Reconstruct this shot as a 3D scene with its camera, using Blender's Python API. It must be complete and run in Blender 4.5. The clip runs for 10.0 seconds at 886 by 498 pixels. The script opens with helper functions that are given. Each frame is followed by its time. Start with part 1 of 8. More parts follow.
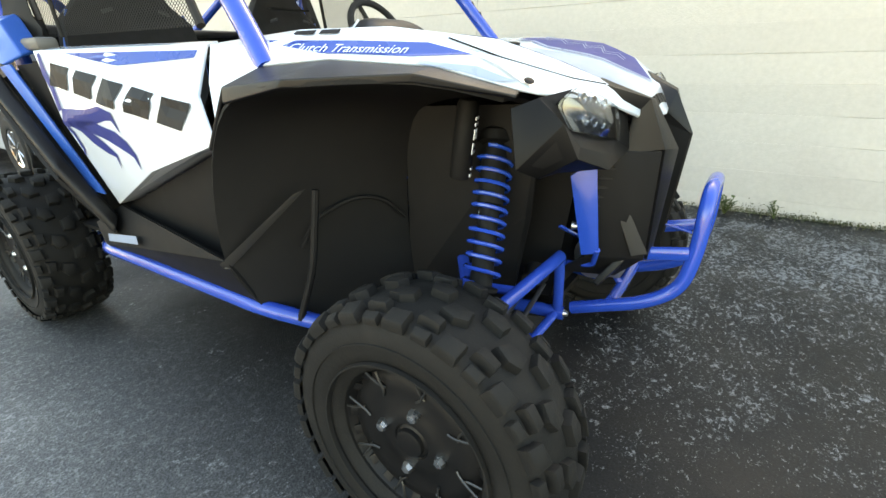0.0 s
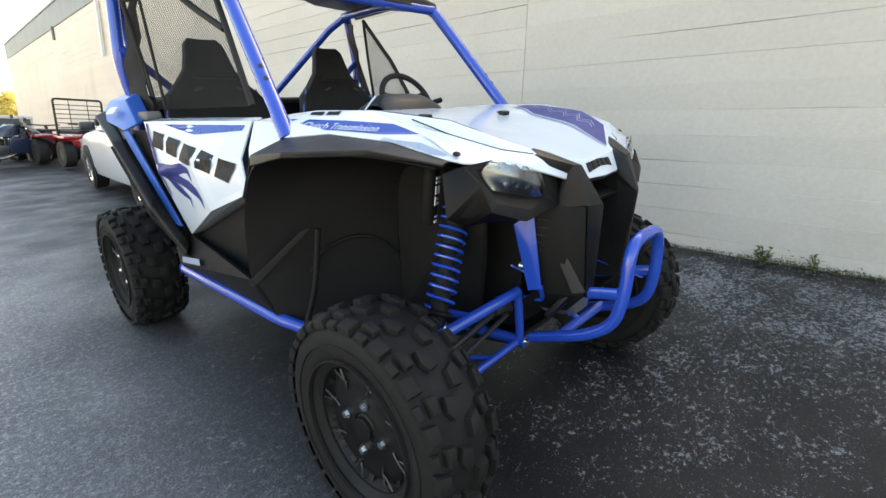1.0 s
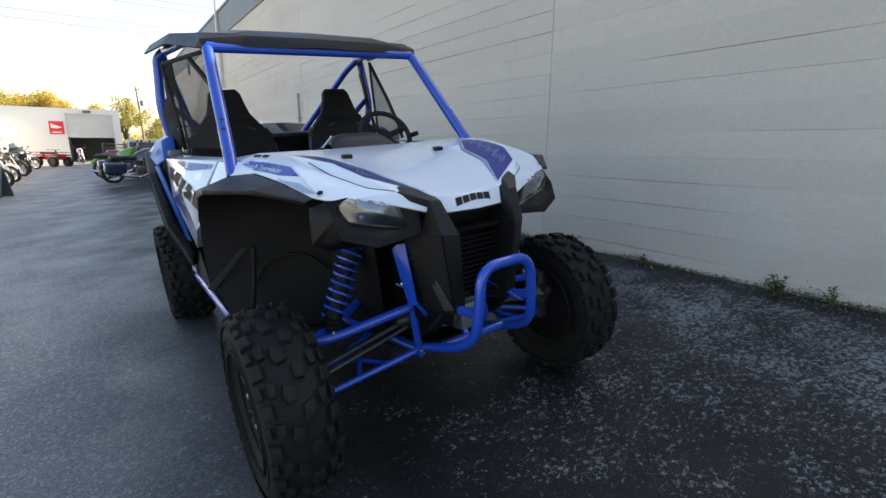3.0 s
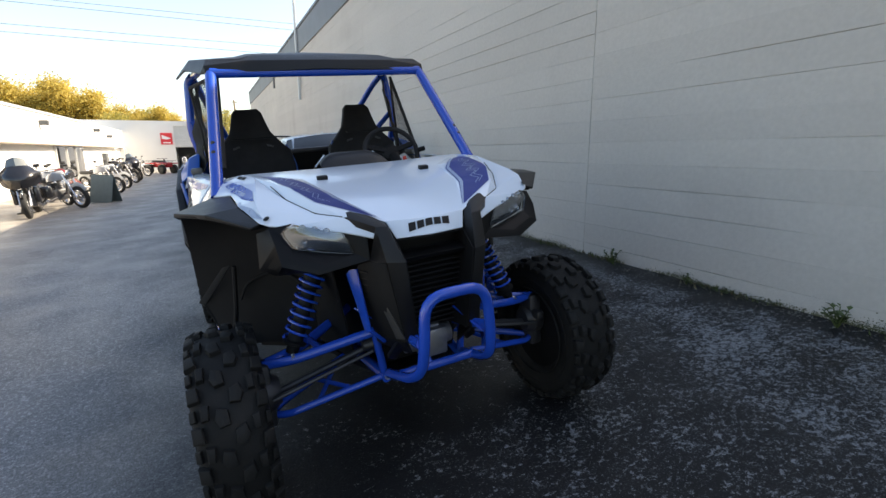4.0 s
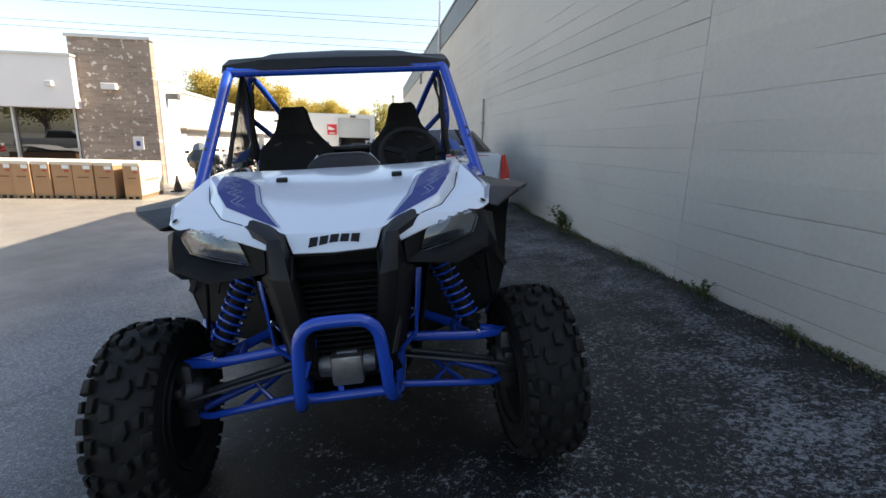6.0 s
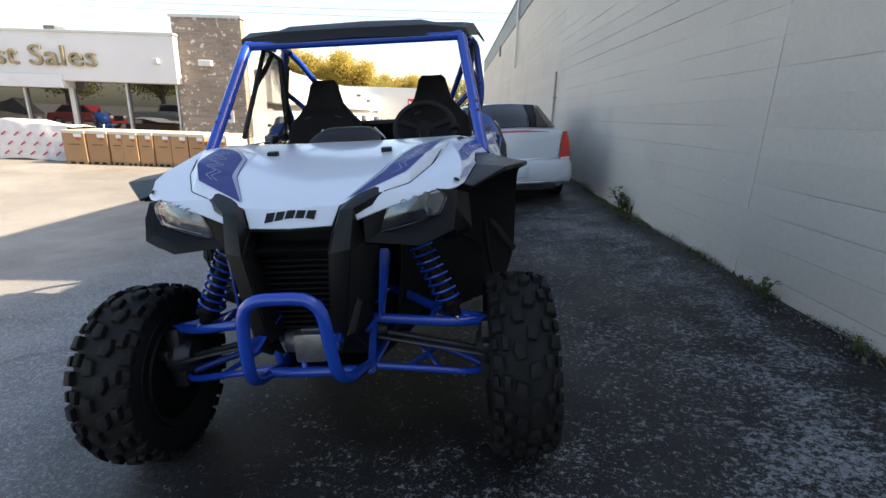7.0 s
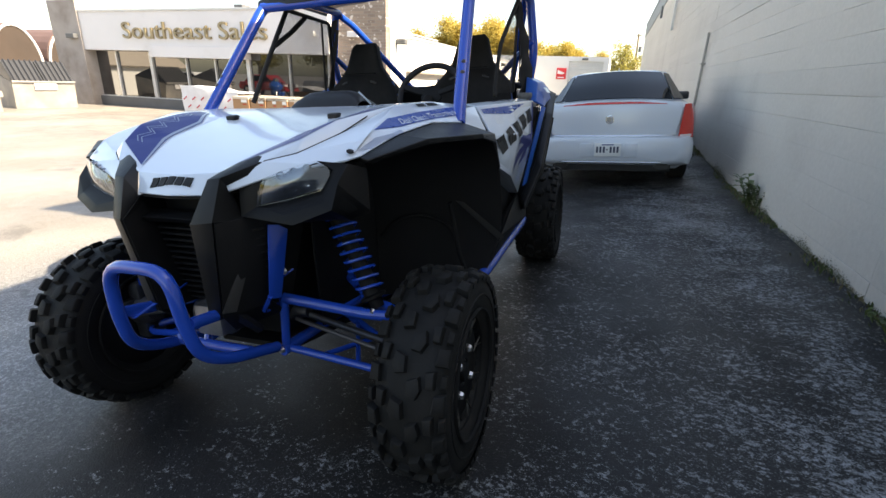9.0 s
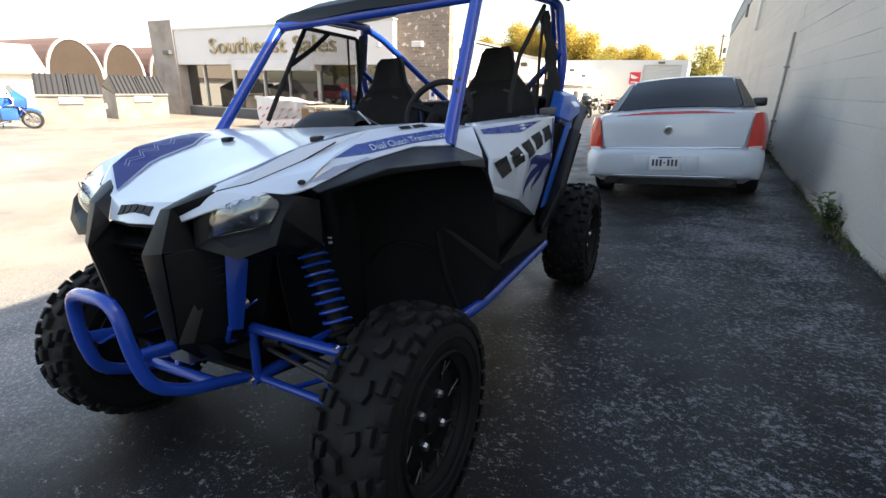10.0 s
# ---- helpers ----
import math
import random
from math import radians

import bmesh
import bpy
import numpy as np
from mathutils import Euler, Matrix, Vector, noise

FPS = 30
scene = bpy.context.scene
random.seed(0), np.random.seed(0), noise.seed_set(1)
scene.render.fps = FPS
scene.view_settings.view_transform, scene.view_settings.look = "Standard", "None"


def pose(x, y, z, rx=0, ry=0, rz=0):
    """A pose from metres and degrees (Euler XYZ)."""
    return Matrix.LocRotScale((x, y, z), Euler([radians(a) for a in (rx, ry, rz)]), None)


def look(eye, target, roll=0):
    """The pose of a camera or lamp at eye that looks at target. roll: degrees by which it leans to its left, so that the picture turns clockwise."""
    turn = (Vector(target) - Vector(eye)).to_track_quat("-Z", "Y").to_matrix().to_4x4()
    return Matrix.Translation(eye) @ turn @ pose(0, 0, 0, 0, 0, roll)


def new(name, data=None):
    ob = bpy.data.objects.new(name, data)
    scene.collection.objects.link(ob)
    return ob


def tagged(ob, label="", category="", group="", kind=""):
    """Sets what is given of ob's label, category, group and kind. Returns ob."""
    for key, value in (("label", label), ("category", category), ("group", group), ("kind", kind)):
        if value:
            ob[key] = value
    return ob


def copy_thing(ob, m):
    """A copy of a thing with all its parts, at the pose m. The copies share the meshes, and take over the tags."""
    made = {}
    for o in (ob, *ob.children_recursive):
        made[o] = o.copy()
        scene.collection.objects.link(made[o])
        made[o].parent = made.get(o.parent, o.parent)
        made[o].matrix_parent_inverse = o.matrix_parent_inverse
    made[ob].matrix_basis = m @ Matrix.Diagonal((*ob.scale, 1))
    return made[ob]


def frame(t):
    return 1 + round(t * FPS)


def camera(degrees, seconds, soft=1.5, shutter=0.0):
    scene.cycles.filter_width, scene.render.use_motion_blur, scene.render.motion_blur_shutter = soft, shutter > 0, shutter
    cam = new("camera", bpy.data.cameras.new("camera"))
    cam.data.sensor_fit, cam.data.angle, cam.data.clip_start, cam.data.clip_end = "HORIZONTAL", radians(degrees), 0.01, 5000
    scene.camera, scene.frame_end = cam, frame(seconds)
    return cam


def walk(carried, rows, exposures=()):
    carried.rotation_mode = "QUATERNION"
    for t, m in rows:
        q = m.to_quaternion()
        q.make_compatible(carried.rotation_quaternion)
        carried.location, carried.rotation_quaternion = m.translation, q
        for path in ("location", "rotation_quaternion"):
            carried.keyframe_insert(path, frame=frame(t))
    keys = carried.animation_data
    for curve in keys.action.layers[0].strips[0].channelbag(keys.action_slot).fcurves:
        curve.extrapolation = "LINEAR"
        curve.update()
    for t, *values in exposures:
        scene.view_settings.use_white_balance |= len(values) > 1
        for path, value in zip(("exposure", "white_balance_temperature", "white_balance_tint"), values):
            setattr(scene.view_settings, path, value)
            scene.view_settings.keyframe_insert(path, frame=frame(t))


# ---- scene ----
# ---- camera and walk ----
cam = camera(87.1, 10.0)
METRES, EYE = 4.061, 1.144
LEAN = -4.4  # the apron falls away from the long wall, and the buggy leans with it
VEHICLE = pose(0, 0, 0, 0, LEAN, 0)
START = VEHICLE @ pose(-1.428, -0.510, EYE, 0, 0, -56.4)
ROWS = [
    (0.0, 0.0, 0.0, 0.0, -0.48, -22.29, 1.17),
    (0.5, 0.0424, -0.032, 0.0112, 4.94, -19.25, 1.57),
    (1.0, 0.0836, -0.0651, 0.0197, 9.01, -17.2, 1.7),
    (1.5, 0.1236, -0.093, 0.0219, 12.07, -16.09, 2.15),
    (2.0, 0.1765, -0.1017, 0.0221, 13.85, -15.16, 2.98),
    (2.5, 0.2263, -0.0975, 0.0297, 16.86, -15.24, 2.88),
    (4.0, 0.3613, -0.0135, 0.0464, 29.84, -14.02, 4.35),
    (4.5, 0.4002, 0.021, 0.0484, 35.38, -14.03, 4.48),
    (5.0, 0.4226, 0.0684, 0.0492, 39.85, -13.33, 3.83),
    (5.5, 0.444, 0.1102, 0.0467, 43.75, -12.94, 3.1),
    (7.0, 0.5068, 0.2399, 0.0388, 57.77, -15.83, 2.58),
    (7.5, 0.5096, 0.2824, 0.0333, 63.12, -17.05, 2.02),
    (8.0, 0.5153, 0.332, 0.029, 66.91, -17.74, 2.19),
    (8.5, 0.5255, 0.3892, 0.0279, 71.78, -17.92, 2.02),
    (9.0, 0.5233, 0.4352, 0.0247, 75.64, -18.39, 2.12),
    (9.5, 0.5159, 0.4779, 0.0264, 79.89, -18.1, 2.06),
    (10.0, 0.5005, 0.5147, 0.034, 83.76, -17.32, 2.73),
]
EXPOSURES = [(0, 3.1, 10800, 3), (0.5, 2.8, 10000, 5), (1.0, 2.5, 9300, 8), (1.5, 2.28, 9000, 9), (2.0, 2.12, 8600, 10), (2.5, 1.85, 8000, 12), (3, 1.6, 7700, 10), (4, 1.44, 7600, 10), (5.5, 1.27, 7600, 10), (7, 1.46, 7700, 10), (8.5, 1.74, 7900, 10), (10, 1.68, 8000, 10)]
walk(cam, [(t, START @ pose(METRES * x, METRES * y, METRES * z, 90 + pitch, roll, yaw)) for t, x, y, z, yaw, pitch, roll in ROWS], EXPOSURES)


# ---- world and sun ----
SUN_DIR = Vector((0.772, 0.005, 0.636)).normalized()  # towards the sun, behind the long wall
sky_world = bpy.data.worlds.new("sky")
scene.world = sky_world
sky_world.use_nodes = True
wn = sky_world.node_tree
wn.nodes.clear()
w_out = wn.nodes.new("ShaderNodeOutputWorld")
w_bg = wn.nodes.new("ShaderNodeBackground")
w_sky = wn.nodes.new("ShaderNodeTexSky")
w_sky.sky_type = 'NISHITA'
w_sky.sun_disc = False
w_sky.sun_elevation = math.asin(SUN_DIR.z)
w_sky.sun_rotation = math.atan2(SUN_DIR.x, SUN_DIR.y)
w_sky.air_density, w_sky.dust_density, w_sky.ozone_density = 1.0, 1.6, 1.0
w_bg.inputs[1].default_value = 0.14
wn.links.new(w_sky.outputs[0], w_bg.inputs[0])
wn.links.new(w_bg.outputs[0], w_out.inputs[0])
sun_lamp = new("sun", bpy.data.lights.new("sun", 'SUN'))
sun_lamp.data.energy = 5.0
sun_lamp.data.angle = radians(0.5)
sun_lamp.data.color = (1.0, 0.93, 0.82)
sun_lamp.matrix_world = look(SUN_DIR * 40, (0, 0, 0))


# ---- materials ----
def mat(name, color, rough=0.5, metal=0.0, vary=0.0, scale=8.0, bump=0.0, bump_scale=60.0, coat=0.0, spec=0.5, piece=0.0, object_space=True, dirt=None, dirt_scale=1.5, dirt_low=0.45, dirt_high=0.75, fine=0.0, fine_scale=90.0):
    """A principled material: two scales of variation, fine relief, and stains of a second colour."""
    m = bpy.data.materials.new(name)
    m.use_nodes = True
    nt = m.node_tree
    b = nt.nodes["Principled BSDF"]
    b.inputs["Roughness"].default_value = rough
    b.inputs["Metallic"].default_value = metal
    b.inputs["Specular IOR Level"].default_value = spec
    b.inputs["Coat Weight"].default_value = coat
    b.inputs["Coat Roughness"].default_value = 0.06
    tc = nt.nodes.new("ShaderNodeTexCoord")
    geo = nt.nodes.new("ShaderNodeNewGeometry")
    co = tc.outputs["Object"] if object_space else geo.outputs["Position"]

    def noise_tex(s, detail=4.0):
        n = nt.nodes.new("ShaderNodeTexNoise")
        n.inputs["Scale"].default_value = s
        n.inputs["Detail"].default_value = detail
        nt.links.new(co, n.inputs["Vector"])
        return n.outputs["Fac"]

    def shade(col, fac, amount):
        h = nt.nodes.new("ShaderNodeHueSaturation")
        mr = nt.nodes.new("ShaderNodeMapRange")
        mr.inputs["From Min"].default_value, mr.inputs["From Max"].default_value = 0.25, 0.75
        mr.inputs["To Min"].default_value, mr.inputs["To Max"].default_value = 1 - amount, 1 + amount
        nt.links.new(fac, mr.inputs["Value"])
        nt.links.new(mr.outputs[0], h.inputs["Value"])
        nt.links.new(col, h.inputs["Color"])
        return h.outputs["Color"]
    rgb = nt.nodes.new("ShaderNodeRGB")
    rgb.outputs[0].default_value = (*color, 1)
    col = rgb.outputs[0]
    if dirt:
        ramp = nt.nodes.new("ShaderNodeMapRange")
        ramp.inputs["From Min"].default_value, ramp.inputs["From Max"].default_value = dirt_low, dirt_high
        nt.links.new(noise_tex(dirt_scale, 8.0), ramp.inputs["Value"])
        mix = nt.nodes.new("ShaderNodeMix")
        mix.data_type = 'RGBA'
        nt.links.new(ramp.outputs[0], mix.inputs["Factor"])
        nt.links.new(col, mix.inputs["A"])
        mix.inputs["B"].default_value = (*dirt, 1)
        col = mix.outputs["Result"]
    if vary:
        col = shade(col, noise_tex(scale), vary)
    if fine:
        col = shade(col, noise_tex(fine_scale, 3.0), fine)
    if piece:
        oi = nt.nodes.new("ShaderNodeObjectInfo")
        col = shade(col, oi.outputs["Random"], piece)
    nt.links.new(col, b.inputs["Base Color"])
    if vary:
        rr = nt.nodes.new("ShaderNodeMapRange")
        rr.inputs["To Min"].default_value, rr.inputs["To Max"].default_value = max(rough - 0.08, 0.02), min(rough + 0.08, 1)
        nt.links.new(noise_tex(scale * 2.3), rr.inputs["Value"])
        nt.links.new(rr.outputs[0], b.inputs["Roughness"])
    if bump:
        bp = nt.nodes.new("ShaderNodeBump")
        bp.inputs["Strength"].default_value = bump
        bp.inputs["Distance"].default_value = 0.01
        nt.links.new(noise_tex(bump_scale, 5.0), bp.inputs["Height"])
        nt.links.new(bp.outputs[0], b.inputs["Normal"])
    return m


WHITE = mat("white_plastic", (0.64, 0.72, 0.82), 0.20, coat=0.5, vary=0.02, scale=3)
BLUE = mat("blue_powder_coat", (0.005, 0.062, 0.43), 0.24, vary=0.06, scale=6, coat=0.5)
BLUE_PLASTIC = mat("blue_plastic", (0.012, 0.10, 0.42), 0.32, vary=0.05, scale=5)
DECAL_BLUE = mat("blue_decal", (0.016, 0.030, 0.19), 0.42, spec=0.3, vary=0.05, scale=9)
DECAL_GREY = mat("grey_decal", (0.30, 0.37, 0.50), 0.3, vary=0.05, scale=9)
BLACK_PLASTIC = mat("black_plastic", (0.0045, 0.0045, 0.0052), 0.44, spec=0.36, vary=0.12, scale=5, bump=0.10, bump_scale=400)
DARK_INNER = mat("inner_black_plastic", (0.0035, 0.0035, 0.004), 0.7, spec=0.3, vary=0.15, scale=5)
RUBBER = mat("tyre_rubber", (0.0055, 0.0055, 0.0054), 0.75, spec=0.35, vary=0.2, scale=7, bump=0.15, bump_scale=180, dirt=(0.018, 0.017, 0.016), dirt_scale=5, dirt_low=0.5, dirt_high=0.9)
RIM_BLACK = mat("rim_black", (0.004, 0.004, 0.0045), 0.5, spec=0.3, vary=0.1)
STEEL = mat("bright_steel", (0.6, 0.6, 0.6), 0.28, metal=1.0, vary=0.1, scale=20)
DARK_STEEL = mat("dark_steel", (0.06, 0.06, 0.065), 0.45, metal=0.6, vary=0.2, scale=12)
SEAT_CLOTH = mat("seat_cloth", (0.012, 0.012, 0.014), 0.85, vary=0.2, scale=14, bump=0.3, bump_scale=350)


# ---- mesh helpers ----
def link_mesh(name, bm, material, smooth=False):
    me = bpy.data.meshes.new(name)
    bmesh.ops.recalc_face_normals(bm, faces=bm.faces)
    bm.to_mesh(me)
    bm.free()
    if smooth:
        me.polygons.foreach_set("use_smooth", [True] * len(me.polygons))
        me.set_sharp_from_angle(angle=radians(38))
    for mm in (material if isinstance(material, (list, tuple)) else [material]):
        me.materials.append(mm)
    return new(name, me)


def part(name, bm, material, parent, label="", smooth=False, place=None):
    """One mesh under a thing or a part."""
    ob = link_mesh(name, bm, material, smooth)
    ob.parent = parent
    if place is not None:
        ob.matrix_local = place
    if label:
        tagged(ob, label)
    return ob


def box(bm, x0, y0, z0, x1, y1, z1, bevel=0.0, segments=2):
    r = bmesh.ops.create_cube(bm, size=1.0, matrix=Matrix.LocRotScale(((x0 + x1) / 2, (y0 + y1) / 2, (z0 + z1) / 2), None, (abs(x1 - x0), abs(y1 - y0), abs(z1 - z0))))
    if bevel:
        vs = set(r["verts"])
        bmesh.ops.bevel(bm, geom=[e for e in bm.edges if e.verts[0] in vs], offset=bevel, segments=segments, affect='EDGES', profile=0.5)
    return bm


def box_bm(*a, **k):
    return box(bmesh.new(), *a, **k)


# ---- ground and long wall ----
WALL_X = 2.68


def ease(a, b, v):
    t = min(1.0, max(0.0, (v - a) / (b - a)))
    return t * t * (3 - 2 * t)


def ground_z(x, y):
    """Height of the asphalt: an apron that falls away from the wall, then level."""
    slope = math.tan(radians(4.4))
    z = slope * max(x, -2.6)
    if x < -2.6:
        z = -2.6 * slope - 0.1 * ease(-2.6, -6.0, x)
    z += 0.22 * ease(5.0, 11.0, y) * ease(1.6, 2.7, x)
    return z


# ---- shape helpers ----
from mathutils.bvhtree import BVHTree


def rounded_path(pts, radius, steps=5):
    """A polyline with its corners rounded off."""
    pts = [Vector(p) for p in pts]
    out = [pts[0]]
    for a, b, c in zip(pts, pts[1:], pts[2:]):
        k = min(radius, (a - b).length * 0.48, (c - b).length * 0.48)
        p, q = b + (a - b).normalized() * k, b + (c - b).normalized() * k
        for i in range(steps + 1):
            t = i / steps
            out.append(p * (1 - t) ** 2 + b * 2 * t * (1 - t) + q * t ** 2)
    out.append(pts[-1])
    return out


def tube(bm, pts, r, sides=12, radius=0.06, squash=1.0, end_r=None):
    path = rounded_path(pts, radius) if radius else [Vector(p) for p in pts]
    rings, nrm = [], None
    for i, p in enumerate(path):
        d = (path[min(i + 1, len(path) - 1)] - path[max(i - 1, 0)]).normalized()
        if nrm is None:
            up = Vector((0, 0, 1)) if abs(d.z) < 0.9 else Vector((0, 1, 0))
            nrm = (up - d * up.dot(d)).normalized()
        else:
            nrm = (nrm - d * nrm.dot(d)).normalized()
        bi = d.cross(nrm)
        rr = r if end_r is None else r + (end_r - r) * i / (len(path) - 1)
        rings.append([bm.verts.new(p + (nrm * math.cos(a) + bi * math.sin(a) * squash) * rr) for a in (2 * math.pi * k / sides for k in range(sides))])
    for a, b in zip(rings, rings[1:]):
        for k in range(sides):
            bm.faces.new((a[k], a[(k + 1) % sides], b[(k + 1) % sides], b[k]))
    bm.faces.new(rings[0][::-1])
    bm.faces.new(rings[-1])
    return bm


def tube_bm(*a, **k):
    return tube(bmesh.new(), *a, **k)


def lathe(bm, profile, n=48, axis='x', at=(0, 0, 0), closed=False):
    """Turns (along, radius) pairs round an axis."""
    rings = []
    for u, r in profile:
        ring = []
        for k in range(n):
            a = 2 * math.pi * k / n
            c, s = r * math.cos(a), r * math.sin(a)
            v = {'x': (u, c, s), 'y': (c, u, s), 'z': (c, s, u)}[axis]
            ring.append(bm.verts.new(Vector(v) + Vector(at)))
        rings.append(ring)
    pairs = list(zip(rings, rings[1:])) + ([(rings[-1], rings[0])] if closed else [])
    for a, b in pairs:
        for k in range(n):
            bm.faces.new((a[k], a[(k + 1) % n], b[(k + 1) % n], b[k]))
    if not closed:
        for ring in (rings[0], rings[-1]):
            bm.faces.new(ring)
    return bm


def lathe_bm(*a, **k):
    return lathe(bmesh.new(), *a, **k)


def flip_x(bm):
    for v in bm.verts:
        v.co.x *= -1
    return bm


def round_edges(bm, width, angle=14, segments=2):
    bmesh.ops.recalc_face_normals(bm, faces=bm.faces)
    edges = [e for e in bm.edges if len(e.link_faces) == 2 and e.calc_face_angle(0) > radians(angle)]
    if edges:
        bmesh.ops.bevel(bm, geom=edges, offset=width, segments=segments, affect='EDGES', profile=0.6, clamp_overlap=True)
    return bm


def facets(points, faces, mirror=False, thick=0.0, bevel=0.0, segments=2, angle=14):
    """A folded panel: named corners, faces as words of names; thick: its wall, grown inwards."""
    bm = bmesh.new()
    made = {}

    def vert(n, s):
        x, y, z = points[n]
        key = (n, s if abs(x) > 1e-6 else 1)
        if key not in made:
            made[key] = bm.verts.new((x * s, y, z))
        return made[key]
    for s in ((1, -1) if mirror else (1,)):
        for f in faces:
            vs = [vert(n, s) for n in f.split()]
            bm.faces.new(vs if s == 1 else vs[::-1])
    bmesh.ops.recalc_face_normals(bm, faces=bm.faces)
    if thick:
        bm.normal_update()
        inner = {v: bm.verts.new(v.co - v.normal * thick) for v in list(bm.verts)}
        old = list(bm.faces)
        rim = [e for e in bm.edges if len(e.link_faces) == 1]
        for f in old:
            bm.faces.new([inner[v] for v in reversed(f.verts)])
        for e in rim:
            a, b = e.verts
            bm.faces.new((a, b, inner[b], inner[a]))
    if bevel:
        round_edges(bm, bevel, angle, segments)
    return bm


def prism(outline, z0, z1, bevel=0.0, frame_of=None):
    """An outline in x, y drawn up from z0 to z1; frame_of puts it in space."""
    bm = bmesh.new()
    lo = [bm.verts.new((x, y, z0)) for x, y in outline]
    hi = [bm.verts.new((x, y, z1)) for x, y in outline]
    n = len(outline)
    bm.faces.new(lo[::-1])
    bm.faces.new(hi)
    for i in range(n):
        bm.faces.new((lo[i], lo[(i + 1) % n], hi[(i + 1) % n], hi[i]))
    if bevel:
        round_edges(bm, bevel)
    if frame_of is not None:
        bmesh.ops.transform(bm, matrix=frame_of, verts=bm.verts)
    return bm


def patch(grid, nu=10, nv=10):
    """A smooth sheet through a small grid of control points."""
    def cr(p, t):
        n = len(p) - 1
        i = min(int(t * n), n - 1)
        f = t * n - i
        g = [p[max(i - 1, 0)], p[i], p[i + 1], p[min(i + 2, n)]]
        return 0.5 * (2 * g[1] + (g[2] - g[0]) * f + (2 * g[0] - 5 * g[1] + 4 * g[2] - g[3]) * f ** 2 + (3 * g[1] - g[0] - 3 * g[2] + g[3]) * f ** 3)
    bm = bmesh.new()
    rows = [[Vector(p) for p in r] for r in grid]
    out = []
    for i in range(nu + 1):
        col = [cr(r, i / nu) for r in rows]
        out.append([bm.verts.new(cr(col, j / nv)) for j in range(nv + 1)])
    for i in range(nu):
        for j in range(nv):
            bm.faces.new((out[i][j], out[i + 1][j], out[i + 1][j + 1], out[i][j + 1]))
    return bm


def thicken(bm, t):
    bm.normal_update()
    inner = {v: bm.verts.new(v.co - v.normal * t) for v in list(bm.verts)}
    old = list(bm.faces)
    rim = [e for e in bm.edges if len(e.link_faces) == 1]
    for f in old:
        bm.faces.new([inner[v] for v in reversed(f.verts)])
    for e in rim:
        a, b = e.verts
        bm.faces.new((a, b, inner[b], inner[a]))
    return bm


def drape(outline, tree, way, lift=0.0015, cuts=5):
    """A film laid on a surface: outline points are dropped along way on to the tree."""
    bm = bmesh.new()
    vs = [bm.verts.new(p) for p in outline]
    f = bm.faces.new(vs)
    bmesh.ops.triangulate(bm, faces=[f])
    bmesh.ops.subdivide_edges(bm, edges=bm.edges, cuts=cuts, use_grid_fill=True)
    return drape_bm(bm, tree, way, lift)


def drape_bm(bm, tree, way, lift=0.0015):
    way = Vector(way).normalized()
    lost = []
    for v in bm.verts:
        hit, nrm, _, _ = tree.ray_cast(v.co - way * 0.6, way)
        if hit is None:
            lost.append(v)
        else:
            v.co = hit - way * lift
    bmesh.ops.delete(bm, geom=lost, context='VERTS')
    return bm


def text_bm(words, size, shear=0.0):
    cu = bpy.data.curves.new("words", 'FONT')
    cu.body, cu.size, cu.shear = words, size, shear
    cu.resolution_u = 3
    ob = bpy.data.objects.new("words", cu)
    scene.collection.objects.link(ob)
    bpy.context.view_layer.update()
    me = bpy.data.meshes.new_from_object(ob.evaluated_get(bpy.context.evaluated_depsgraph_get()))
    bm = bmesh.new()
    bm.from_mesh(me)
    bpy.data.objects.remove(ob)
    bpy.data.curves.remove(cu)
    bpy.data.meshes.remove(me)
    return bm


def axes(origin, along, up):
    """A frame: x runs along, y up, z out of the face."""
    x = Vector(along).normalized()
    z = x.cross(Vector(up)).normalized()
    y = z.cross(x)
    m = Matrix((x, y, z)).transposed().to_4x4()
    m.translation = origin
    return m


def tree_of(bm):
    return BVHTree.FromBMesh(bm)


# ---- the buggy: body panels ----
buggy = new("off_road_buggy")
buggy.matrix_world = VEHICLE
tagged(buggy, "white two-seat off-road buggy with blue tube frame, parked on asphalt", "buggy")

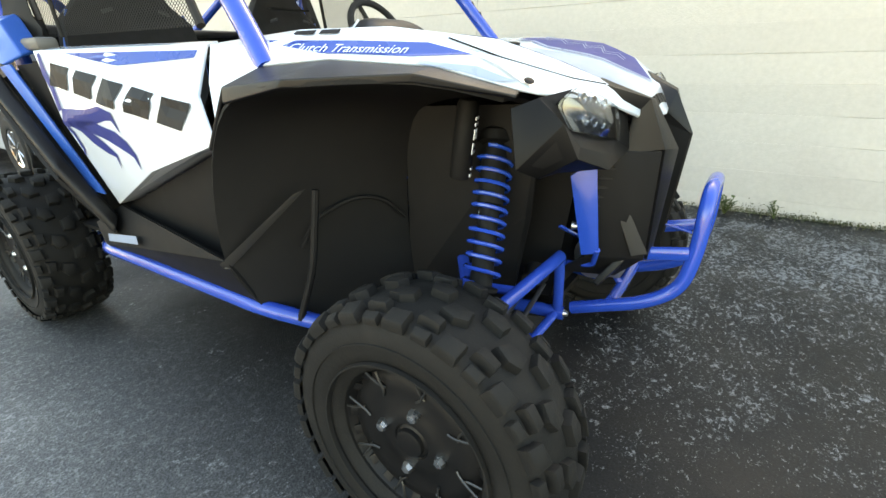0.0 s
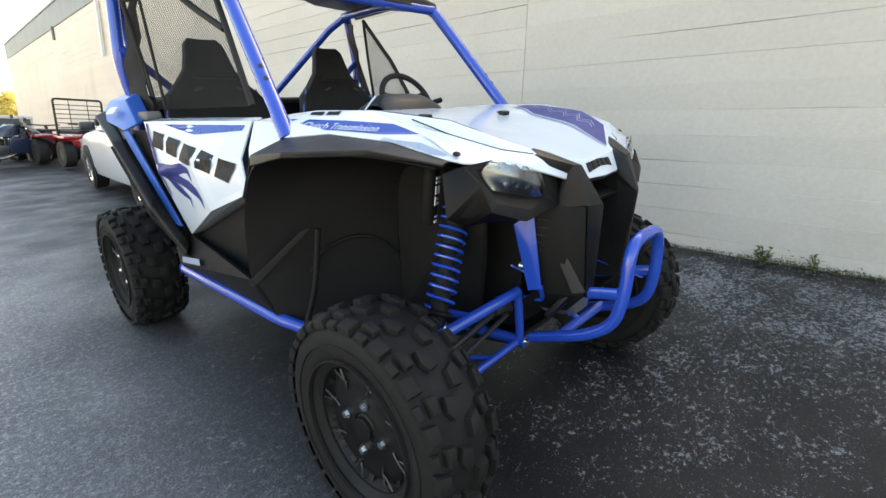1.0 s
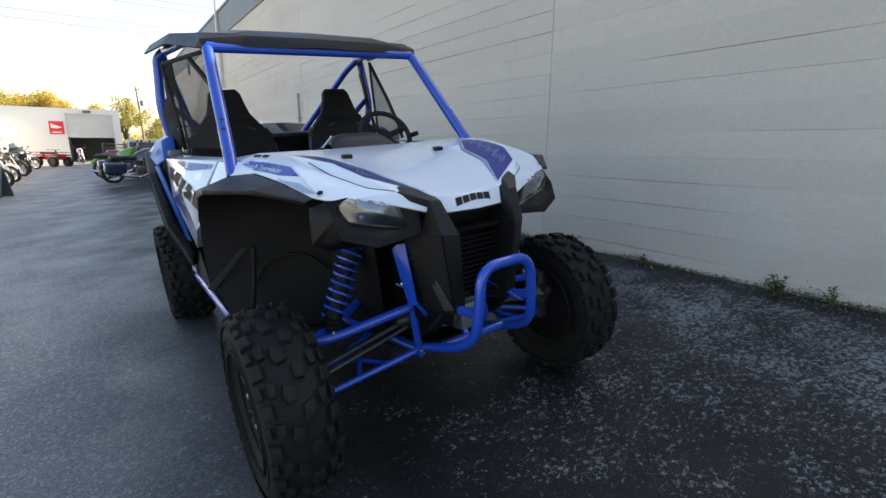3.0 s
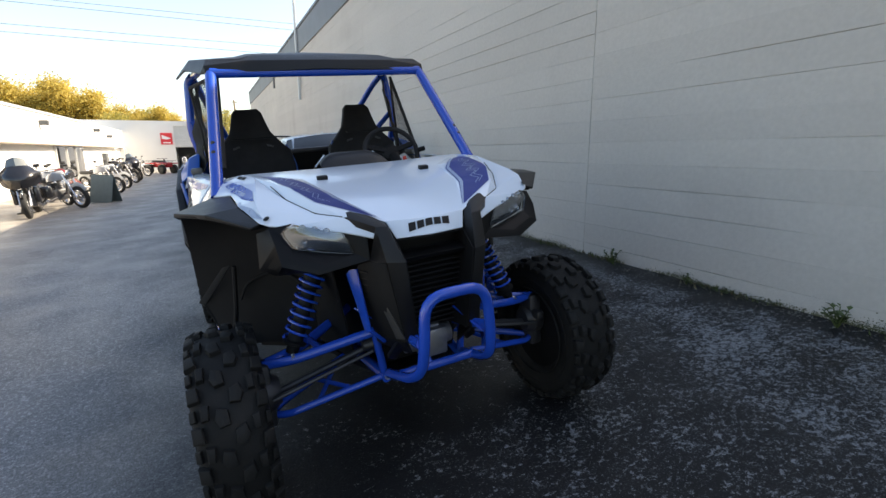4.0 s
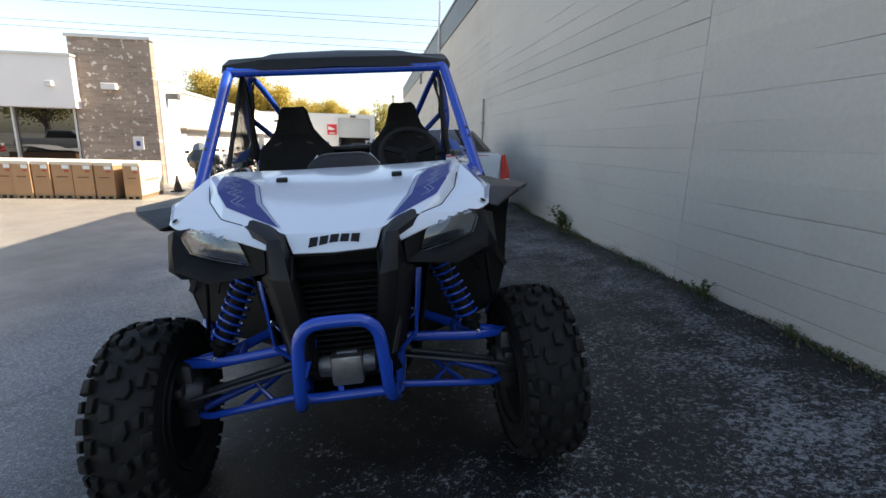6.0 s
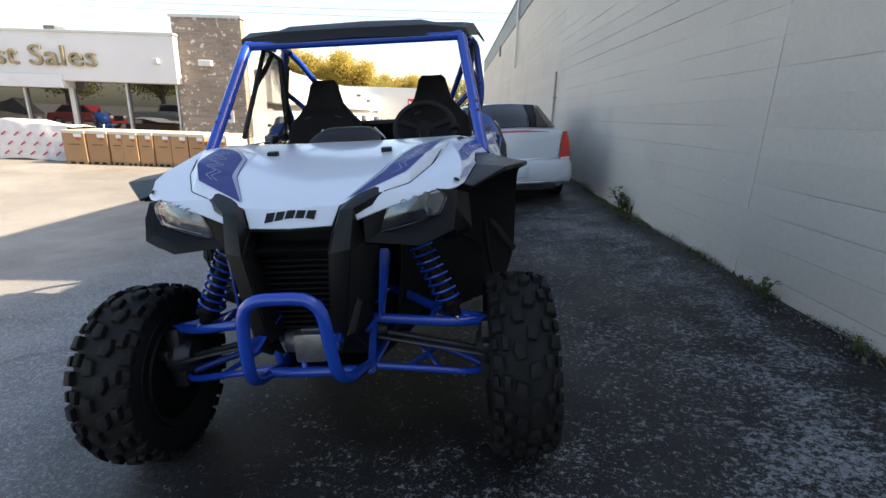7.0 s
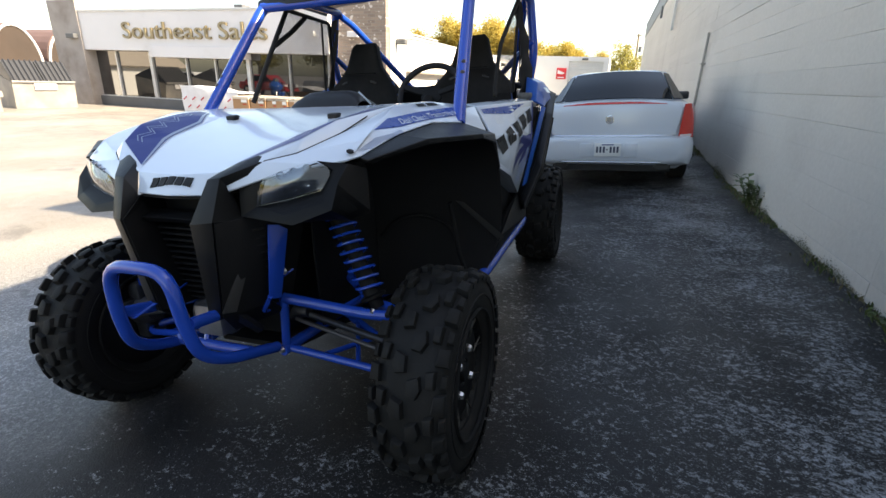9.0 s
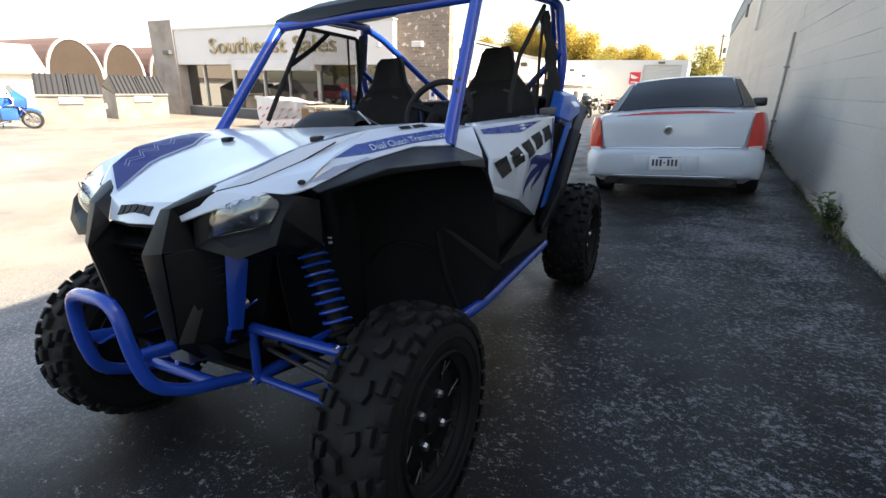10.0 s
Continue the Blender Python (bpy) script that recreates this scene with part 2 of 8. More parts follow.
HOOD = {
    "p1": (0.366, -0.152, 1.098), "p2": (0.436, -0.020, 1.142),
    "c0": (0, -0.302, 0.992), "c1": (0, -0.262, 1.046), "c2": (0, 0.0, 1.108), "c3": (0, 0.30, 1.172), "c4": (0, 0.565, 1.212),
    "n0": (0.130, -0.285, 0.993), "n1": (0.152, -0.252, 1.053), "m2": (0.262, 0.0, 1.136), "m3": (0.315, 0.30, 1.186), "m4": (0.185, 0.556, 1.210),
    "o1": (0.288, -0.206, 1.082), "do": (0.364, -0.117, 1.135), "dt": (0.412, 0.0, 1.180), "k3": (0.405, 0.21, 1.200), "wb": (0.533, 0.50, 1.219),
    "ft": (0.200, -0.272, 1.022), "fu": (0.202, -0.274, 1.004), "lt": (0.302, -0.240, 1.036), "lo": (0.462, -0.180, 1.070), "s1": (0.520, -0.140, 1.078),
    "sh": (0.538, -0.060, 1.128), "dc": (0.536, 0.0, 1.154), "rg": (0.506, 0.234, 1.214), "e0": (0.548, -0.105, 1.086), "e1": (0.592, 0.06, 1.132),
    "e2": (0.604, 0.34, 1.150), "e3": (0.672, 0.50, 1.138), "pb": (0.640, 0.54, 1.182), "tf": (0.660, 0.705, 1.190), "ti": (0.540, 0.72, 1.205), "g1": (0.725, 0.64, 1.10), "fl": (0.778, 0.560, 0.970), "fb": (0.755, 0.535, 1.05),
}
HOOD_FACES = ["c0 n0 n1 c1", "c1 n1 m2 c2", "c2 m2 m3 c3", "c3 m3 m4 c4", "n1 do m2", "do dt m2", "m2 dt k3 m3", "n1 o1 do", "o1 p1 do", "do p1 p2 dt", "dt p2 rg", "k3 wb m3", "m3 wb m4", "dt rg k3", "k3 rg wb"]
FENDER_FACES = ["o1 lo s1 sh p1", "o1 ft fu lt lo", "p1 sh dc p2", "p2 dc rg", "sh s1 e0 e1 dc", "dc e1 e2 rg", "rg e2 e3 pb wb", "wb pb tf ti", "pb e3 g1 tf", "e3 fb fl g1"]
hood_bm = facets(HOOD, HOOD_FACES, True, 0.008, 0.012, 3, 9)
hood_tree = tree_of(hood_bm)
part("hood", hood_bm, WHITE, buggy, "white moulded plastic hood", True)
fender_trees = {}
for s in (1, -1):
    fb = facets(HOOD, FENDER_FACES, False, 0.008, 0.010, 3, 9)
    if s < 0:
        flip_x(fb)
    fender_trees[s] = tree_of(fb)
    part("front_fender", fb, WHITE, buggy, "white front fender panel", True)

# hood films: a long dark blue panel edged by pale bands each side, and the maker's mark as plain bars
for s in (1, -1):
    out = [(s * x, y, 1.5) for x, y in ((0.176, -0.219), (0.352, -0.122), (0.405, -0.02), (0.430, 0.06), (0.476, 0.33), (0.440, 0.345), (0.370, 0.245), (0.327, 0.179), (0.275, -0.041))]
    film = part("decal", drape(out, hood_tree, (0, 0, -1), 0.0015, 7), DECAL_BLUE, buggy, "dark blue film with pale angular lines")
    inner = [(0.440, 0.345), (0.370, 0.245), (0.327, 0.179), (0.275, -0.041), (0.176, -0.219)]
    for d0, d1, m2 in ((0.002, 0.013, DECAL_GREY), (0.015, 0.019, DECAL_BLUE)):
        for (x0, y0), (x1, y1) in zip(inner, inner[1:]):
            k1 = 0.35 if y1 < -0.2 else 1.0
            pts = ((x0 - d0, y0), (x1 - d0 * k1, y1), (x1 - d1 * k1, y1), (x0 - d1, y0))
            part("decal_line", drape([(s * x, y, 1.5) for x, y in pts], hood_tree, (0, 0, -1), 0.003, 3), m2, film)
    # an angular outline figure
    path = [(0.318, -0.100), (0.352, -0.070), (0.338, -0.025), (0.378, -0.005), (0.358, 0.045), (0.402, 0.070), (0.382, 0.125), (0.424, 0.160), (0.408, 0.205), (0.436, 0.245)]
    for (x0, y0), (x1, y1) in zip(path, path[1:]):
        n = Vector((y0 - y1, x1 - x0)).normalized() * 0.0013
        for dx in (0.0, -0.018):
            quad = ((x0 + n.x, y0 + n.y), (x1 + n.x, y1 + n.y), (x1 - n.x, y1 - n.y), (x0 - n.x, y0 - n.y))
            part("decal_line", drape([(s * (x + dx), y, 1.5) for x, y in quad], hood_tree, (0, 0, -1), 0.003, 3), DECAL_GREY, film)
    # the gap between hood and fender
    seam = [HOOD[k] for k in ("o1", "p1", "p2")] + [(0.468, 0.10, 1.186)]
    part("panel_gap", tube_bm([(s * x, y, z - 0.0005) for x, y, z in seam], 0.0019, 6, 0.02), DARK_INNER, buggy)
MARK_BLACK = mat("mark_black", (0.008, 0.008, 0.009), 0.55, spec=0.25)
for k in range(5):
    for x0, x1 in ((0.0, 0.026),):
        x, ya, yb = -0.080 + k * 0.0328, -0.282, -0.266
        corner = lambda u, v: (x + u + 0.35 * (v + 0.28), v, 1.5)
        bar = drape([corner(x0, ya), corner(x1, ya), corner(x1, yb), corner(x0, yb)], hood_tree, (0, 0, -1), 0.002, 1)
        part("badge", thicken(bar, -0.003), MARK_BLACK, buggy, "raised black badge block")
# hood latches and fender rivets
for s in (1, -1):
    bm = box_bm(-0.022, -0.014, -0.006, 0.022, 0.014, 0.016, bevel=0.004)
    box(bm, -0.014, 0.006, 0.004, 0.014, 0.030, 0.010, bevel=0.003)
    part("hood_latch", bm, BLACK_PLASTIC, buggy, "", True, Matrix.Translation((s * 0.2375, 0.272, hood_tree.ray_cast(Vector((s * 0.2375, 0.272, 1.5)), Vector((0, 0, -1)))[0].z)) @ pose(0, 0, 0, 9, 0, 0))
    part("fender_rivet", lathe_bm([(0, 0.0), (0.004, 0.011), (0.006, 0.007), (0.0062, 0.0)], 14, 'z'), MARK_BLACK, buggy, "", True, Matrix.Translation((s * 0.520, -0.118, 1.096)) @ pose(0, 0, 0, 25, s * 25, 0))

# dash hump behind the hood
GAUGE_GREY = mat("gauge_hood_plastic", (0.013, 0.0135, 0.015), 0.45, spec=0.35, vary=0.1, scale=8)
gh = patch([[(x * k, y + 0.012 * abs(k) ** 3, z - dz * abs(k) ** 6) for k in (-1, -0.9, -0.6, 0, 0.6, 0.9, 1)] for x, y, z, dz in ((0.172, 0.540, 1.190, 0.0), (0.172, 0.562, 1.225, 0.012), (0.170, 0.590, 1.254, 0.030), (0.160, 0.640, 1.274, 0.045), (0.162, 0.700, 1.266, 0.050), (0.180, 0.800, 1.190, 0.0))], 24, 20)
part("gauge_hood", thicken(gh, 0.008), GAUGE_GREY, buggy, "rounded dark grey gauge hood", True)
for s in (1, -1):
    part("gauge_mark", tube_bm([(s * 0.128, 0.672, 1.268), (s * 0.176, 0.690, 1.212)], 0.004, 6, 0), WHITE, buggy)
DASH = {"a": (0, 0.57, 1.19), "b": (0.53, 0.52, 1.20), "c": (0.60, 0.74, 1.19), "d": (0, 0.80, 1.20), "e": (0, 0.92, 1.02), "f": (0.60, 0.90, 1.02), "g": (0, 0.86, 0.62), "h": (0.60, 0.86, 0.62)}
part("dashboard", facets(DASH, ["a b c d", "d c f e", "e f h g"], True, 0.02, 0.012), DARK_INNER, buggy, "black plastic dashboard", True)
part("tub_floor", facets({"a": (0, 0.84, 0.48), "b": (0.66, 0.84, 0.48), "c": (0.66, 2.0, 0.48), "d": (0, 2.0, 0.48), "e": (0.60, 2.02, 1.05), "f": (0, 2.02, 1.05)}, ["a b c d", "d c e f"], True, 0.02), DARK_INNER, buggy)
bm = box_bm(-0.13, 0.9, 0.5, 0.13, 1.9, 0.86, bevel=0.03)
part("centre_console", bm, DARK_INNER, buggy, "", True)
part("cargo_bed", facets({"a": (0, 2.05, 1.02), "b": (0.62, 2.05, 1.02), "c": (0.60, 2.62, 1.0), "d": (0, 2.62, 1.0), "e": (0.66, 2.05, 1.2), "f": (0.64, 2.66, 1.17), "g": (0, 2.66, 1.17)}, ["a b c d", "b e f c", "c f g d"], True, 0.02, 0.008), BLACK_PLASTIC, buggy, "", True)
part("rear_panel", facets({"a": (0.60, 2.02, 1.05), "b": (0.0, 2.02, 1.05), "c": (0.0, 1.98, 1.27), "d": (0.60, 1.98, 1.27)}, ["a b c d"], True, 0.02), DARK_INNER, buggy)

# doors: white outer skin, blue stripe, splash film, dark sheet below
DOOR = {"tf": (0.664, 0.715, 1.190), "tr": (0.790, 1.470, 1.192), "lo": (0.742, 1.290, 0.697), "fl": (0.785, 0.566, 0.962), "mr": (0.806, 1.36, 0.98), "mf": (0.752, 0.655, 1.07), "md": (0.800, 1.00, 1.05), "ml": (0.775, 0.93, 0.855), "tt": (0.735, 1.10, 1.192), "it": (0.60, 0.76, 1.20), "ir": (0.70, 1.47, 1.205), "fb2": (0.68, 0.60, 0.965), "lo2": (0.66, 1.29, 0.70)}
BLUE_STRIPE = mat("blue_stripe_film", (0.014, 0.062, 0.32), 0.28, vary=0.05)
for s in (1, -1):
    db = facets(DOOR, ["tf tt md mf", "tt tr mr md", "mf md ml fl", "md mr lo ml", "tf it ir tr tt", "fl ml lo lo2 fb2"], False, 0.010, 0.008, 3, 8)
    if s < 0:
        flip_x(db)
    dt = tree_of(db)
    door = part("door", db, WHITE, buggy, "white half door with blue stripe and dark splash film", True)
    side = (-s, 0, 0)
    put = lambda pts, lift=0.002, cuts=4: drape([(s * 0.9, y, z) for y, z in pts], dt, side, lift, cuts)
    part("stripe", put(((0.735, 1.176), (1.30, 1.181), (1.16, 1.158), (1.02, 1.143), (0.735, 1.158))), BLUE_STRIPE, door, "blue stripe film")
    # the model name as plain slanted shapes
    for k in range(5):
        y = 1.375 - 0.146 * k
        z = 1.160 - 0.150 * (1.375 - y)
        w, h, sl = 0.130, 0.076, -0.026
        q = lambda a, b: (y - w * a - sl * b, z - 0.150 * w * a - h * b)
        strokes = ((0.03, 0.86, 0.05, 0.92),)
        for a0, a1, b0, b1 in strokes:
            part("name_bar", put([q(a0, b0), q(a1, b0), q(a1, b1), q(a0, b1)], 0.004, 2), MARK_BLACK, door, "black slanted bar film")
    # the splash: an arm along the rear edge, a palm and three hooked claws
    for spine in ([(1.455, 1.180, 0.05), (1.440, 1.116, 0.07), (1.405, 1.070, 0.06), (1.375, 1.006, 0.055)],
                  [(1.400, 0.998, 0.045), (1.33, 0.992, 0.055), (1.25, 0.996, 0.050), (1.167, 1.002, 0.046), (1.09, 1.015, 0.042), (1.043, 1.007, 0.030), (1.029, 0.964, 0.003)],
                  [(1.30, 0.990, 0.03), (1.232, 0.984, 0.052), (1.139, 0.958, 0.042), (1.071, 0.939, 0.050), (1.018, 0.918, 0.040), (0.992, 0.896, 0.022), (0.988, 0.857, 0.003)],
                  [(1.32, 0.985, 0.03), (1.257, 0.970, 0.040), (1.215, 0.935, 0.042), (1.161, 0.904, 0.034), (1.122, 0.885, 0.018), (1.126, 0.846, 0.003)],
                  [(1.375, 1.000, 0.02), (1.322, 0.942, 0.014), (1.316, 0.894, 0.018), (1.355, 0.833, 0.003)],
                  [(1.44, 1.06, 0.05), (1.41, 0.98, 0.03), (1.385, 0.90, 0.003)]):
        bm = bmesh.new()
        left, right = [], []
        for i, (y, z, w) in enumerate(spine):
            y0, z0, _ = spine[max(i - 1, 0)]
            y1, z1, _ = spine[min(i + 1, len(spine) - 1)]
            nrm = Vector((z0 - z1, y1 - y0)).normalized() * w * 0.5
            left.append(bm.verts.new((s * 0.9, y + nrm.x, z + nrm.y)))
            right.append(bm.verts.new((s * 0.9, y - nrm.x, z - nrm.y)))
        for i in range(len(spine) - 1):
            bm.faces.new((left[i], left[i + 1], right[i + 1], right[i]))
        bmesh.ops.subdivide_edges(bm, edges=bm.edges[:], cuts=2, use_grid_fill=True, smooth=0.4)
        part("splash", drape_bm(bm, dt, side, 0.0025), DECAL_BLUE, door, "dark blue claw-shaped film")
    # dark sheet for the shaded hollow under the door, inner liner and steps
    part("lower_door", facets({"a": (0.70, 0.60, 0.95), "b": (0.68, 1.29, 0.69), "c": (0.70, 1.40, 0.60), "d": (0.69, 0.62, 0.56)}, ["a b c d"], False, 0.02 * s) if s > 0 else flip_x(facets({"a": (0.70, 0.60, 0.95), "b": (0.68, 1.29, 0.69), "c": (0.70, 1.40, 0.60), "d": (0.69, 0.62, 0.56)}, ["a b c d"], False, 0.02)), DARK_INNER, buggy)
    rear = facets({"a": (0.800, 1.95, 1.252), "b": (0.862, 1.97, 1.222), "c": (0.880, 1.68, 1.105), "d": (0.862, 1.36, 0.84), "e": (0.785, 1.26, 0.62), "f": (0.75, 1.29, 0.66), "g": (0.818, 1.40, 0.86), "h": (0.830, 1.67, 1.115), "i": (0.845, 2.12, 1.190), "j": (0.78, 2.12, 1.235)}, ["a h c b", "h g d c", "g f e d", "a b i j"], False, 0.03, 0.012, 3, 6)
    part("rear_flare", rear if s > 0 else flip_x(rear), BLACK_PLASTIC, buggy, "black plastic rear fender flare", True)
    rl = facets({"a": (0.88, 1.72, 1.08), "b": (0.87, 1.38, 0.80), "c": (0.78, 1.30, 0.60), "d": (0.70, 1.55, 0.55), "e": (0.62, 1.75, 0.85), "f": (0.70, 1.85, 1.15)}, ["a b c d e f"], False, 0.012)
    part("rear_liner", rl if s > 0 else flip_x(rl), DARK_INNER, buggy)
    strip = facets({"a": (0.828, 1.585, 1.155), "b": (0.842, 1.635, 1.147), "c": (0.785, 1.352, 0.745), "d": (0.770, 1.310, 0.735)}, ["a b c d"], False, 0.010, 0.004)
    part("side_strip", strip if s > 0 else flip_x(strip), BLUE_PLASTIC, buggy, "narrow blue plastic strip", True)
    quarter = facets({"a": (0.792, 1.57, 1.185), "b": (0.832, 1.63, 1.155), "c": (0.842, 1.96, 1.212), "d": (0.775, 1.99, 1.295), "e": (0.69, 1.96, 1.335), "f": (0.72, 1.60, 1.20), "g": (0.772, 1.74, 1.292), "h": (0.70, 1.78, 1.325)}, ["a b c d g", "a g h f", "g d e h"], False, 0.012, 0.018, 4, 6)
    part("quarter_panel", quarter if s > 0 else flip_x(quarter), BLUE_PLASTIC, buggy, "blue plastic panel at the rear pillar", True)
    recess = facets({"a": (0.77, 1.46, 1.16), "b": (0.80, 1.62, 1.15), "c": (0.75, 1.36, 0.76), "d": (0.72, 1.27, 0.72)}, ["a b c d"], False, 0.012)
    part("side_recess", recess if s > 0 else flip_x(recess), DARK_INNER, buggy)
    # rocker under the door, grey step cover and blue guard tube
    rk = facets({"a": (0.80, 0.60, 0.655), "b": (0.765, 1.45, 0.53), "c": (0.755, 1.50, 0.60), "d": (0.735, 1.30, 0.69), "e": (0.72, 0.62, 0.60), "f": (0.72, 1.45, 0.46), "g": (0.73, 0.55, 0.47)}, ["a b d", "b c d", "a g f b", "a d e"], False, 0.014, 0.005)
    part("rocker_panel", rk if s > 0 else flip_x(rk), DARK_INNER, buggy, "", True)
    part("guard_tube", tube_bm([(s * 0.66, 0.42, 0.45), (s * 0.74, 0.56, 0.497), (s * 0.745, 1.50, 0.493), (s * 0.66, 1.66, 0.47)], 0.024), BLUE, buggy, "blue painted side guard tube", True)
    if s < 0:
        part("warning_label", drape([(s * 0.95, y, z) for y, z in ((1.35, 0.590), (1.36, 0.560), (1.12, 0.595), (1.12, 0.625))], tree_of(facets({"a": (s * 0.802, 0.60, 0.70), "b": (s * 0.775, 1.50, 0.70), "c": (s * 0.775, 1.50, 0.40), "d": (s * 0.802, 0.60, 0.40)}, ["a b c d"])), (-s, 0, 0), 0.002, 1), DECAL_GREY, buggy, "pale grey warning label")

# stripe with words along the upper side of each front fender
for s in (1, -1):
    side = (-s, 0, 0)
    put = lambda pts, lift=0.003, cuts=4: drape([(s * 0.9, y, z) for y, z in pts], fender_trees[s], side, lift, cuts)
    part("fender_stripe", put(((-0.005, 1.150), (0.11, 1.176), (0.30, 1.186), (0.56, 1.194), (0.56, 1.166), (0.30, 1.158), (0.13, 1.149)), 0.003, 6), BLUE_STRIPE, buggy, "blue stripe film with small white words")
    tb = text_bm("Dual Clutch Transmission", 0.030, 0.25)
    bmesh.ops.triangulate(tb, faces=tb.faces[:])
    xs = [v.co.x for v in tb.verts]
    wide = max(xs)
    for v in tb.verts:
        a = v.co.x / wide
        y = (0.545 - 0.40 * a) if s < 0 else (0.145 + 0.40 * a)
        mid = 1.163 + 0.016 * (y - 0.14) / 0.42
        v.co = Vector((s * 0.9, y, mid + (v.co.y - 0.010) * 0.8))
    part("words", drape_bm(tb, fender_trees[s], side, 0.007), WHITE, buggy, "small white words Dual Clutch Transmission")
    part("grey_flash", put(((-0.10, 1.098), (-0.02, 1.128), (0.10, 1.142), (0.10, 1.134), (0.0, 1.118), (-0.06, 1.10)), 0.003, 3), DECAL_GREY, buggy, "pale grey flash film")
    for k in range(2):
        part("name_bar", put(((0.50 - k * 0.075, 1.214), (0.44 - k * 0.075, 1.214), (0.44 - k * 0.075, 1.204), (0.50 - k * 0.075, 1.204)), 0.004, 1), MARK_BLACK, buggy, "small dark bar film")

WORN_PLASTIC = mat("worn_grey_plastic", (0.035, 0.034, 0.033), 0.55, vary=0.2, scale=9)
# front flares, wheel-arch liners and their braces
FLARE = {"a": (0.546, -0.112, 1.083), "b": (0.594, 0.06, 1.128), "c": (0.606, 0.34, 1.146), "d": (0.675, 0.50, 1.134), "e": (0.780, 0.565, 0.965),
         "A": (0.575, -0.118, 1.075), "B": (0.705, 0.03, 1.120), "C": (0.812, 0.26, 1.113), "D": (0.806, 0.465, 1.096), "E": (0.806, 0.565, 0.955), "B2": (0.704, 0.035, 1.103), "C2": (0.815, 0.27, 1.096), "D2": (0.812, 0.462, 1.062)}
for s in (1, -1):
    fl = facets(FLARE, ["a b B A", "b c C B", "c d D C", "d e E D", "A B B2", "B C C2 B2", "C D D2 C2"], False, 0.010, 0.020, 4, 8)
    part("front_flare", fl if s > 0 else flip_x(fl), BLACK_PLASTIC, buggy, "black plastic front fender flare", True)
    grid = [[(0.575, -0.09, 1.062), (0.45, -0.08, 1.060), (0.34, -0.06, 1.03)], [(0.700, 0.04, 1.100), (0.50, 0.05, 1.094), (0.34, 0.06, 1.05)], [(0.806, 0.26, 1.096), (0.56, 0.24, 1.094), (0.34, 0.20, 1.04)],
            [(0.803, 0.45, 1.062), (0.58, 0.40, 1.05), (0.34, 0.29, 1.00)], [(0.803, 0.555, 0.94), (0.60, 0.46, 0.92), (0.34, 0.33, 0.88)], [(0.802, 0.60, 0.76), (0.62, 0.50, 0.72), (0.34, 0.34, 0.70)], [(0.79, 0.60, 0.62), (0.64, 0.51, 0.56), (0.34, 0.33, 0.54)], [(0.72, 0.535, 0.45), (0.60, 0.47, 0.44), (0.33, 0.32, 0.44)]]
    li = thicken(patch(grid, 10, 22), 0.008)
    part("arch_liner", li if s > 0 else flip_x(li), DARK_INNER, buggy, "black wheel-arch liner", True)
    iw = facets({"a": (0.335, -0.08, 1.04), "b": (0.335, 0.33, 1.02), "c": (0.33, 0.34, 0.44), "d": (0.25, 0.02, 0.44), "e": (0.30, -0.05, 0.75)}, ["a b c d e"], False, 0.008)
    part("inner_wall", iw if s > 0 else flip_x(iw), DARK_INNER, buggy)
    br = facets({"a": (0.655, 0.415, 0.845), "b": (0.690, 0.430, 0.835), "c": (0.815, 0.610, 0.650), "d": (0.790, 0.600, 0.630), "e": (0.665, 0.45, 0.82), "f": (0.80, 0.62, 0.63)}, ["a b c d", "a d f e", "b e f c"], False, 0.0, 0.004)
    part("liner_brace", br if s > 0 else flip_x(br), WORN_PLASTIC, buggy, "", True)
    part("liner_ridge", tube_bm([(s * 0.635, 0.49, 0.66), (s * 0.60, 0.465, 0.74), (s * 0.50, 0.412, 0.785), (s * 0.42, 0.368, 0.77), (s * 0.36, 0.335, 0.70)], 0.006, 6, 0.05), DARK_INNER, buggy, "", True)
    part("liner_rib", tube_bm([(s * 0.64, 0.40, 0.84), (s * 0.665, 0.42, 0.62), (s * 0.70, 0.46, 0.47)], 0.010, 8), DARK_INNER, buggy, "", True)

# front face: cheeks, fangs, lamps and grille
FACE = {"s1": (0.523, -0.142, 1.068), "bc": (0.516, -0.195, 1.020), "cl": (0.508, -0.226, 0.952), "cb": (0.400, -0.262, 0.912), "ib": (0.225, -0.262, 0.930), "it": (0.222, -0.248, 1.010),
        "lti": (0.300, -0.233, 1.034), "lto": (0.452, -0.188, 1.082), "lo": (0.486, -0.166, 1.054), "lbi": (0.272, -0.239, 0.958), "lbo": (0.462, -0.190, 1.000), "r1": (0.560, -0.10, 1.05), "r2": (0.57, -0.12, 0.93), "r3": (0.52, -0.15, 0.905), "r4": (0.36, -0.17, 0.90),
        "ca": (0.478, -0.220, 0.970), "cc": (0.372, -0.258, 0.940)}
FACE_BLACK = mat("face_black_plastic", (0.003, 0.003, 0.0035), 0.46, spec=0.20, vary=0.12, scale=6)
LENS_RING = mat("lens_ring", (0.34, 0.36, 0.39), 0.22, metal=1.0, vary=0.1, scale=60)
LAMP_DARK = mat("lamp_housing", (0.13, 0.15, 0.18), 0.13, metal=1.0, vary=0.12, scale=40)
LAMP_CLEAR = mat("lamp_glass", (0.92, 0.94, 0.96), 0.02, vary=0.0)
LAMP_CLEAR.node_tree.nodes["Principled BSDF"].inputs["Transmission Weight"].default_value = 1.0
LAMP_CLEAR.node_tree.nodes["Principled BSDF"].inputs["IOR"].default_value = 1.62
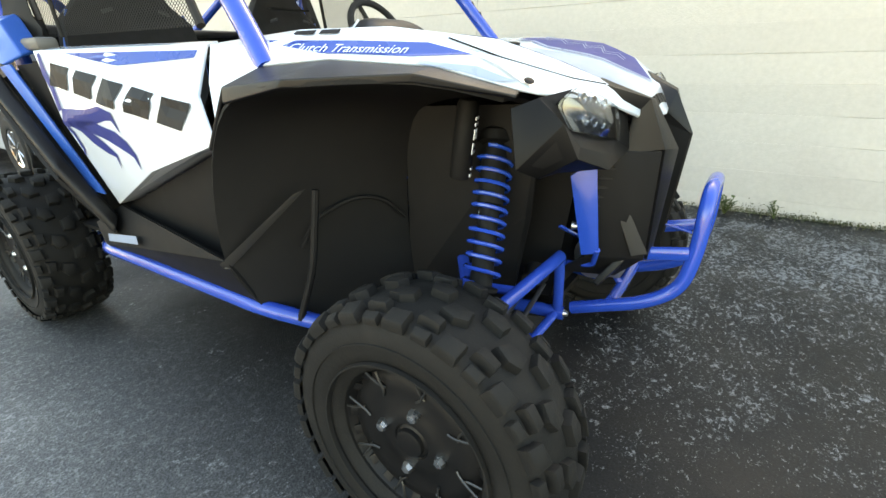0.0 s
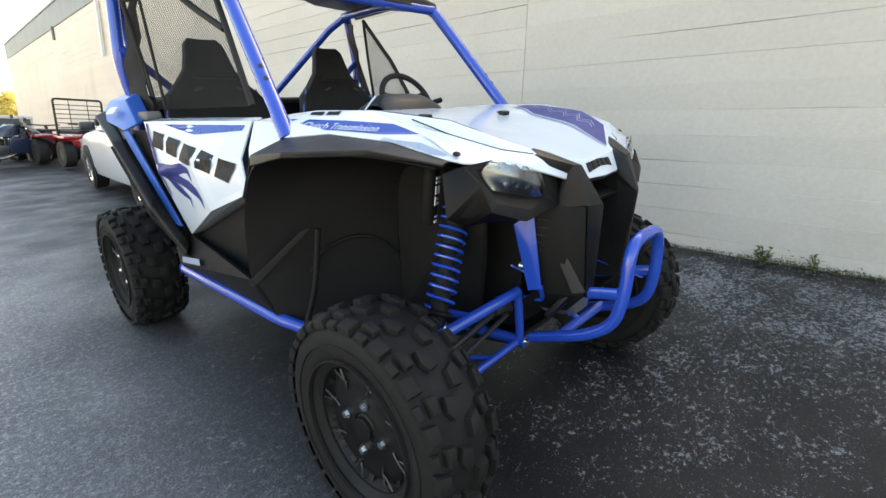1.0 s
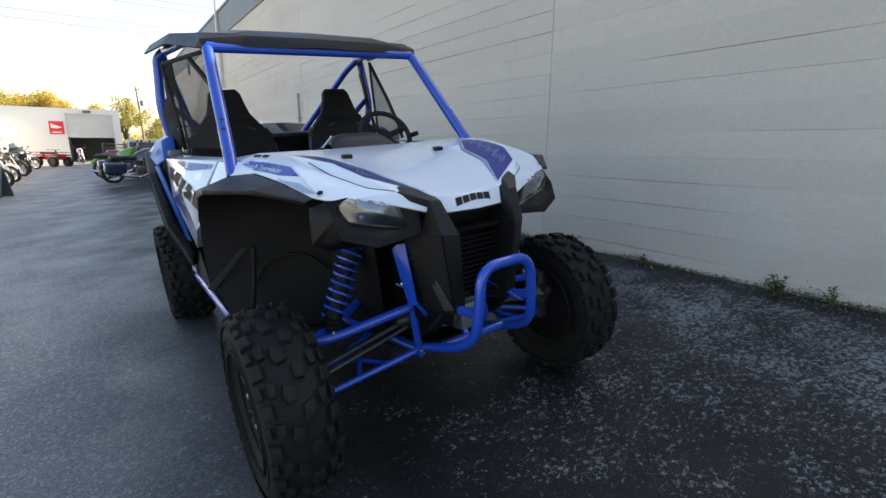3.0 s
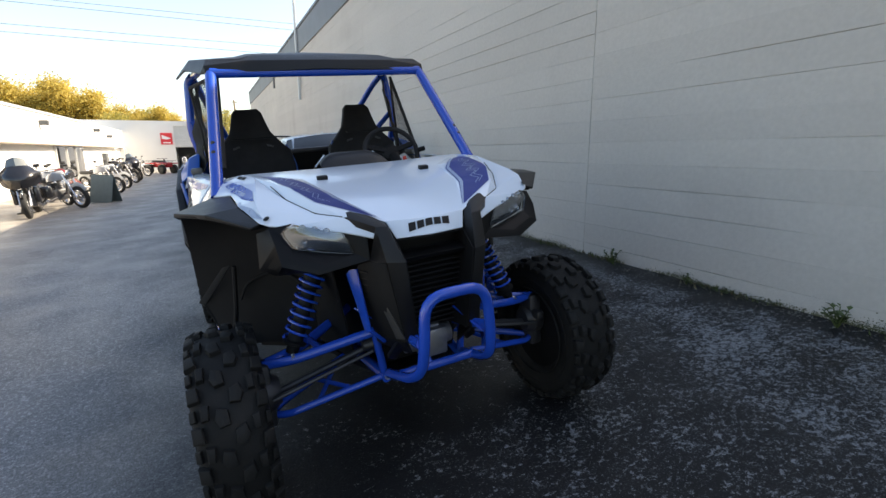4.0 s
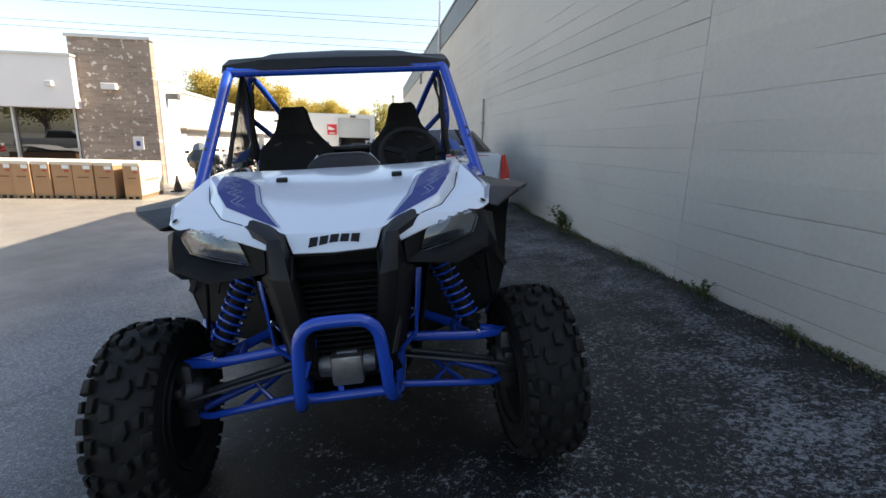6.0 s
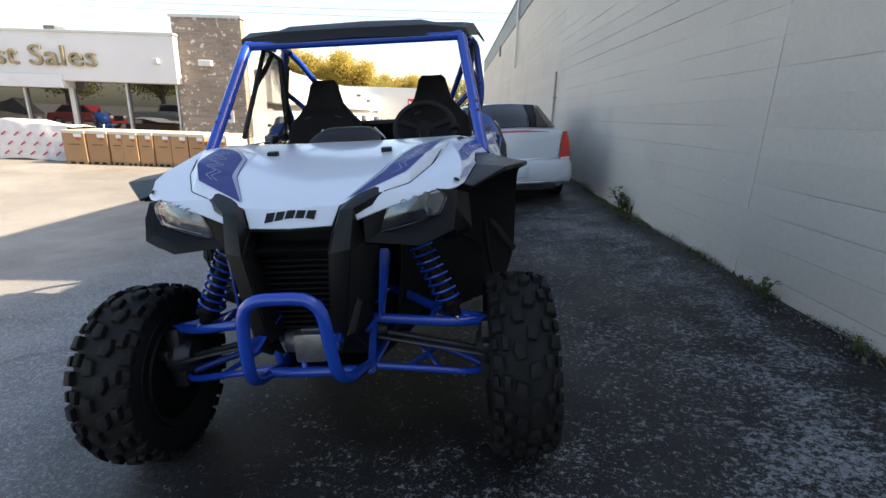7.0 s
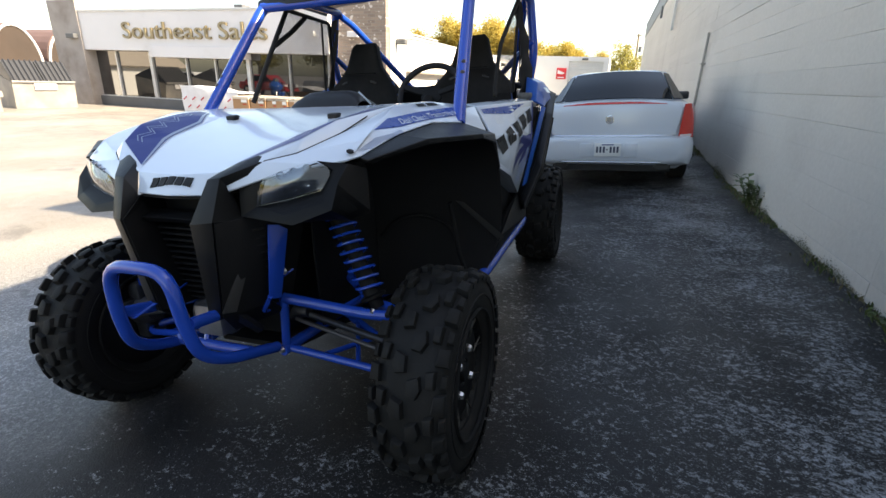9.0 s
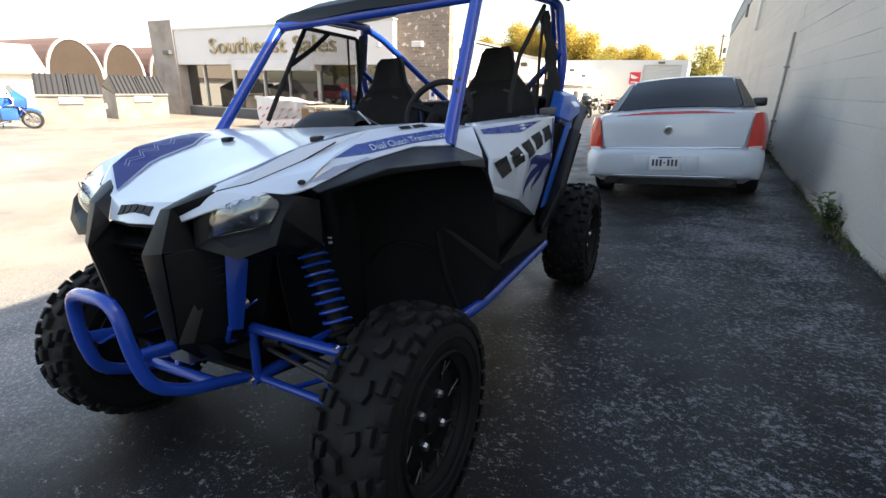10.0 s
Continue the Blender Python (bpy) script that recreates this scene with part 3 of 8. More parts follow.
for s in (1, -1):
    ch = facets(FACE, ["s1 bc lbo lo lto", "bc cl ca lbo", "ca cl cb cc", "lbo ca cc lbi", "cc cb ib lbi", "ib it lti lbi", "s1 r1 r2 bc", "bc r2 r3 cl", "cl r3 r4 cb"], False, 0.010, 0.005)
    part("front_cheek", ch if s > 0 else flip_x(ch), FACE_BLACK, buggy, "black lamp surround", True)
    back = thicken(patch([[(0.304, -0.222, 1.030), (0.380, -0.206, 1.056), (0.446, -0.178, 1.076)], [(0.288, -0.226, 0.996), (0.382, -0.214, 1.020), (0.476, -0.163, 1.050)], [(0.277, -0.227, 0.962), (0.370, -0.210, 0.983), (0.455, -0.180, 1.002)]], 8, 6), 0.004)
    lamp = part("headlight", back if s > 0 else flip_x(back), LAMP_DARK, buggy, "clear headlight with small round lenses", True)
    gl = thicken(patch([[(0.300, -0.237, 1.035), (0.380, -0.222, 1.062), (0.452, -0.192, 1.083)], [(0.284, -0.244, 0.996), (0.382, -0.236, 1.022), (0.486, -0.176, 1.052)], [(0.272, -0.243, 0.957), (0.370, -0.226, 0.978), (0.462, -0.194, 0.999)]], 10, 8), 0.003)
    cover = part("cover", gl if s > 0 else flip_x(gl), LAMP_CLEAR, lamp, "clear polished cover", True)
    cover.visible_shadow = False
    for k in range(6):
        u, low = k % 3, k // 3
        c = Vector((s * (0.352 + 0.036 * u), (-0.224 + 0.008 * u) if low else (-0.222 + 0.012 * u), (1.003 + 0.007 * u) if low else (1.043 + 0.009 * u)))
        turn = Matrix.Translation(c) @ pose(0, 0, 0, 0, 0, s * 22)
        part("lens", lathe_bm([(0.010, 0.0), (0.008, 0.006), (0.002, 0.0095), (-0.001, 0.0108), (0.001, 0.0120), (0.012, 0.0120)], 18, 'y'), LENS_RING, lamp, "bright ringed lamp lens", True, turn)
    FANG = {"TI": (0.162, -0.296, 1.042), "TO": (0.203, -0.292, 1.046), "BO": (0.192, -0.338, 0.929), "BI": (0.134, -0.360, 0.925), "PI": (0.205, -0.212, 1.078), "PM": (0.256, -0.188, 1.095), "PC": (0.300, -0.186, 1.088), "PD": (0.296, -0.200, 1.045),
            "FT": (0.200, -0.255, 1.000), "S": (0.226, -0.250, 0.918), "N": (0.136, -0.284, 0.988), "NB": (0.136, -0.262, 0.93), "HI": (0.155, -0.250, 1.052), "J": (0.146, -0.328, 0.62), "I": (0.104, -0.332, 0.62), "K": (0.232, -0.15, 0.62)}
    fang = facets(FANG, ["TI TO PC PM PI", "TI TO BO BI", "TI PI HI N", "BI TI N NB", "TO PC PD FT", "TO FT S BO", "BI BO J I"], False, 0.008, 0.005)
    part("front_strut", fang if s > 0 else flip_x(fang), BLACK_PLASTIC, buggy, "black angular front strut", True)
    inner = facets({"a": (0.134, -0.355, 0.924), "b": (0.104, -0.328, 0.62), "c": (0.10, -0.19, 0.60), "d": (0.150, -0.19, 0.985), "e": (0.136, -0.280, 0.985)}, ["a b c d e"], False, 0.006)
    part("strut_lining", inner if s > 0 else flip_x(inner), DARK_INNER, buggy)
    sd = facets({"a": (0.194, -0.334, 0.925), "b": (0.146, -0.322, 0.62), "c": (0.212, -0.175, 0.62), "d": (0.258, -0.195, 0.90), "e": (0.10, -0.24, 0.53), "f": (0.19, -0.10, 0.55), "g": (0.226, -0.252, 0.925)}, ["a b c d g", "b e f c"], False, 0.010, 0.006)
    part("lower_cheek", sd if s > 0 else flip_x(sd), DARK_INNER, buggy, "", True)
    for k in range(7):
        z = 0.88 - 0.026 * k
        part("vent_slot", tube_bm([(s * (0.232 - 0.004 * k), -0.236 + 0.004 * k, z), (s * (0.252 - 0.004 * k), -0.206 + 0.004 * k, z + 0.003)], 0.0035, 6, 0), BLACK_PLASTIC, buggy)
    sk = facets({"a": (0.105, -0.30, 0.66), "b": (0.145, -0.285, 0.66), "c": (0.185, -0.20, 0.54), "d": (0.150, -0.19, 0.52)}, ["a b c d"], False, 0.02, 0.004)
    guard = facets({"a": (0.210, -0.240, 0.785), "b": (0.197, -0.268, 0.780), "c": (0.154, -0.330, 0.640), "d": (0.172, -0.292, 0.632)}, ["a b c d"], False, 0.006, 0.002)
    part("strut_guard", guard if s > 0 else flip_x(guard), WORN_PLASTIC, buggy, "worn grey plastic guard strip", True)
    part("skid_plate", sk if s > 0 else flip_x(sk), BLACK_PLASTIC, buggy, "", True)
part("grille_back", facets({"a": (0, -0.20, 0.985), "b": (0.18, -0.19, 0.985), "c": (0.12, -0.17, 0.58), "d": (0, -0.18, 0.58), "e": (0, -0.292, 0.986), "f": (0.134, -0.275, 0.986)}, ["a b c d", "e f b a"], True, 0.006), DARK_INNER, buggy)
part("grille_bar", facets({"a": (0, -0.286, 0.918), "b": (0.138, -0.296, 0.918), "c": (0.138, -0.285, 0.902), "d": (0, -0.272, 0.902), "e": (0, -0.235, 0.935), "f": (0.14, -0.24, 0.935), "g": (0, -0.225, 0.89), "h": (0.14, -0.23, 0.89)}, ["a b c d", "e f b a", "d c h g"], True, 0.006, 0.003), BLACK_PLASTIC, buggy, "", True)
for k in range(13):
    z = 0.872 - k * 0.021
    w = 0.132 - 0.0022 * k
    bm = box_bm(-w, -0.254 + 0.003 * k, z, w, -0.232 + 0.003 * k, z + 0.007, bevel=0.002, segments=1)
    part("grille_slat", bm, DARK_INNER, buggy)
# added dark block, keeps the ground behind from showing through the nose
part("front_bay", facets({"a": (0.0, -0.17, 0.98), "b": (0.20, -0.15, 0.98), "c": (0.30, 0.0, 1.02), "d": (0.30, 0.34, 1.02), "e": (0.155, -0.07, 0.44), "f": (0.20, 0.34, 0.44), "g": (0.0, -0.07, 0.44), "h": (0.0, 0.34, 0.44), "i": (0.0, 0.34, 1.02)}, ["a b e g", "b c d f e", "d i h f", "g e f h"], True, 0.0), DARK_INNER, buggy, "dark block filling the front bay")


# ---- the buggy: frame, suspension, wheels ----
for s in (1, -1):
    part("roof_pillar", tube_bm([(s * 0.652, 0.50, 1.13), (s * 0.640, 0.56, 1.205), (s * 0.572, 0.99, 1.716), (s * 0.560, 1.10, 1.742)], 0.027, 14, 0.05), BLUE, buggy, "blue painted front roof pillar", True)
    for k in range(2):
        part("pillar_bolt", lathe_bm([(0.0, 0.0), (0.0, 0.010), (0.006, 0.008), (0.007, 0.0)], 10, 'z'), DARK_STEEL, buggy, "", True, Matrix.Translation((s * (0.632 - 0.0055 * k), 0.632 + 0.035 * k, 1.325 + 0.042 * k)) @ pose(0, 0, 0, 62, 0, s * 35))
    part("rear_pillar", tube_bm([(s * 0.680, 1.93, 1.10), (s * 0.688, 1.915, 1.29), (s * 0.725, 1.88, 1.46), (s * 0.690, 1.905, 1.78), (s * 0.655, 1.86, 1.812)], 0.027, 14, 0.14), BLUE, buggy, "blue painted rear roof pillar", True)
    part("roof_rail", tube_bm([(s * 0.560, 1.00, 1.722), (s * 0.60, 1.40, 1.80), (s * 0.655, 1.90, 1.812)], 0.024, 12, 0.1), BLUE, buggy, "", True)
    part("cage_brace", tube_bm([(s * 0.712, 1.86, 1.535), (s * 0.27, 1.89, 1.12)], 0.019, 12, 0), BLUE, buggy, "blue diagonal cage tube", True)
    part("rear_brace", tube_bm([(s * 0.655, 1.90, 1.80), (s * 0.63, 2.04, 1.745), (s * 0.41, 2.72, 1.24)], 0.023, 12, 0.05), BLUE, buggy, "blue tube from the roof down to the tail", True)
    part("lower_rail", tube_bm([(s * 0.17, -0.12, 0.40), (s * 0.22, 0.30, 0.40), (s * 0.45, 0.62, 0.43), (s * 0.55, 1.5, 0.43), (s * 0.3, 2.2, 0.42)], 0.022, 10), BLUE, buggy, "", True)
part("cross_tube", tube_bm([(-0.575, 0.985, 1.712), (0.575, 0.985, 1.712)], 0.025, 12, 0), BLUE, buggy, "blue cross tube under the roof", True)
part("cross_tube", tube_bm([(-0.66, 1.98, 1.28), (0.66, 1.98, 1.28)], 0.022, 12, 0), DARK_STEEL, buggy, "", True)

# roof shell, with raised centre and turned-down edges
ROOF = {"a": (0, 0.966, 1.772), "b": (0.40, 0.966, 1.769), "c": (0.600, 0.988, 1.748), "d": (0, 1.07, 1.818), "e": (0.36, 1.07, 1.812), "f": (0.585, 1.07, 1.790), "g": (0, 1.45, 1.892), "h": (0.34, 1.45, 1.884), "i": (0.66, 1.45, 1.848), "j": (0, 1.92, 1.895), "k": (0.38, 1.92, 1.890), "l": (0.715, 1.90, 1.856),
        "m": (0.622, 1.03, 1.715), "n": (0.695, 1.45, 1.795), "o": (0.757, 1.89, 1.803), "p": (0, 0.944, 1.722), "q": (0.595, 0.966, 1.708), "r": (0.42, 1.07, 1.795), "t": (0.42, 1.45, 1.866), "u": (0.45, 1.92, 1.872)}
part("roof", facets(ROOF, ["a b e d", "b c f r e", "d e h g", "e r t h", "r f i t", "g h k j", "h t u k", "t i l u", "c m f", "f m n i", "i n o l", "p q c b a", "q m c"], True, 0.012, 0.007, 2, 8), BLACK_PLASTIC, buggy, "black moulded plastic roof", True)

# bumper hoop and its arms
part("bumper_hoop", tube_bm([(0.165, -0.14, 0.425), (0.152, -0.34, 0.492), (0.136, -0.422, 0.548), (0.128, -0.444, 0.66), (0.115, -0.446, 0.818), (-0.115, -0.446, 0.818), (-0.128, -0.444, 0.66), (-0.136, -0.422, 0.548), (-0.152, -0.34, 0.492), (-0.165, -0.14, 0.425)], 0.0195, 14, 0.08), BLUE, buggy, "blue painted tubular front bumper", True)
for s in (1, -1):
    part("bumper_arm", tube_bm([(s * 0.138, -0.430, 0.655), (s * 0.115, -0.18, 0.60)], 0.019, 10, 0, 0.7), BLUE, buggy, "", True)
    part("bumper_gusset", box_bm(-0.012, -0.10, -0.003, 0.012, 0.10, 0.003, bevel=0.002), BLUE, buggy, "", True, pose(s * 0.116, -0.31, 0.650, 12, 0, s * 5))
part("bumper_bar", tube_bm([(-0.155, -0.25, 0.468), (0.155, -0.25, 0.468)], 0.018, 10, 0), BLUE, buggy, "", True)
part("bumper_post", tube_bm([(-0.03, -0.25, 0.47), (-0.055, -0.16, 0.62)], 0.011, 8, 0), BLUE, buggy, "", True)
part("front_diff", box(lathe_bm([(-0.10, 0.02), (-0.095, 0.045), (-0.03, 0.05), (-0.028, 0.075), (0.04, 0.075), (0.042, 0.05), (0.10, 0.042), (0.105, 0.02)], 20, 'x', (-0.01, -0.17, 0.555)), -0.06, -0.25, 0.50, 0.05, -0.14, 0.61, bevel=0.012), mat("cast_alloy", (0.30, 0.30, 0.31), 0.36, metal=0.8, vary=0.15, scale=25, bump=0.2, bump_scale=120), buggy, "cast alloy front drive housing", True)

for s in (1, -1):
    m = lambda p: (s * p[0], p[1], p[2])
    plate = facets({"r0": (0.286, -0.142, 0.862), "f0": (0.279, -0.172, 0.884), "e0": (0.262, -0.200, 0.890), "e1": (0.243, -0.222, 0.655), "f1": (0.246, -0.208, 0.648), "r1": (0.252, -0.178, 0.640)}, ["r0 f0 f1 r1", "f0 e0 e1 f1"], False, 0.007, 0.002)
    part("frame_plate", plate if s > 0 else flip_x(plate), BLUE, buggy, "blue pressed steel frame plate", True)
    part("frame_strip", tube_bm([m((0.243, -0.218, 0.660)), m((0.183, -0.195, 0.588)), m((0.172, -0.11, 0.575))], 0.008, 8, 0.02), BLUE, buggy, "", True)
    bl = facets({"a": (0.270, -0.122, 0.718), "b": (0.262, -0.112, 0.712), "c": (0.185, -0.165, 0.655), "d": (0.205, -0.175, 0.668)}, ["a b c d"], False, 0.006, 0.001)
    part("frame_tab", bl if s > 0 else flip_x(bl), BLUE, buggy)
    part("frame_post", tube_bm([m((0.196, -0.104, 0.60)), m((0.172, -0.10, 0.40))], 0.016, 10, 0), BLUE, buggy, "", True)
    arm = tube_bm([m((0.196, -0.104, 0.601)), m((0.50, -0.045, 0.545)), m((0.63, 0.0, 0.535))], 0.019, 12, 0.05)
    tube(arm, [m((0.20, 0.24, 0.60)), m((0.46, 0.05, 0.548)), m((0.60, 0.0, 0.538))], 0.020, 10, 0.05)
    tube(arm, [m((0.40, -0.065, 0.565)), m((0.42, 0.07, 0.56))], 0.014, 8, 0)
    part("upper_arm", arm, BLUE, buggy, "blue tubular upper suspension arm", True)
    arm = tube_bm([m((0.170, -0.097, 0.402)), m((0.56, -0.055, 0.335)), m((0.62, 0.0, 0.33))], 0.0140, 12, 0.04)
    tube(arm, [m((0.17, 0.25, 0.40)), m((0.55, 0.06, 0.338)), m((0.62, 0.0, 0.33))], 0.0165, 10, 0.04)
    tube(arm, [m((0.30, -0.083, 0.378)), m((0.42, 0.12, 0.362))], 0.010, 8, 0)
    tube(arm, [m((0.44, -0.068, 0.354)), m((0.30, 0.185, 0.382))], 0.010, 8, 0)
    part("lower_arm", arm, BLUE, buggy, "blue tubular lower suspension arm", True)
    ax = tube_bm([m((0.10, -0.02, 0.53)), m((0.62, 0.0, 0.40))], 0.013, 10, 0)
    lathe(ax, [(0.12, 0.02), (0.125, 0.045), (0.17, 0.042), (0.19, 0.03), (0.23, 0.022)], 14, 'x', (0, -0.02, 0.515)) if s > 0 else lathe(ax, [(-0.12, 0.02), (-0.125, 0.045), (-0.17, 0.042), (-0.19, 0.03), (-0.23, 0.022)], 14, 'x', (0, -0.02, 0.515))
    part("drive_shaft", ax, DARK_STEEL, buggy, "", True)
    part("tie_rod", tube_bm([m((0.20, -0.06, 0.50)), m((0.60, -0.075, 0.42))], 0.008, 8, 0), DARK_STEEL, buggy, "", True)
    kn = box_bm(-0.035, -0.05, -0.13, 0.035, 0.05, 0.13, bevel=0.02)
    lathe(kn, [(-0.05, 0.05), (-0.02, 0.075), (0.02, 0.075), (0.06, 0.05)], 18, 'x')
    box(kn, -0.03, -0.10, 0.02, 0.01, -0.03, 0.06, bevel=0.01)
    part("steering_knuckle", kn, DARK_STEEL, buggy, "", True, Matrix.Translation(m((0.625, 0.0, 0.42))))
    for p in ((0.170, -0.120, 0.402), (0.502, -0.045, 0.556), (0.25, -0.15, 0.72)):
        b = lathe_bm([(-0.012, 0.0), (-0.012, 0.008), (0.0, 0.011), (0.002, 0.013), (0.004, 0.0)], 10, 'y')
        part("bolt", b, STEEL, buggy, "", True, Matrix.Translation(m(p)))
    # spring and damper
    lo, hi = Vector(m((0.502, 0.000, 0.555))), Vector(m((0.306, 0.052, 0.975)))
    fr = axes(lo, (hi - lo).cross(Vector((0, 1, 0))), hi - lo)
    L = (hi - lo).length
    bm = lathe_bm([(0.0, 0.022), (0.03, 0.026), (0.035, 0.044), (0.045, 0.046), (0.05, 0.030), (L * 0.55, 0.026), (L * 0.56, 0.034), (L - 0.05, 0.034), (L - 0.045, 0.050), (L - 0.02, 0.050), (L, 0.024)], 18, 'y')
    bmesh.ops.transform(bm, matrix=fr, verts=bm.verts)
    shock = part("shock_absorber", bm, DARK_INNER, buggy, "dark damper inside a blue coil spring", True)
    turns, steps = 11, 18
    pts = [fr @ Vector((0.045 * math.cos(a), 0.055 + (L - 0.115) * (a / (2 * math.pi * turns)) ** 0.95, 0.045 * math.sin(a))) for a in (2 * math.pi * i / steps for i in range(turns * steps + 1))]
    part("coil_spring", tube_bm(pts, 0.0056, 7, 0), BLUE, shock, "blue coil spring", True)
    for k in range(4):
        lb = box_bm(-0.008, 0.12 + 0.035 * k, 0.026, 0.008, 0.14 + 0.035 * k, 0.031)
        bmesh.ops.transform(lb, matrix=fr @ pose(0, 0, 0, 0, 35 if s > 0 else -20, 0), verts=lb.verts)
        part("label_bar", lb, WHITE, shock, "small white label bar")
    rs = lathe_bm([(0.0, 0.0), (0.004, 0.024), (0.012, 0.027), (0.19, 0.027), (0.20, 0.022), (0.205, 0.0)], 18, 'y')
    rf = axes(m((0.410, 0.110, 0.852)), (1, 0.0, 0), (s * 0.14, -0.14, 1))
    bmesh.ops.transform(rs, matrix=rf, verts=rs.verts)
    res = part("reservoir", rs, DARK_INNER, shock, "black shock reservoir with white marks", True)
    for k, (z0, z1, w0, w1) in enumerate(((0.012, 0.020, -0.008, 0.006), (0.030, 0.036, -0.006, 0.008), (0.072, 0.100, -0.013, -0.006), (0.072, 0.080, -0.006, 0.011), (0.088, 0.094, -0.006, 0.006), (0.108, 0.134, -0.012, -0.004), (0.108, 0.134, 0.004, 0.012), (0.142, 0.150, -0.012, 0.012), (0.156, 0.164, -0.012, 0.012))[: 9 if s < 0 else 2]):
        lb = box_bm(w0, z0, 0.0255, w1, z1, 0.0285)
        bmesh.ops.transform(lb, matrix=rf @ pose(0, 0, 0, 0, 10 if s > 0 else 160, 0) if s > 0 else rf @ pose(0, 0, 0, 0, 15, 0), verts=lb.verts)
        part("name_bar", lb, WHITE, shock, "white bar mark")


# ---- wheels ----
RIM_EDGE = mat("rim_edge", (0.11, 0.108, 0.105), 0.38, metal=0.9, vary=0.15, scale=30)


def tyre_bm(width, radius, seed, pitches=17):
    """A knobbly tyre: a turned carcass and raised blocks in staggered rows."""
    w = width / 2
    core = radius - 0.020
    rim_r = 0.196
    prof = [(-w * 0.74, rim_r - 0.006), (-w * 0.86, rim_r + 0.006), (-w * 0.99, rim_r + 0.05), (-w * 1.01, rim_r + 0.085), (-w * 0.95, core - 0.030), (-w * 0.82, core - 0.012), (-w * 0.5, core - 0.003), (0, core), (w * 0.5, core - 0.003), (w * 0.82, core - 0.012), (w * 0.95, core - 0.030), (w * 1.01, rim_r + 0.085), (w * 0.99, rim_r + 0.05), (w * 0.86, rim_r + 0.006), (w * 0.74, rim_r - 0.006)]
    bm = lathe_bm(prof, 64, 'x', (0, 0, 0), True)
    for rr in (rim_r + 0.022, rim_r + 0.07):
        for s in (1, -1):
            lathe(bm, [(s * w * 0.95, rr - 0.004), (s * (w * 0.95 + 0.010), rr - 0.002), (s * (w * 0.95 + 0.010), rr + 0.002), (s * w * 0.95, rr + 0.004)], 64, 'x', (0, 0, 0), True)
    rng = random.Random(seed)

    def radius_at(u):
        a = abs(u) / w
        return core - 0.003 * min(a, 0.5) / 0.5 - max(0, a - 0.5) ** 2 * 0.075

    def block(outline, height, taper=0.86):
        cu = sum(p[0] for p in outline) / len(outline)
        ca = sum(p[1] for p in outline) / len(outline)
        rings = []
        for grow, lift in ((1.04, -0.004), (0.98, height * 0.55), (0.90, height * 0.9), (0.72, height)):
            ring = []
            for u, a in outline:
                u2, a2 = cu + (u - cu) * grow, ca + (a - ca) * grow
                r2 = radius_at(u2) + lift
                ring.append(bm.verts.new((u2 * (1.03 if abs(u) > w * 0.8 and lift > 0 else 1), r2 * math.cos(a2), r2 * math.sin(a2))))
            rings.append(ring)
        n = len(outline)
        bm.faces.new(rings[-1])
        for lo, hi in zip(rings, rings[1:]):
            for i in range(n):
                bm.faces.new((lo[i], lo[(i + 1) % n], hi[(i + 1) % n], hi[i]))
    step = 2 * math.pi / pitches
    for k in range(pitches):
        for s in (1, -1):
            a = k * step + (0.5 * step if s > 0 else 0)
            h = 0.020 + rng.uniform(-0.002, 0.002)
            block([(s * w * 0.05, a - 0.20 * step), (s * w * 0.34, a - 0.30 * step), (s * w * 0.42, a - 0.02 * step), (s * w * 0.30, a + 0.20 * step), (s * w * 0.02, a + 0.16 * step)], h)
            block([(s * w * 0.50, a - 0.42 * step), (s * w * 0.74, a - 0.46 * step), (s * w * 0.74, a - 0.06 * step), (s * w * 0.54, a - 0.06 * step)], h * 0.95)
            block([(s * w * 0.74, a + 0.06 * step), (s * w * 1.00, a + 0.02 * step), (s * w * 1.00, a + 0.44 * step), (s * w * 0.70, a + 0.44 * step)], h)
            block([(s * w * 0.86, a - 0.40 * step), (s * w * 1.00, a - 0.40 * step), (s * w * 1.00, a - 0.10 * step), (s * w * 0.84, a - 0.10 * step)], h * 0.7)
    return bm


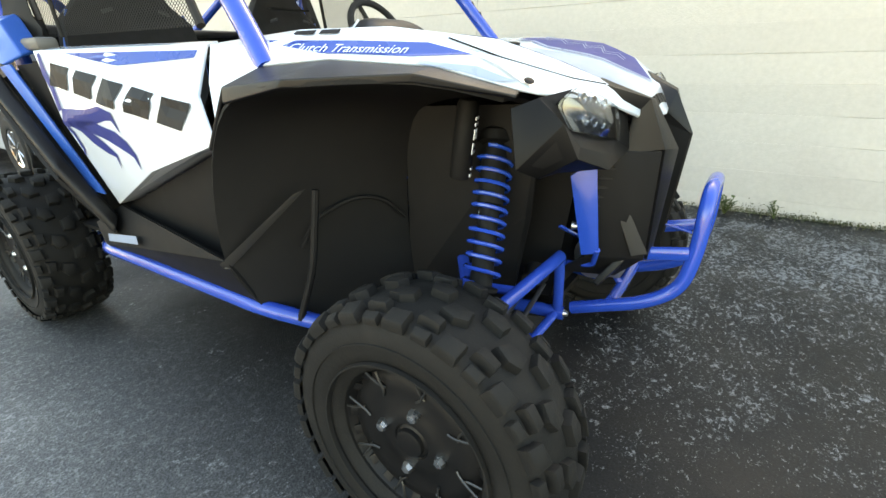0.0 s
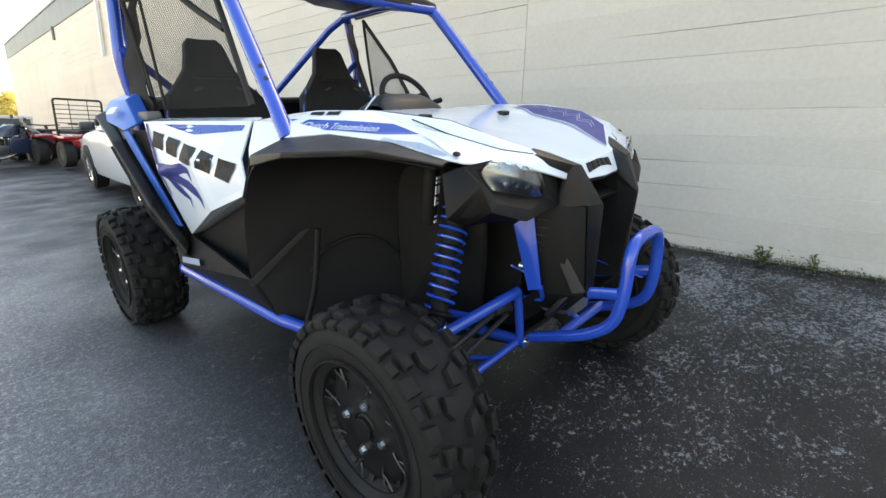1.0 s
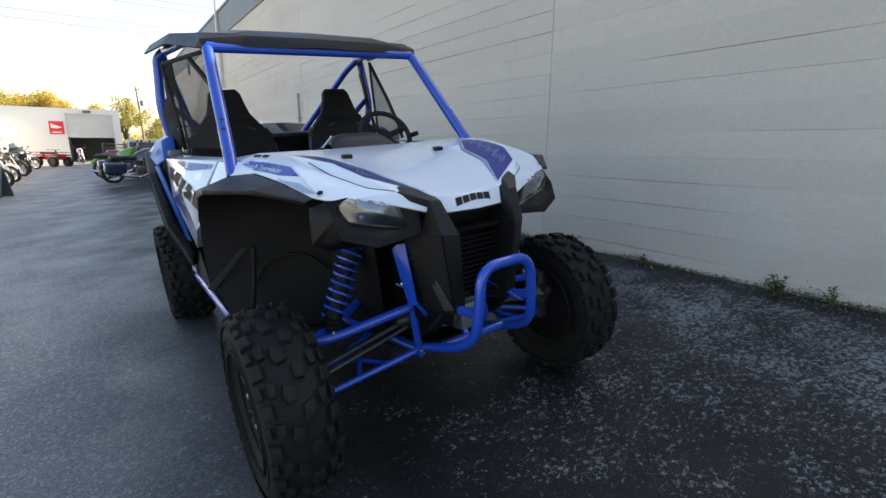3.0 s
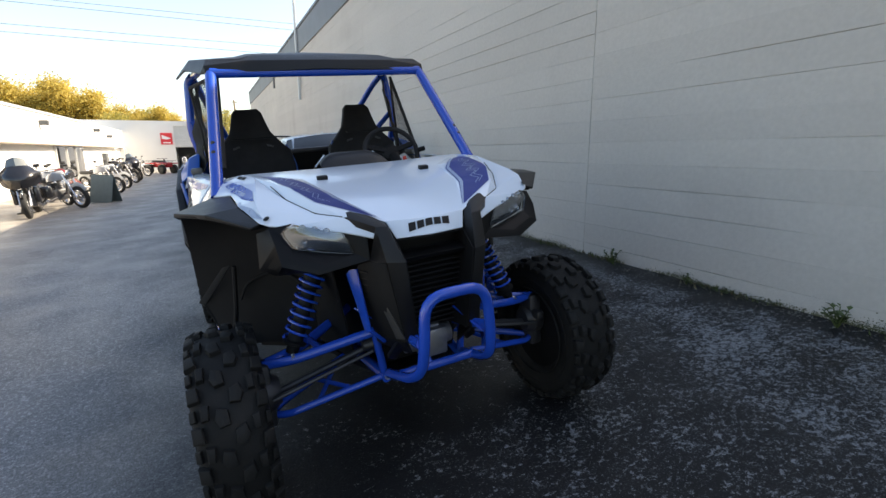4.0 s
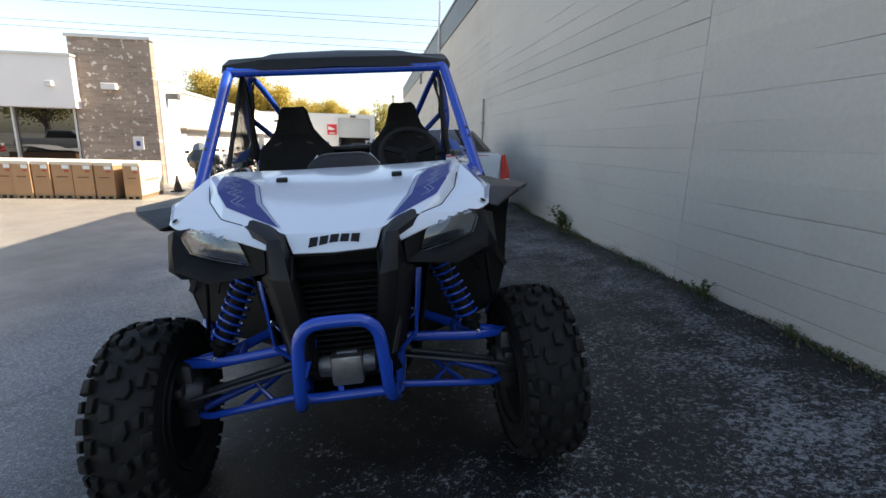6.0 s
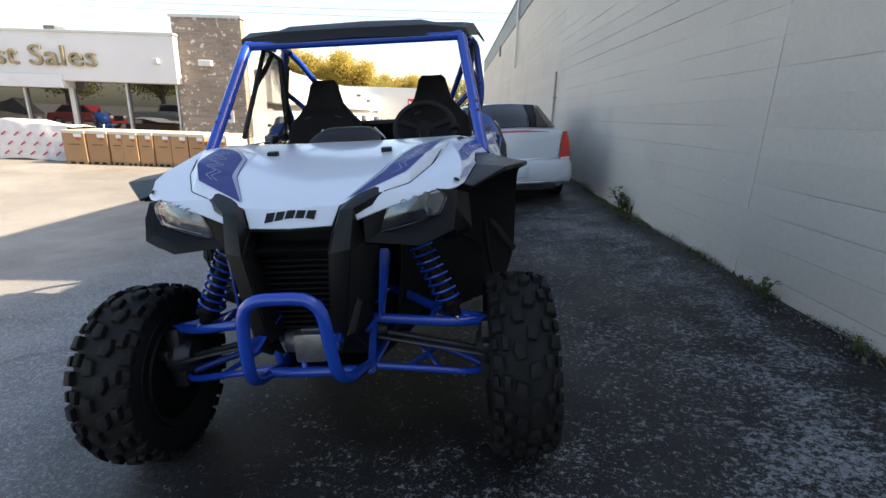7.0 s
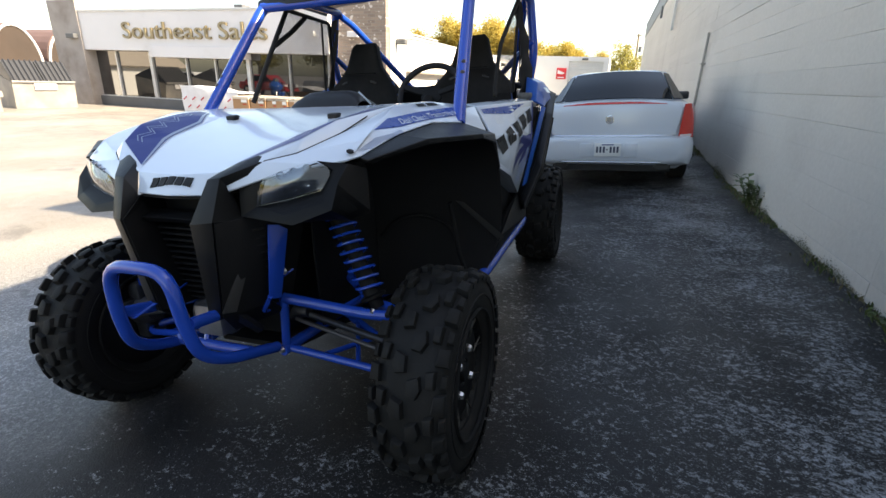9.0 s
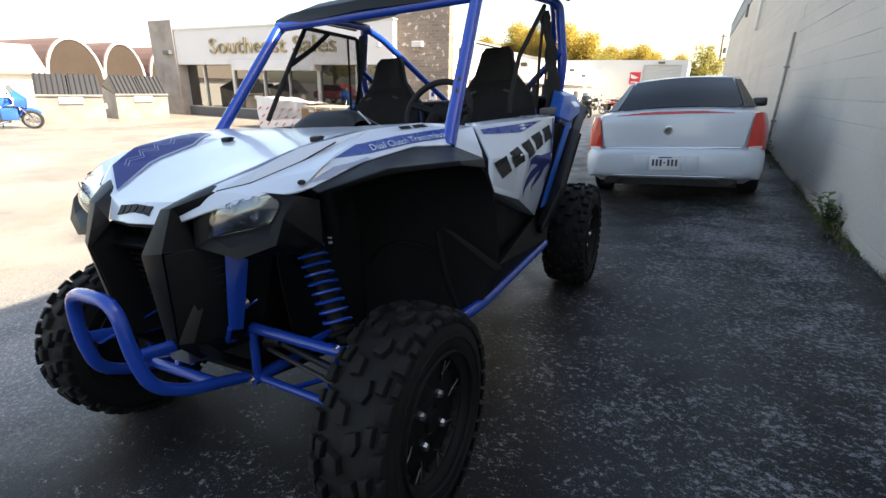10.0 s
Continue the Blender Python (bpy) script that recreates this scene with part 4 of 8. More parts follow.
def make_wheel(place, s, width, seed):
    """s: +1 when the outer face looks to +x."""
    off = width * 0.5 - 0.030
    m = lambda bm: bm if s > 0 else flip_x(bm)
    hub = m(lathe_bm([(off - 0.07, 0.055), (off - 0.02, 0.05), (off - 0.012, 0.036), (off - 0.002, 0.034), (off, 0.028), (off - 0.001, 0.0)], 24))
    wheel = part("wheel", hub, RIM_BLACK, buggy, "black alloy wheel with knobbly tyre", True, place)
    part("tyre", tyre_bm(width, 0.358, seed), RUBBER, wheel, "dusty black knobbly tyre", True)
    rim = lathe_bm([(-off, 0.199), (-off + 0.004, 0.206), (-off + 0.012, 0.195), (-off + 0.04, 0.165), (off - 0.07, 0.160), (off - 0.055, 0.172), (off - 0.02, 0.190), (off - 0.004, 0.196), (off + 0.006, 0.207), (off + 0.010, 0.205), (off + 0.004, 0.198), (off - 0.012, 0.186), (off - 0.045, 0.168), (off - 0.062, 0.150), (off - 0.05, 0.09), (off - 0.03, 0.055), (off - 0.03, 0.0)], 56)
    part("rim", m(rim), RIM_BLACK, wheel, "satin black rim", True)
    disc = lathe_bm([(off - 0.030, 0.182), (off - 0.024, 0.172), (off - 0.016, 0.160), (off - 0.014, 0.130), (off - 0.018, 0.085), (off - 0.012, 0.075), (off - 0.012, 0.046), (off - 0.020, 0.040)], 48)
    part("wheel_disc", m(disc), RIM_BLACK, wheel, "satin black wheel centre", True)
    ring = lathe_bm([(off + 0.0075, 0.2035), (off + 0.0105, 0.2055), (off + 0.0115, 0.2045), (off + 0.0085, 0.2015)], 56, 'x', (0, 0, 0), True)
    part("rim_lip", m(ring), RIM_EDGE, wheel, "thin bright rim lip", True)
    for k in range(8):
        a = 2 * math.pi * k / 8 + 0.2
        for d, wd in ((-0.15, 0.011), (0.15, 0.011)):
            b = bmesh.new()
            lo, hi = [], []
            for r, x, h in ((0.060, off - 0.034, 1.0), (0.110, off - 0.036, 1.0), (0.150, off - 0.044, 1.0), (0.184, off - 0.024, 1.1)):
                for q in (-wd * h, wd * h):
                    aa = a + d * (0.75 + 0.25 * r / 0.18)
                    c = Vector((0, math.cos(aa), math.sin(aa))) * r + Vector((0, -math.sin(aa), math.cos(aa))) * q
                    lo.append(b.verts.new((x - 0.022, c.y, c.z)))
                    hi.append(b.verts.new((x + 0.012, c.y * 0.995, c.z * 0.995)))
            for i in range(3):
                j = 2 * i
                b.faces.new((hi[j], hi[j + 1], hi[j + 3], hi[j + 2]))
                b.faces.new((lo[j], hi[j], hi[j + 2], lo[j + 2]))
                b.faces.new((hi[j + 1], lo[j + 1], lo[j + 3], hi[j + 3]))
            part("spoke", m(round_edges(b, 0.002, 30)), RIM_BLACK, wheel, "", True)
        # bright metal strokes beside each pocket, put in for its edge highlights
        for q, r0, r1, lean in ((0.30, 0.186, 0.150, 0.06), (0.44, 0.182, 0.132, -0.05)):
            c = a + q
            loop = [(off - 0.005, r0, c - lean * 0.3), (off - 0.006, (r0 + r1) / 2 + 0.006, c), (off - 0.010, r1, c + lean), (off - 0.012, r1 - 0.012, c + lean * 2.6)]
            e = tube_bm([(x, r * math.cos(t), r * math.sin(t)) for x, r, t in loop], 0.0030, 6, 0.008)
            part("spoke_edge", m(e), RIM_EDGE, wheel, "", True)
    for k in range(4):
        a = math.pi / 2 * k + 0.5
        nut = lathe_bm([(off - 0.03, 0.015), (off - 0.008, 0.015), (off + 0.002, 0.011), (off + 0.003, 0.0)], 6, 'x', (0, 0.080 * math.cos(a), 0.080 * math.sin(a)))
        part("lug_nut", m(nut), STEEL, wheel, "chrome lug nut")
    return wheel


for s in (1, -1):
    make_wheel(pose(s * 0.735, 0.0, 0.352, 20 * s, 0, 0), s, 0.225, 3 + s)
    make_wheel(pose(s * 0.745, 2.24, 0.352, 47 * s, 0, 0), s, 0.270, 11 + s)
    m = lambda p: (s * p[0], p[1], p[2])
    part("trailing_arm", tube_bm([m((0.45, 1.35, 0.46)), m((0.55, 1.8, 0.42)), m((0.60, 2.24, 0.36))], 0.03, 10, 0.1), BLUE, buggy, "", True)
    part("rear_shock", lathe_bm([(0, 0.02), (0.03, 0.045), (0.30, 0.045), (0.32, 0.025), (0.5, 0.02)], 14, 'z'), DARK_STEEL, buggy, "", True, pose(s * 0.50, 2.15, 0.45, -8, -s * 10, 0))
part("rear_axle", tube_bm([(-0.66, 2.24, 0.37), (0.66, 2.24, 0.37)], 0.03, 10, 0), DARK_STEEL, buggy, "", True)
part("belly_tray", prism([(-0.16, -0.06), (0.16, -0.06), (0.34, 0.42), (0.58, 0.62), (0.58, 1.75), (0.35, 2.35), (-0.35, 2.35), (-0.58, 1.75), (-0.58, 0.62), (-0.34, 0.42)], 0.365, 0.385), DARK_INNER, buggy, "flat black belly tray")
part("engine", box_bm(-0.32, 2.05, 0.45, 0.32, 2.5, 0.95, bevel=0.05), DARK_STEEL, buggy, "", True)


# ---- the buggy: seats, wheel, nets ----
NET_BLACK = mat("net_black", (0.012, 0.012, 0.012), 0.8)
for s in (1, -1):
    cx = s * 0.376
    seat = part("seat", box_bm(cx - 0.24, 1.22, 0.62, cx + 0.24, 1.72, 0.80, bevel=0.06, segments=3), SEAT_CLOTH, buggy, "black high-backed bucket seat", True)
    # backrest with shoulders that narrow to the head
    rows = []
    for z, w, y, d in ((0.70, 0.24, 1.60, 0.06), (0.95, 0.255, 1.63, 0.07), (1.20, 0.262, 1.66, 0.08), (1.30, 0.245, 1.675, 0.075), (1.36, 0.185, 1.69, 0.06), (1.43, 0.130, 1.70, 0.05), (1.50, 0.108, 1.715, 0.05), (1.555, 0.095, 1.73, 0.048), (1.583, 0.070, 1.74, 0.035)):
        ring = []
        for k in range(20):
            a = 2 * math.pi * k / 20
            c, si = math.cos(a), math.sin(a)
            sx = math.copysign(abs(c) ** 0.6, c) * w
            sy = math.copysign(abs(si) ** 0.6, si) * d
            if sy < 0:
                sy += 0.045 * (1 - (sx / w) ** 2)
            ring.append((cx + sx, y + sy, z))
        rows.append(ring)
    bm = bmesh.new()
    vs = [[bm.verts.new(p) for p in r] for r in rows]
    for a, b in zip(vs, vs[1:]):
        for k in range(20):
            bm.faces.new((a[k], a[(k + 1) % 20], b[(k + 1) % 20], b[k]))
    bm.faces.new(vs[0])
    bm.faces.new(vs[-1])
    part("backrest", bm, SEAT_CLOTH, seat, "black cloth backrest", True)
    for q in (-1, 1):
        part("seat_piping", tube_bm([(cx + q * 0.255, 1.62, 0.95), (cx + q * 0.262, 1.645, 1.20), (cx + q * 0.215, 1.66, 1.335)], 0.007 if q * s < 0 else 0.005, 6, 0.05), BLUE_PLASTIC, seat, "blue seat edge", True)
        slot = box_bm(-0.022, -0.004, -0.006, 0.022, 0.004, 0.006, bevel=0.003)
        part("harness_slot", slot, DARK_STEEL, seat, "", True, pose(cx + q * 0.105, 1.598, 1.335, 0, q * 18, 0))
    bol = box_bm(cx - 0.12, 1.585, 1.385, cx + 0.12, 1.62, 1.392)
    part("seat_seam", bol, DARK_INNER, seat)
    # shoulder belt, side net and its frame
    belt = facets({"a": (s * 0.655, 1.84, 1.70), "b": (s * 0.655, 1.88, 1.70), "c": (s * 0.665, 1.72, 1.30), "d": (s * 0.665, 1.68, 1.30)}, ["a b c d"], False, 0.003)
    part("seat_belt", belt, NET_BLACK, buggy, "black seat belt")
    gather = patch([[(s * 0.640, 1.84, 1.76), (s * 0.632, 1.79, 1.75), (s * 0.625, 1.76, 1.74)], [(s * 0.690, 1.84, 1.55), (s * 0.672, 1.79, 1.54), (s * 0.655, 1.77, 1.52)], [(s * 0.715, 1.85, 1.38), (s * 0.690, 1.78, 1.37), (s * 0.665, 1.74, 1.36)], [(s * 0.72, 1.84, 1.20), (s * 0.70, 1.74, 1.20), (s * 0.68, 1.66, 1.20)]], 6, 12)
    for v in gather.verts:
        v.co.x += 0.010 * math.sin(v.co.z * 34 + v.co.y * 20)
    part("net_gather", thicken(gather, 0.006), NET_BLACK, buggy, "gathered black net fabric beside the pillar", True)
    # the net is drawn in towards the front and out at the rear pillar
    def nx(y, z):
        front = 0.83 + 0.68 * (z - 1.25)
        return s * (0.595 - 0.11 * (z - 1.25) + (0.052 + 0.11 * (z - 1.25)) * (y - front) / (1.64 - front))
    edge = lambda pts, r: tube_bm([(nx(y, z), y, z) for y, z in pts], r, 8, 0.03)
    if s < 0:
        part("net_frame", edge([(1.78, 1.735), (1.15, 1.722)], 0.012), NET_BLACK, buggy, "black padded net edge", True)
        part("net_frame", edge([(1.15, 1.725), (1.03, 1.55), (0.83, 1.24)], 0.013), NET_BLACK, buggy, "", True)
        part("net_frame", edge([(1.40, 1.72), (1.22, 1.62), (1.03, 1.53)], 0.014), NET_BLACK, buggy, "", True)
        part("net_strap", edge([(1.66, 1.72), (1.61, 1.24)], 0.007), NET_BLACK, buggy, "", True)
        part("net_strap", edge([(1.80, 1.735), (1.76, 1.45), (1.72, 1.23)], 0.012), NET_BLACK, buggy, "", True)
    else:
        part("net_frame", edge([(1.70, 1.76), (1.66, 1.50), (1.62, 1.24)], 0.009), NET_BLACK, buggy, "black padded net edge", True)
        part("net_frame", edge([(1.70, 1.76), (1.40, 1.49), (1.26, 1.29), (1.24, 1.22)], 0.012), NET_BLACK, buggy, "", True)
    # the net itself: crossed thin cords inside the frame
    poly = [(1.78, 1.732), (1.15, 1.722), (1.03, 1.55), (0.835, 1.24), (1.72, 1.242), (1.76, 1.45)] if s < 0 else [(1.69, 1.75), (1.40, 1.485), (1.26, 1.285), (1.25, 1.236), (1.62, 1.236), (1.66, 1.50)]

    # cords run both ways across the slope
    turn = math.sqrt(0.5)
    slant = [((y + z) * turn, (z - y) * turn) for y, z in poly]

    def spans(fix, axis):
        hits = []
        for p, q in zip(slant, slant[1:] + slant[:1]):
            if (p[axis] - fix) * (q[axis] - fix) < 0:
                t = (fix - p[axis]) / (q[axis] - p[axis])
                hits.append(p[1 - axis] + (q[1 - axis] - p[1 - axis]) * t)
        hits.sort()
        return zip(hits[::2], hits[1::2])
    bm = bmesh.new()
    hw = 0.0008
    for axis in (0, 1):
        u, last = min(p[axis] for p in slant) + 0.004, max(p[axis] for p in slant)
        while u < last:
            for a, b in spans(u, axis):
                quad = []
                for uu, vv in ((u - hw, a), (u + hw, a), (u + hw, b), (u - hw, b)):
                    m, n = (uu, vv) if axis == 0 else (vv, uu)
                    yy, zz = (m - n) * turn, (m + n) * turn
                    quad.append(bm.verts.new((nx(yy, zz) + s * 0.001 * axis, yy, zz)))
                bm.faces.new(quad)
            u += 0.0100
    net = part("window_net", thicken(bm, 0.001), NET_BLACK, buggy, "black mesh side net")
    part("grab_latch", box_bm(s * 0.73 - 0.035, 1.50, 1.195, s * 0.73 + 0.03, 1.64, 1.235, bevel=0.012), mat("latch_grey", (0.12, 0.12, 0.115), 0.5, vary=0.1), buggy, "grey plastic door latch", True)
    for k in range(3):
        part("mark_bar", box_bm(-0.002, -0.012, -0.02, 0.002, 0.012, 0.02), WHITE, buggy, "small white bar mark", False, pose(s * 0.822, 1.76 + 0.045 * k, 1.243, 0, -s * 40, 0))

# steering wheel on the buggy's left-hand side
fr = pose(0.355, 0.99, 1.245, 62, 0, 0)
bm = bmesh.new()
n = 40
rings = []
for k in range(n):
    a = 2 * math.pi * k / n
    rings.append([bm.verts.new(((0.165 + 0.015 * math.cos(b)) * math.cos(a), (0.155 + 0.015 * math.cos(b)) * math.sin(a), 0.015 * math.sin(b))) for b in (2 * math.pi * j / 10 for j in range(10))])
for k in range(n):
    for j in range(10):
        bm.faces.new((rings[k][j], rings[(k + 1) % n][j], rings[(k + 1) % n][(j + 1) % 10], rings[k][(j + 1) % 10]))
sw = part("steering_wheel", bm, SEAT_CLOTH, buggy, "black steering wheel", True, fr)
hubm = lathe_bm([(-0.03, 0.05), (-0.01, 0.055), (0.0, 0.04), (0.004, 0.0)], 20, 'z')
part("wheel_hub", hubm, DARK_INNER, sw, "", True)
for a in (0.3, math.pi - 0.3, -math.pi / 2):
    part("wheel_spoke", tube_bm([(0.04 * math.cos(a), 0.04 * math.sin(a), -0.01), (0.16 * math.cos(a), 0.15 * math.sin(a), 0)], 0.011, 8, 0, 1.6), DARK_INNER, sw, "", True)
part("steering_column", tube_bm([(0.355, 0.96, 1.22), (0.355, 0.80, 1.12)], 0.03, 10, 0), DARK_INNER, buggy, "", True)
part("switch_lever", tube_bm([(0.50, 0.93, 1.24), (0.545, 0.92, 1.25)], 0.014, 8, 0), DARK_INNER, buggy, "", True)
part("grab_bar", tube_bm([(-0.50, 0.88, 1.12), (-0.50, 0.98, 1.16), (-0.26, 0.98, 1.16), (-0.26, 0.88, 1.12)], 0.014, 8, 0.03), DARK_INNER, buggy, "", True)


# ---- ground ----
def asphalt_material():
    """Dark asphalt with pale worn aggregate near the wall, stepping paler away from it."""
    m = bpy.data.materials.new("asphalt")
    m.use_nodes = True
    nt = m.node_tree
    b = nt.nodes["Principled BSDF"]
    b.inputs["Specular IOR Level"].default_value = 0.34
    pos = nt.nodes.new("ShaderNodeNewGeometry").outputs["Position"]

    def tex(scale, detail=4.0, rough=0.55, stretch=None, distort=0.0):
        n = nt.nodes.new("ShaderNodeTexNoise")
        n.inputs["Scale"].default_value, n.inputs["Detail"].default_value, n.inputs["Roughness"].default_value, n.inputs["Distortion"].default_value = scale, detail, rough, distort
        if stretch:
            mp = nt.nodes.new("ShaderNodeMapping")
            mp.inputs["Scale"].default_value = stretch
            mp.inputs["Rotation"].default_value = (0, 0, 0.5)
            nt.links.new(pos, mp.inputs["Vector"])
            nt.links.new(mp.outputs[0], n.inputs["Vector"])
        else:
            nt.links.new(pos, n.inputs["Vector"])
        return n.outputs["Fac"]

    def span(v, a, c, lo=0.0, hi=1.0):
        r = nt.nodes.new("ShaderNodeMapRange")
        r.interpolation_type = 'SMOOTHSTEP'
        r.inputs["From Min"].default_value, r.inputs["From Max"].default_value = a, c
        r.inputs["To Min"].default_value, r.inputs["To Max"].default_value = lo, hi
        nt.links.new(v, r.inputs["Value"])
        return r.outputs[0]

    def op(kind, a, c):
        n = nt.nodes.new("ShaderNodeMath")
        n.operation = kind
        for i, v in enumerate((a, c)):
            if isinstance(v, (int, float)):
                n.inputs[i].default_value = v
            else:
                nt.links.new(v, n.inputs[i])
        return n.outputs[0]

    def mix(f, a, c):
        n = nt.nodes.new("ShaderNodeMix")
        n.data_type = 'RGBA'
        nt.links.new(f, n.inputs["Factor"])
        for name, v in (("A", a), ("B", c)):
            if isinstance(v, tuple):
                n.inputs[name].default_value = (*v, 1)
            else:
                nt.links.new(v, n.inputs[name])
        return n.outputs["Result"]
    sep = nt.nodes.new("ShaderNodeSeparateXYZ")
    nt.links.new(pos, sep.inputs[0])
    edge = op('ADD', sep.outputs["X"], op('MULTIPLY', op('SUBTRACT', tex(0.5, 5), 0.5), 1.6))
    # x sets the colour: near-black by the wall, mid grey, then pale beige
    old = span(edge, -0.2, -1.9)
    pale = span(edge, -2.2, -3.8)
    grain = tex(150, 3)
    dark_col = mix(span(tex(0.9, 5), 0.35, 0.7), (0.0045, 0.0047, 0.0054), (0.010, 0.010, 0.011))
    bias = op('MULTIPLY', sep.outputs["X"], 0.035)
    by_wall = span(sep.outputs["X"], 2.62, 2.30, -0.10, 0.0)
    broad = op('ADD', op('MULTIPLY', op('SUBTRACT', tex(0.85, 5, 0.62), 0.5), 0.22), op('ADD', bias, by_wall))
    clumps = op('ADD', op('MULTIPLY', op('SUBTRACT', tex(3.6, 6, 0.72, (1.0, 1.4, 1.0), 0.4), 0.5), 0.30), broad)
    chips = span(op('ADD', tex(34, 6, 0.78, (1.0, 1.3, 1.0), 0.3), clumps), 0.602, 0.634)
    chips2 = span(op('ADD', tex(120, 3, 0.7), clumps), 0.635, 0.69, 0.0, 0.6)
    dark_col = mix(op('MAXIMUM', chips, chips2), dark_col, (0.215, 0.223, 0.235))
    mid_col = mix(span(tex(0.7, 6), 0.3, 0.7), (0.105, 0.109, 0.117), (0.165, 0.169, 0.176))
    mid_col = mix(span(tex(46, 4, 0.75), 0.50, 0.60, 0.0, 0.8), mid_col, (0.30, 0.305, 0.31))
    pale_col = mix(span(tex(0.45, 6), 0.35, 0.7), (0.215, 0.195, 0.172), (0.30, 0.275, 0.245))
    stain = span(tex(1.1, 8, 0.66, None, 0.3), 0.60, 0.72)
    col = mix(old, dark_col, mid_col)
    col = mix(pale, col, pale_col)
    col = mix(op('MULTIPLY', stain, 0.35), col, (0.020, 0.020, 0.021))
    vor = nt.nodes.new("ShaderNodeTexVoronoi")
    vor.feature = 'DISTANCE_TO_EDGE'
    vor.inputs["Scale"].default_value = 0.22
    warp = nt.nodes.new("ShaderNodeVectorMath")
    wn2 = nt.nodes.new("ShaderNodeTexNoise")
    wn2.inputs["Scale"].default_value = 1.2
    nt.links.new(pos, wn2.inputs["Vector"])
    nt.links.new(pos, warp.inputs[0])
    nt.links.new(wn2.outputs["Color"], warp.inputs[1])
    nt.links.new(warp.outputs[0], vor.inputs["Vector"])
    crack = op('MULTIPLY', op('MULTIPLY', span(vor.outputs["Distance"], 0.004, 0.001), old), span(tex(0.35, 3), 0.5, 0.62, 0.0, 0.3))
    col = mix(crack, col, (0.015, 0.015, 0.016))
    h = nt.nodes.new("ShaderNodeHueSaturation")
    nt.links.new(span(grain, 0.3, 0.7, 0.5, 1.5), h.inputs["Value"])
    nt.links.new(col, h.inputs["Color"])
    nt.links.new(h.outputs[0], b.inputs["Base Color"])
    nt.links.new(span(tex(1.6, 5), 0.3, 0.7, 0.40, 0.66), b.inputs["Roughness"])
    bp = nt.nodes.new("ShaderNodeBump")
    bp.inputs["Strength"].default_value, bp.inputs["Distance"].default_value = 0.55, 0.006
    nt.links.new(op('ADD', op('MULTIPLY', grain, 0.8), op('MULTIPLY', chips, 0.9)), bp.inputs["Height"])
    nt.links.new(bp.outputs[0], b.inputs["Normal"])
    return m


bm = bmesh.new()
xs = [-900, -300, -100, -40, -20, -10, -6, -5.5, -5, -4.5, -4, -3.5, -3, -2.6, -2, -1, 0, 1, 1.6, 1.9, 2.2, 2.5, 2.74]
ys = [-900, -60, -10, -4, 0, 3, 5, 6, 7, 8, 9, 10, 11, 14, 20, 40, 80, 300, 900]
g = [[bm.verts.new((x, y, ground_z(x, y))) for y in ys] for x in xs]
g.append([bm.verts.new((900, y, ground_z(2.74, y))) for y in ys])
for i in range(len(g) - 1):
    for j in range(len(ys) - 1):
        bm.faces.new((g[i][j], g[i + 1][j], g[i + 1][j + 1], g[i][j + 1]))
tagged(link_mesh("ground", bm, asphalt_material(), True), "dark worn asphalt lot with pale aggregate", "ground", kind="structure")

# ---- the long block wall ----
BLOCK_PAINT = mat("beige_block_paint", (0.52, 0.483, 0.436), 0.72, vary=0.05, scale=0.6, bump=0.25, bump_scale=70, object_space=False, dirt=(0.44, 0.40, 0.36), dirt_scale=0.9, dirt_low=0.55, dirt_high=0.85, fine=0.05, fine_scale=30, piece=0.025)
JOINT = mat("joint_mortar", (0.48, 0.45, 0.41), 0.9, vary=0.1, object_space=False)
ROOF_GREY = mat("roof_metal_grey", (0.13, 0.14, 0.155), 0.5, vary=0.08, scale=0.8, object_space=False)
wall = link_mesh("wall_east", box_bm(WALL_X + 0.006, 2.25, -0.5, WALL_X + 9, 38.5, 5.0), JOINT)
tagged(wall, "long beige painted concrete block wall", "wall", kind="structure")
low = link_mesh("wall_south", box_bm(WALL_X + 0.006, -14, -0.5, WALL_X + 9, 2.25, 4.38), JOINT)
# unseen block on the roof edge, added to lengthen the cast shadow here
part("parapet", box_bm(WALL_X - 0.02, 2.3, 5.60, WALL_X + 0.4, 9.1, 6.18), JOINT, wall)
tagged(low, "lower beige painted concrete block wall", "wall", kind="structure")
part("fascia", box_bm(WALL_X - 0.04, 2.25, 4.80, WALL_X + 9, 38.54, 5.62, bevel=0.02), ROOF_GREY, wall, "dark grey metal fascia band")
part("gutter_lip", box_bm(WALL_X - 0.07, 2.25, 5.58, WALL_X - 0.035, 38.54, 5.66), ROOF_GREY, wall)
part("downspout", tube(box_bm(WALL_X - 0.12, 16.95, 3.15, WALL_X - 0.045, 17.07, 6.5, bevel=0.01), [(WALL_X - 0.08, 17.0, 6.4), (WALL_X - 0.08, 17.0, 6.9)], 0.04, 8, 0), mat("downspout_white", (0.62, 0.63, 0.62), 0.45, vary=0.05), wall, "pale square downspout")
part("vent_pipe", tube_bm([(WALL_X - 0.05, 24.0, 4.35), (WALL_X - 0.05, 24.0, 4.85)], 0.05, 8, 0), ROOF_GREY, wall)
# weathered conduit on the wall
CONDUIT = mat("galvanised_conduit", (0.28, 0.27, 0.25), 0.5, metal=0.5, vary=0.25, scale=8, object_space=False)
pipe = tagged(link_mesh("conduit", tube_bm([(WALL_X - 0.045, 9.36, ground_z(2.64, 9.36)), (WALL_X - 0.045, 9.36, 2.36)], 0.024, 10, 0), CONDUIT, True), "grey galvanised conduit fixed upright on the wall", "pipe")
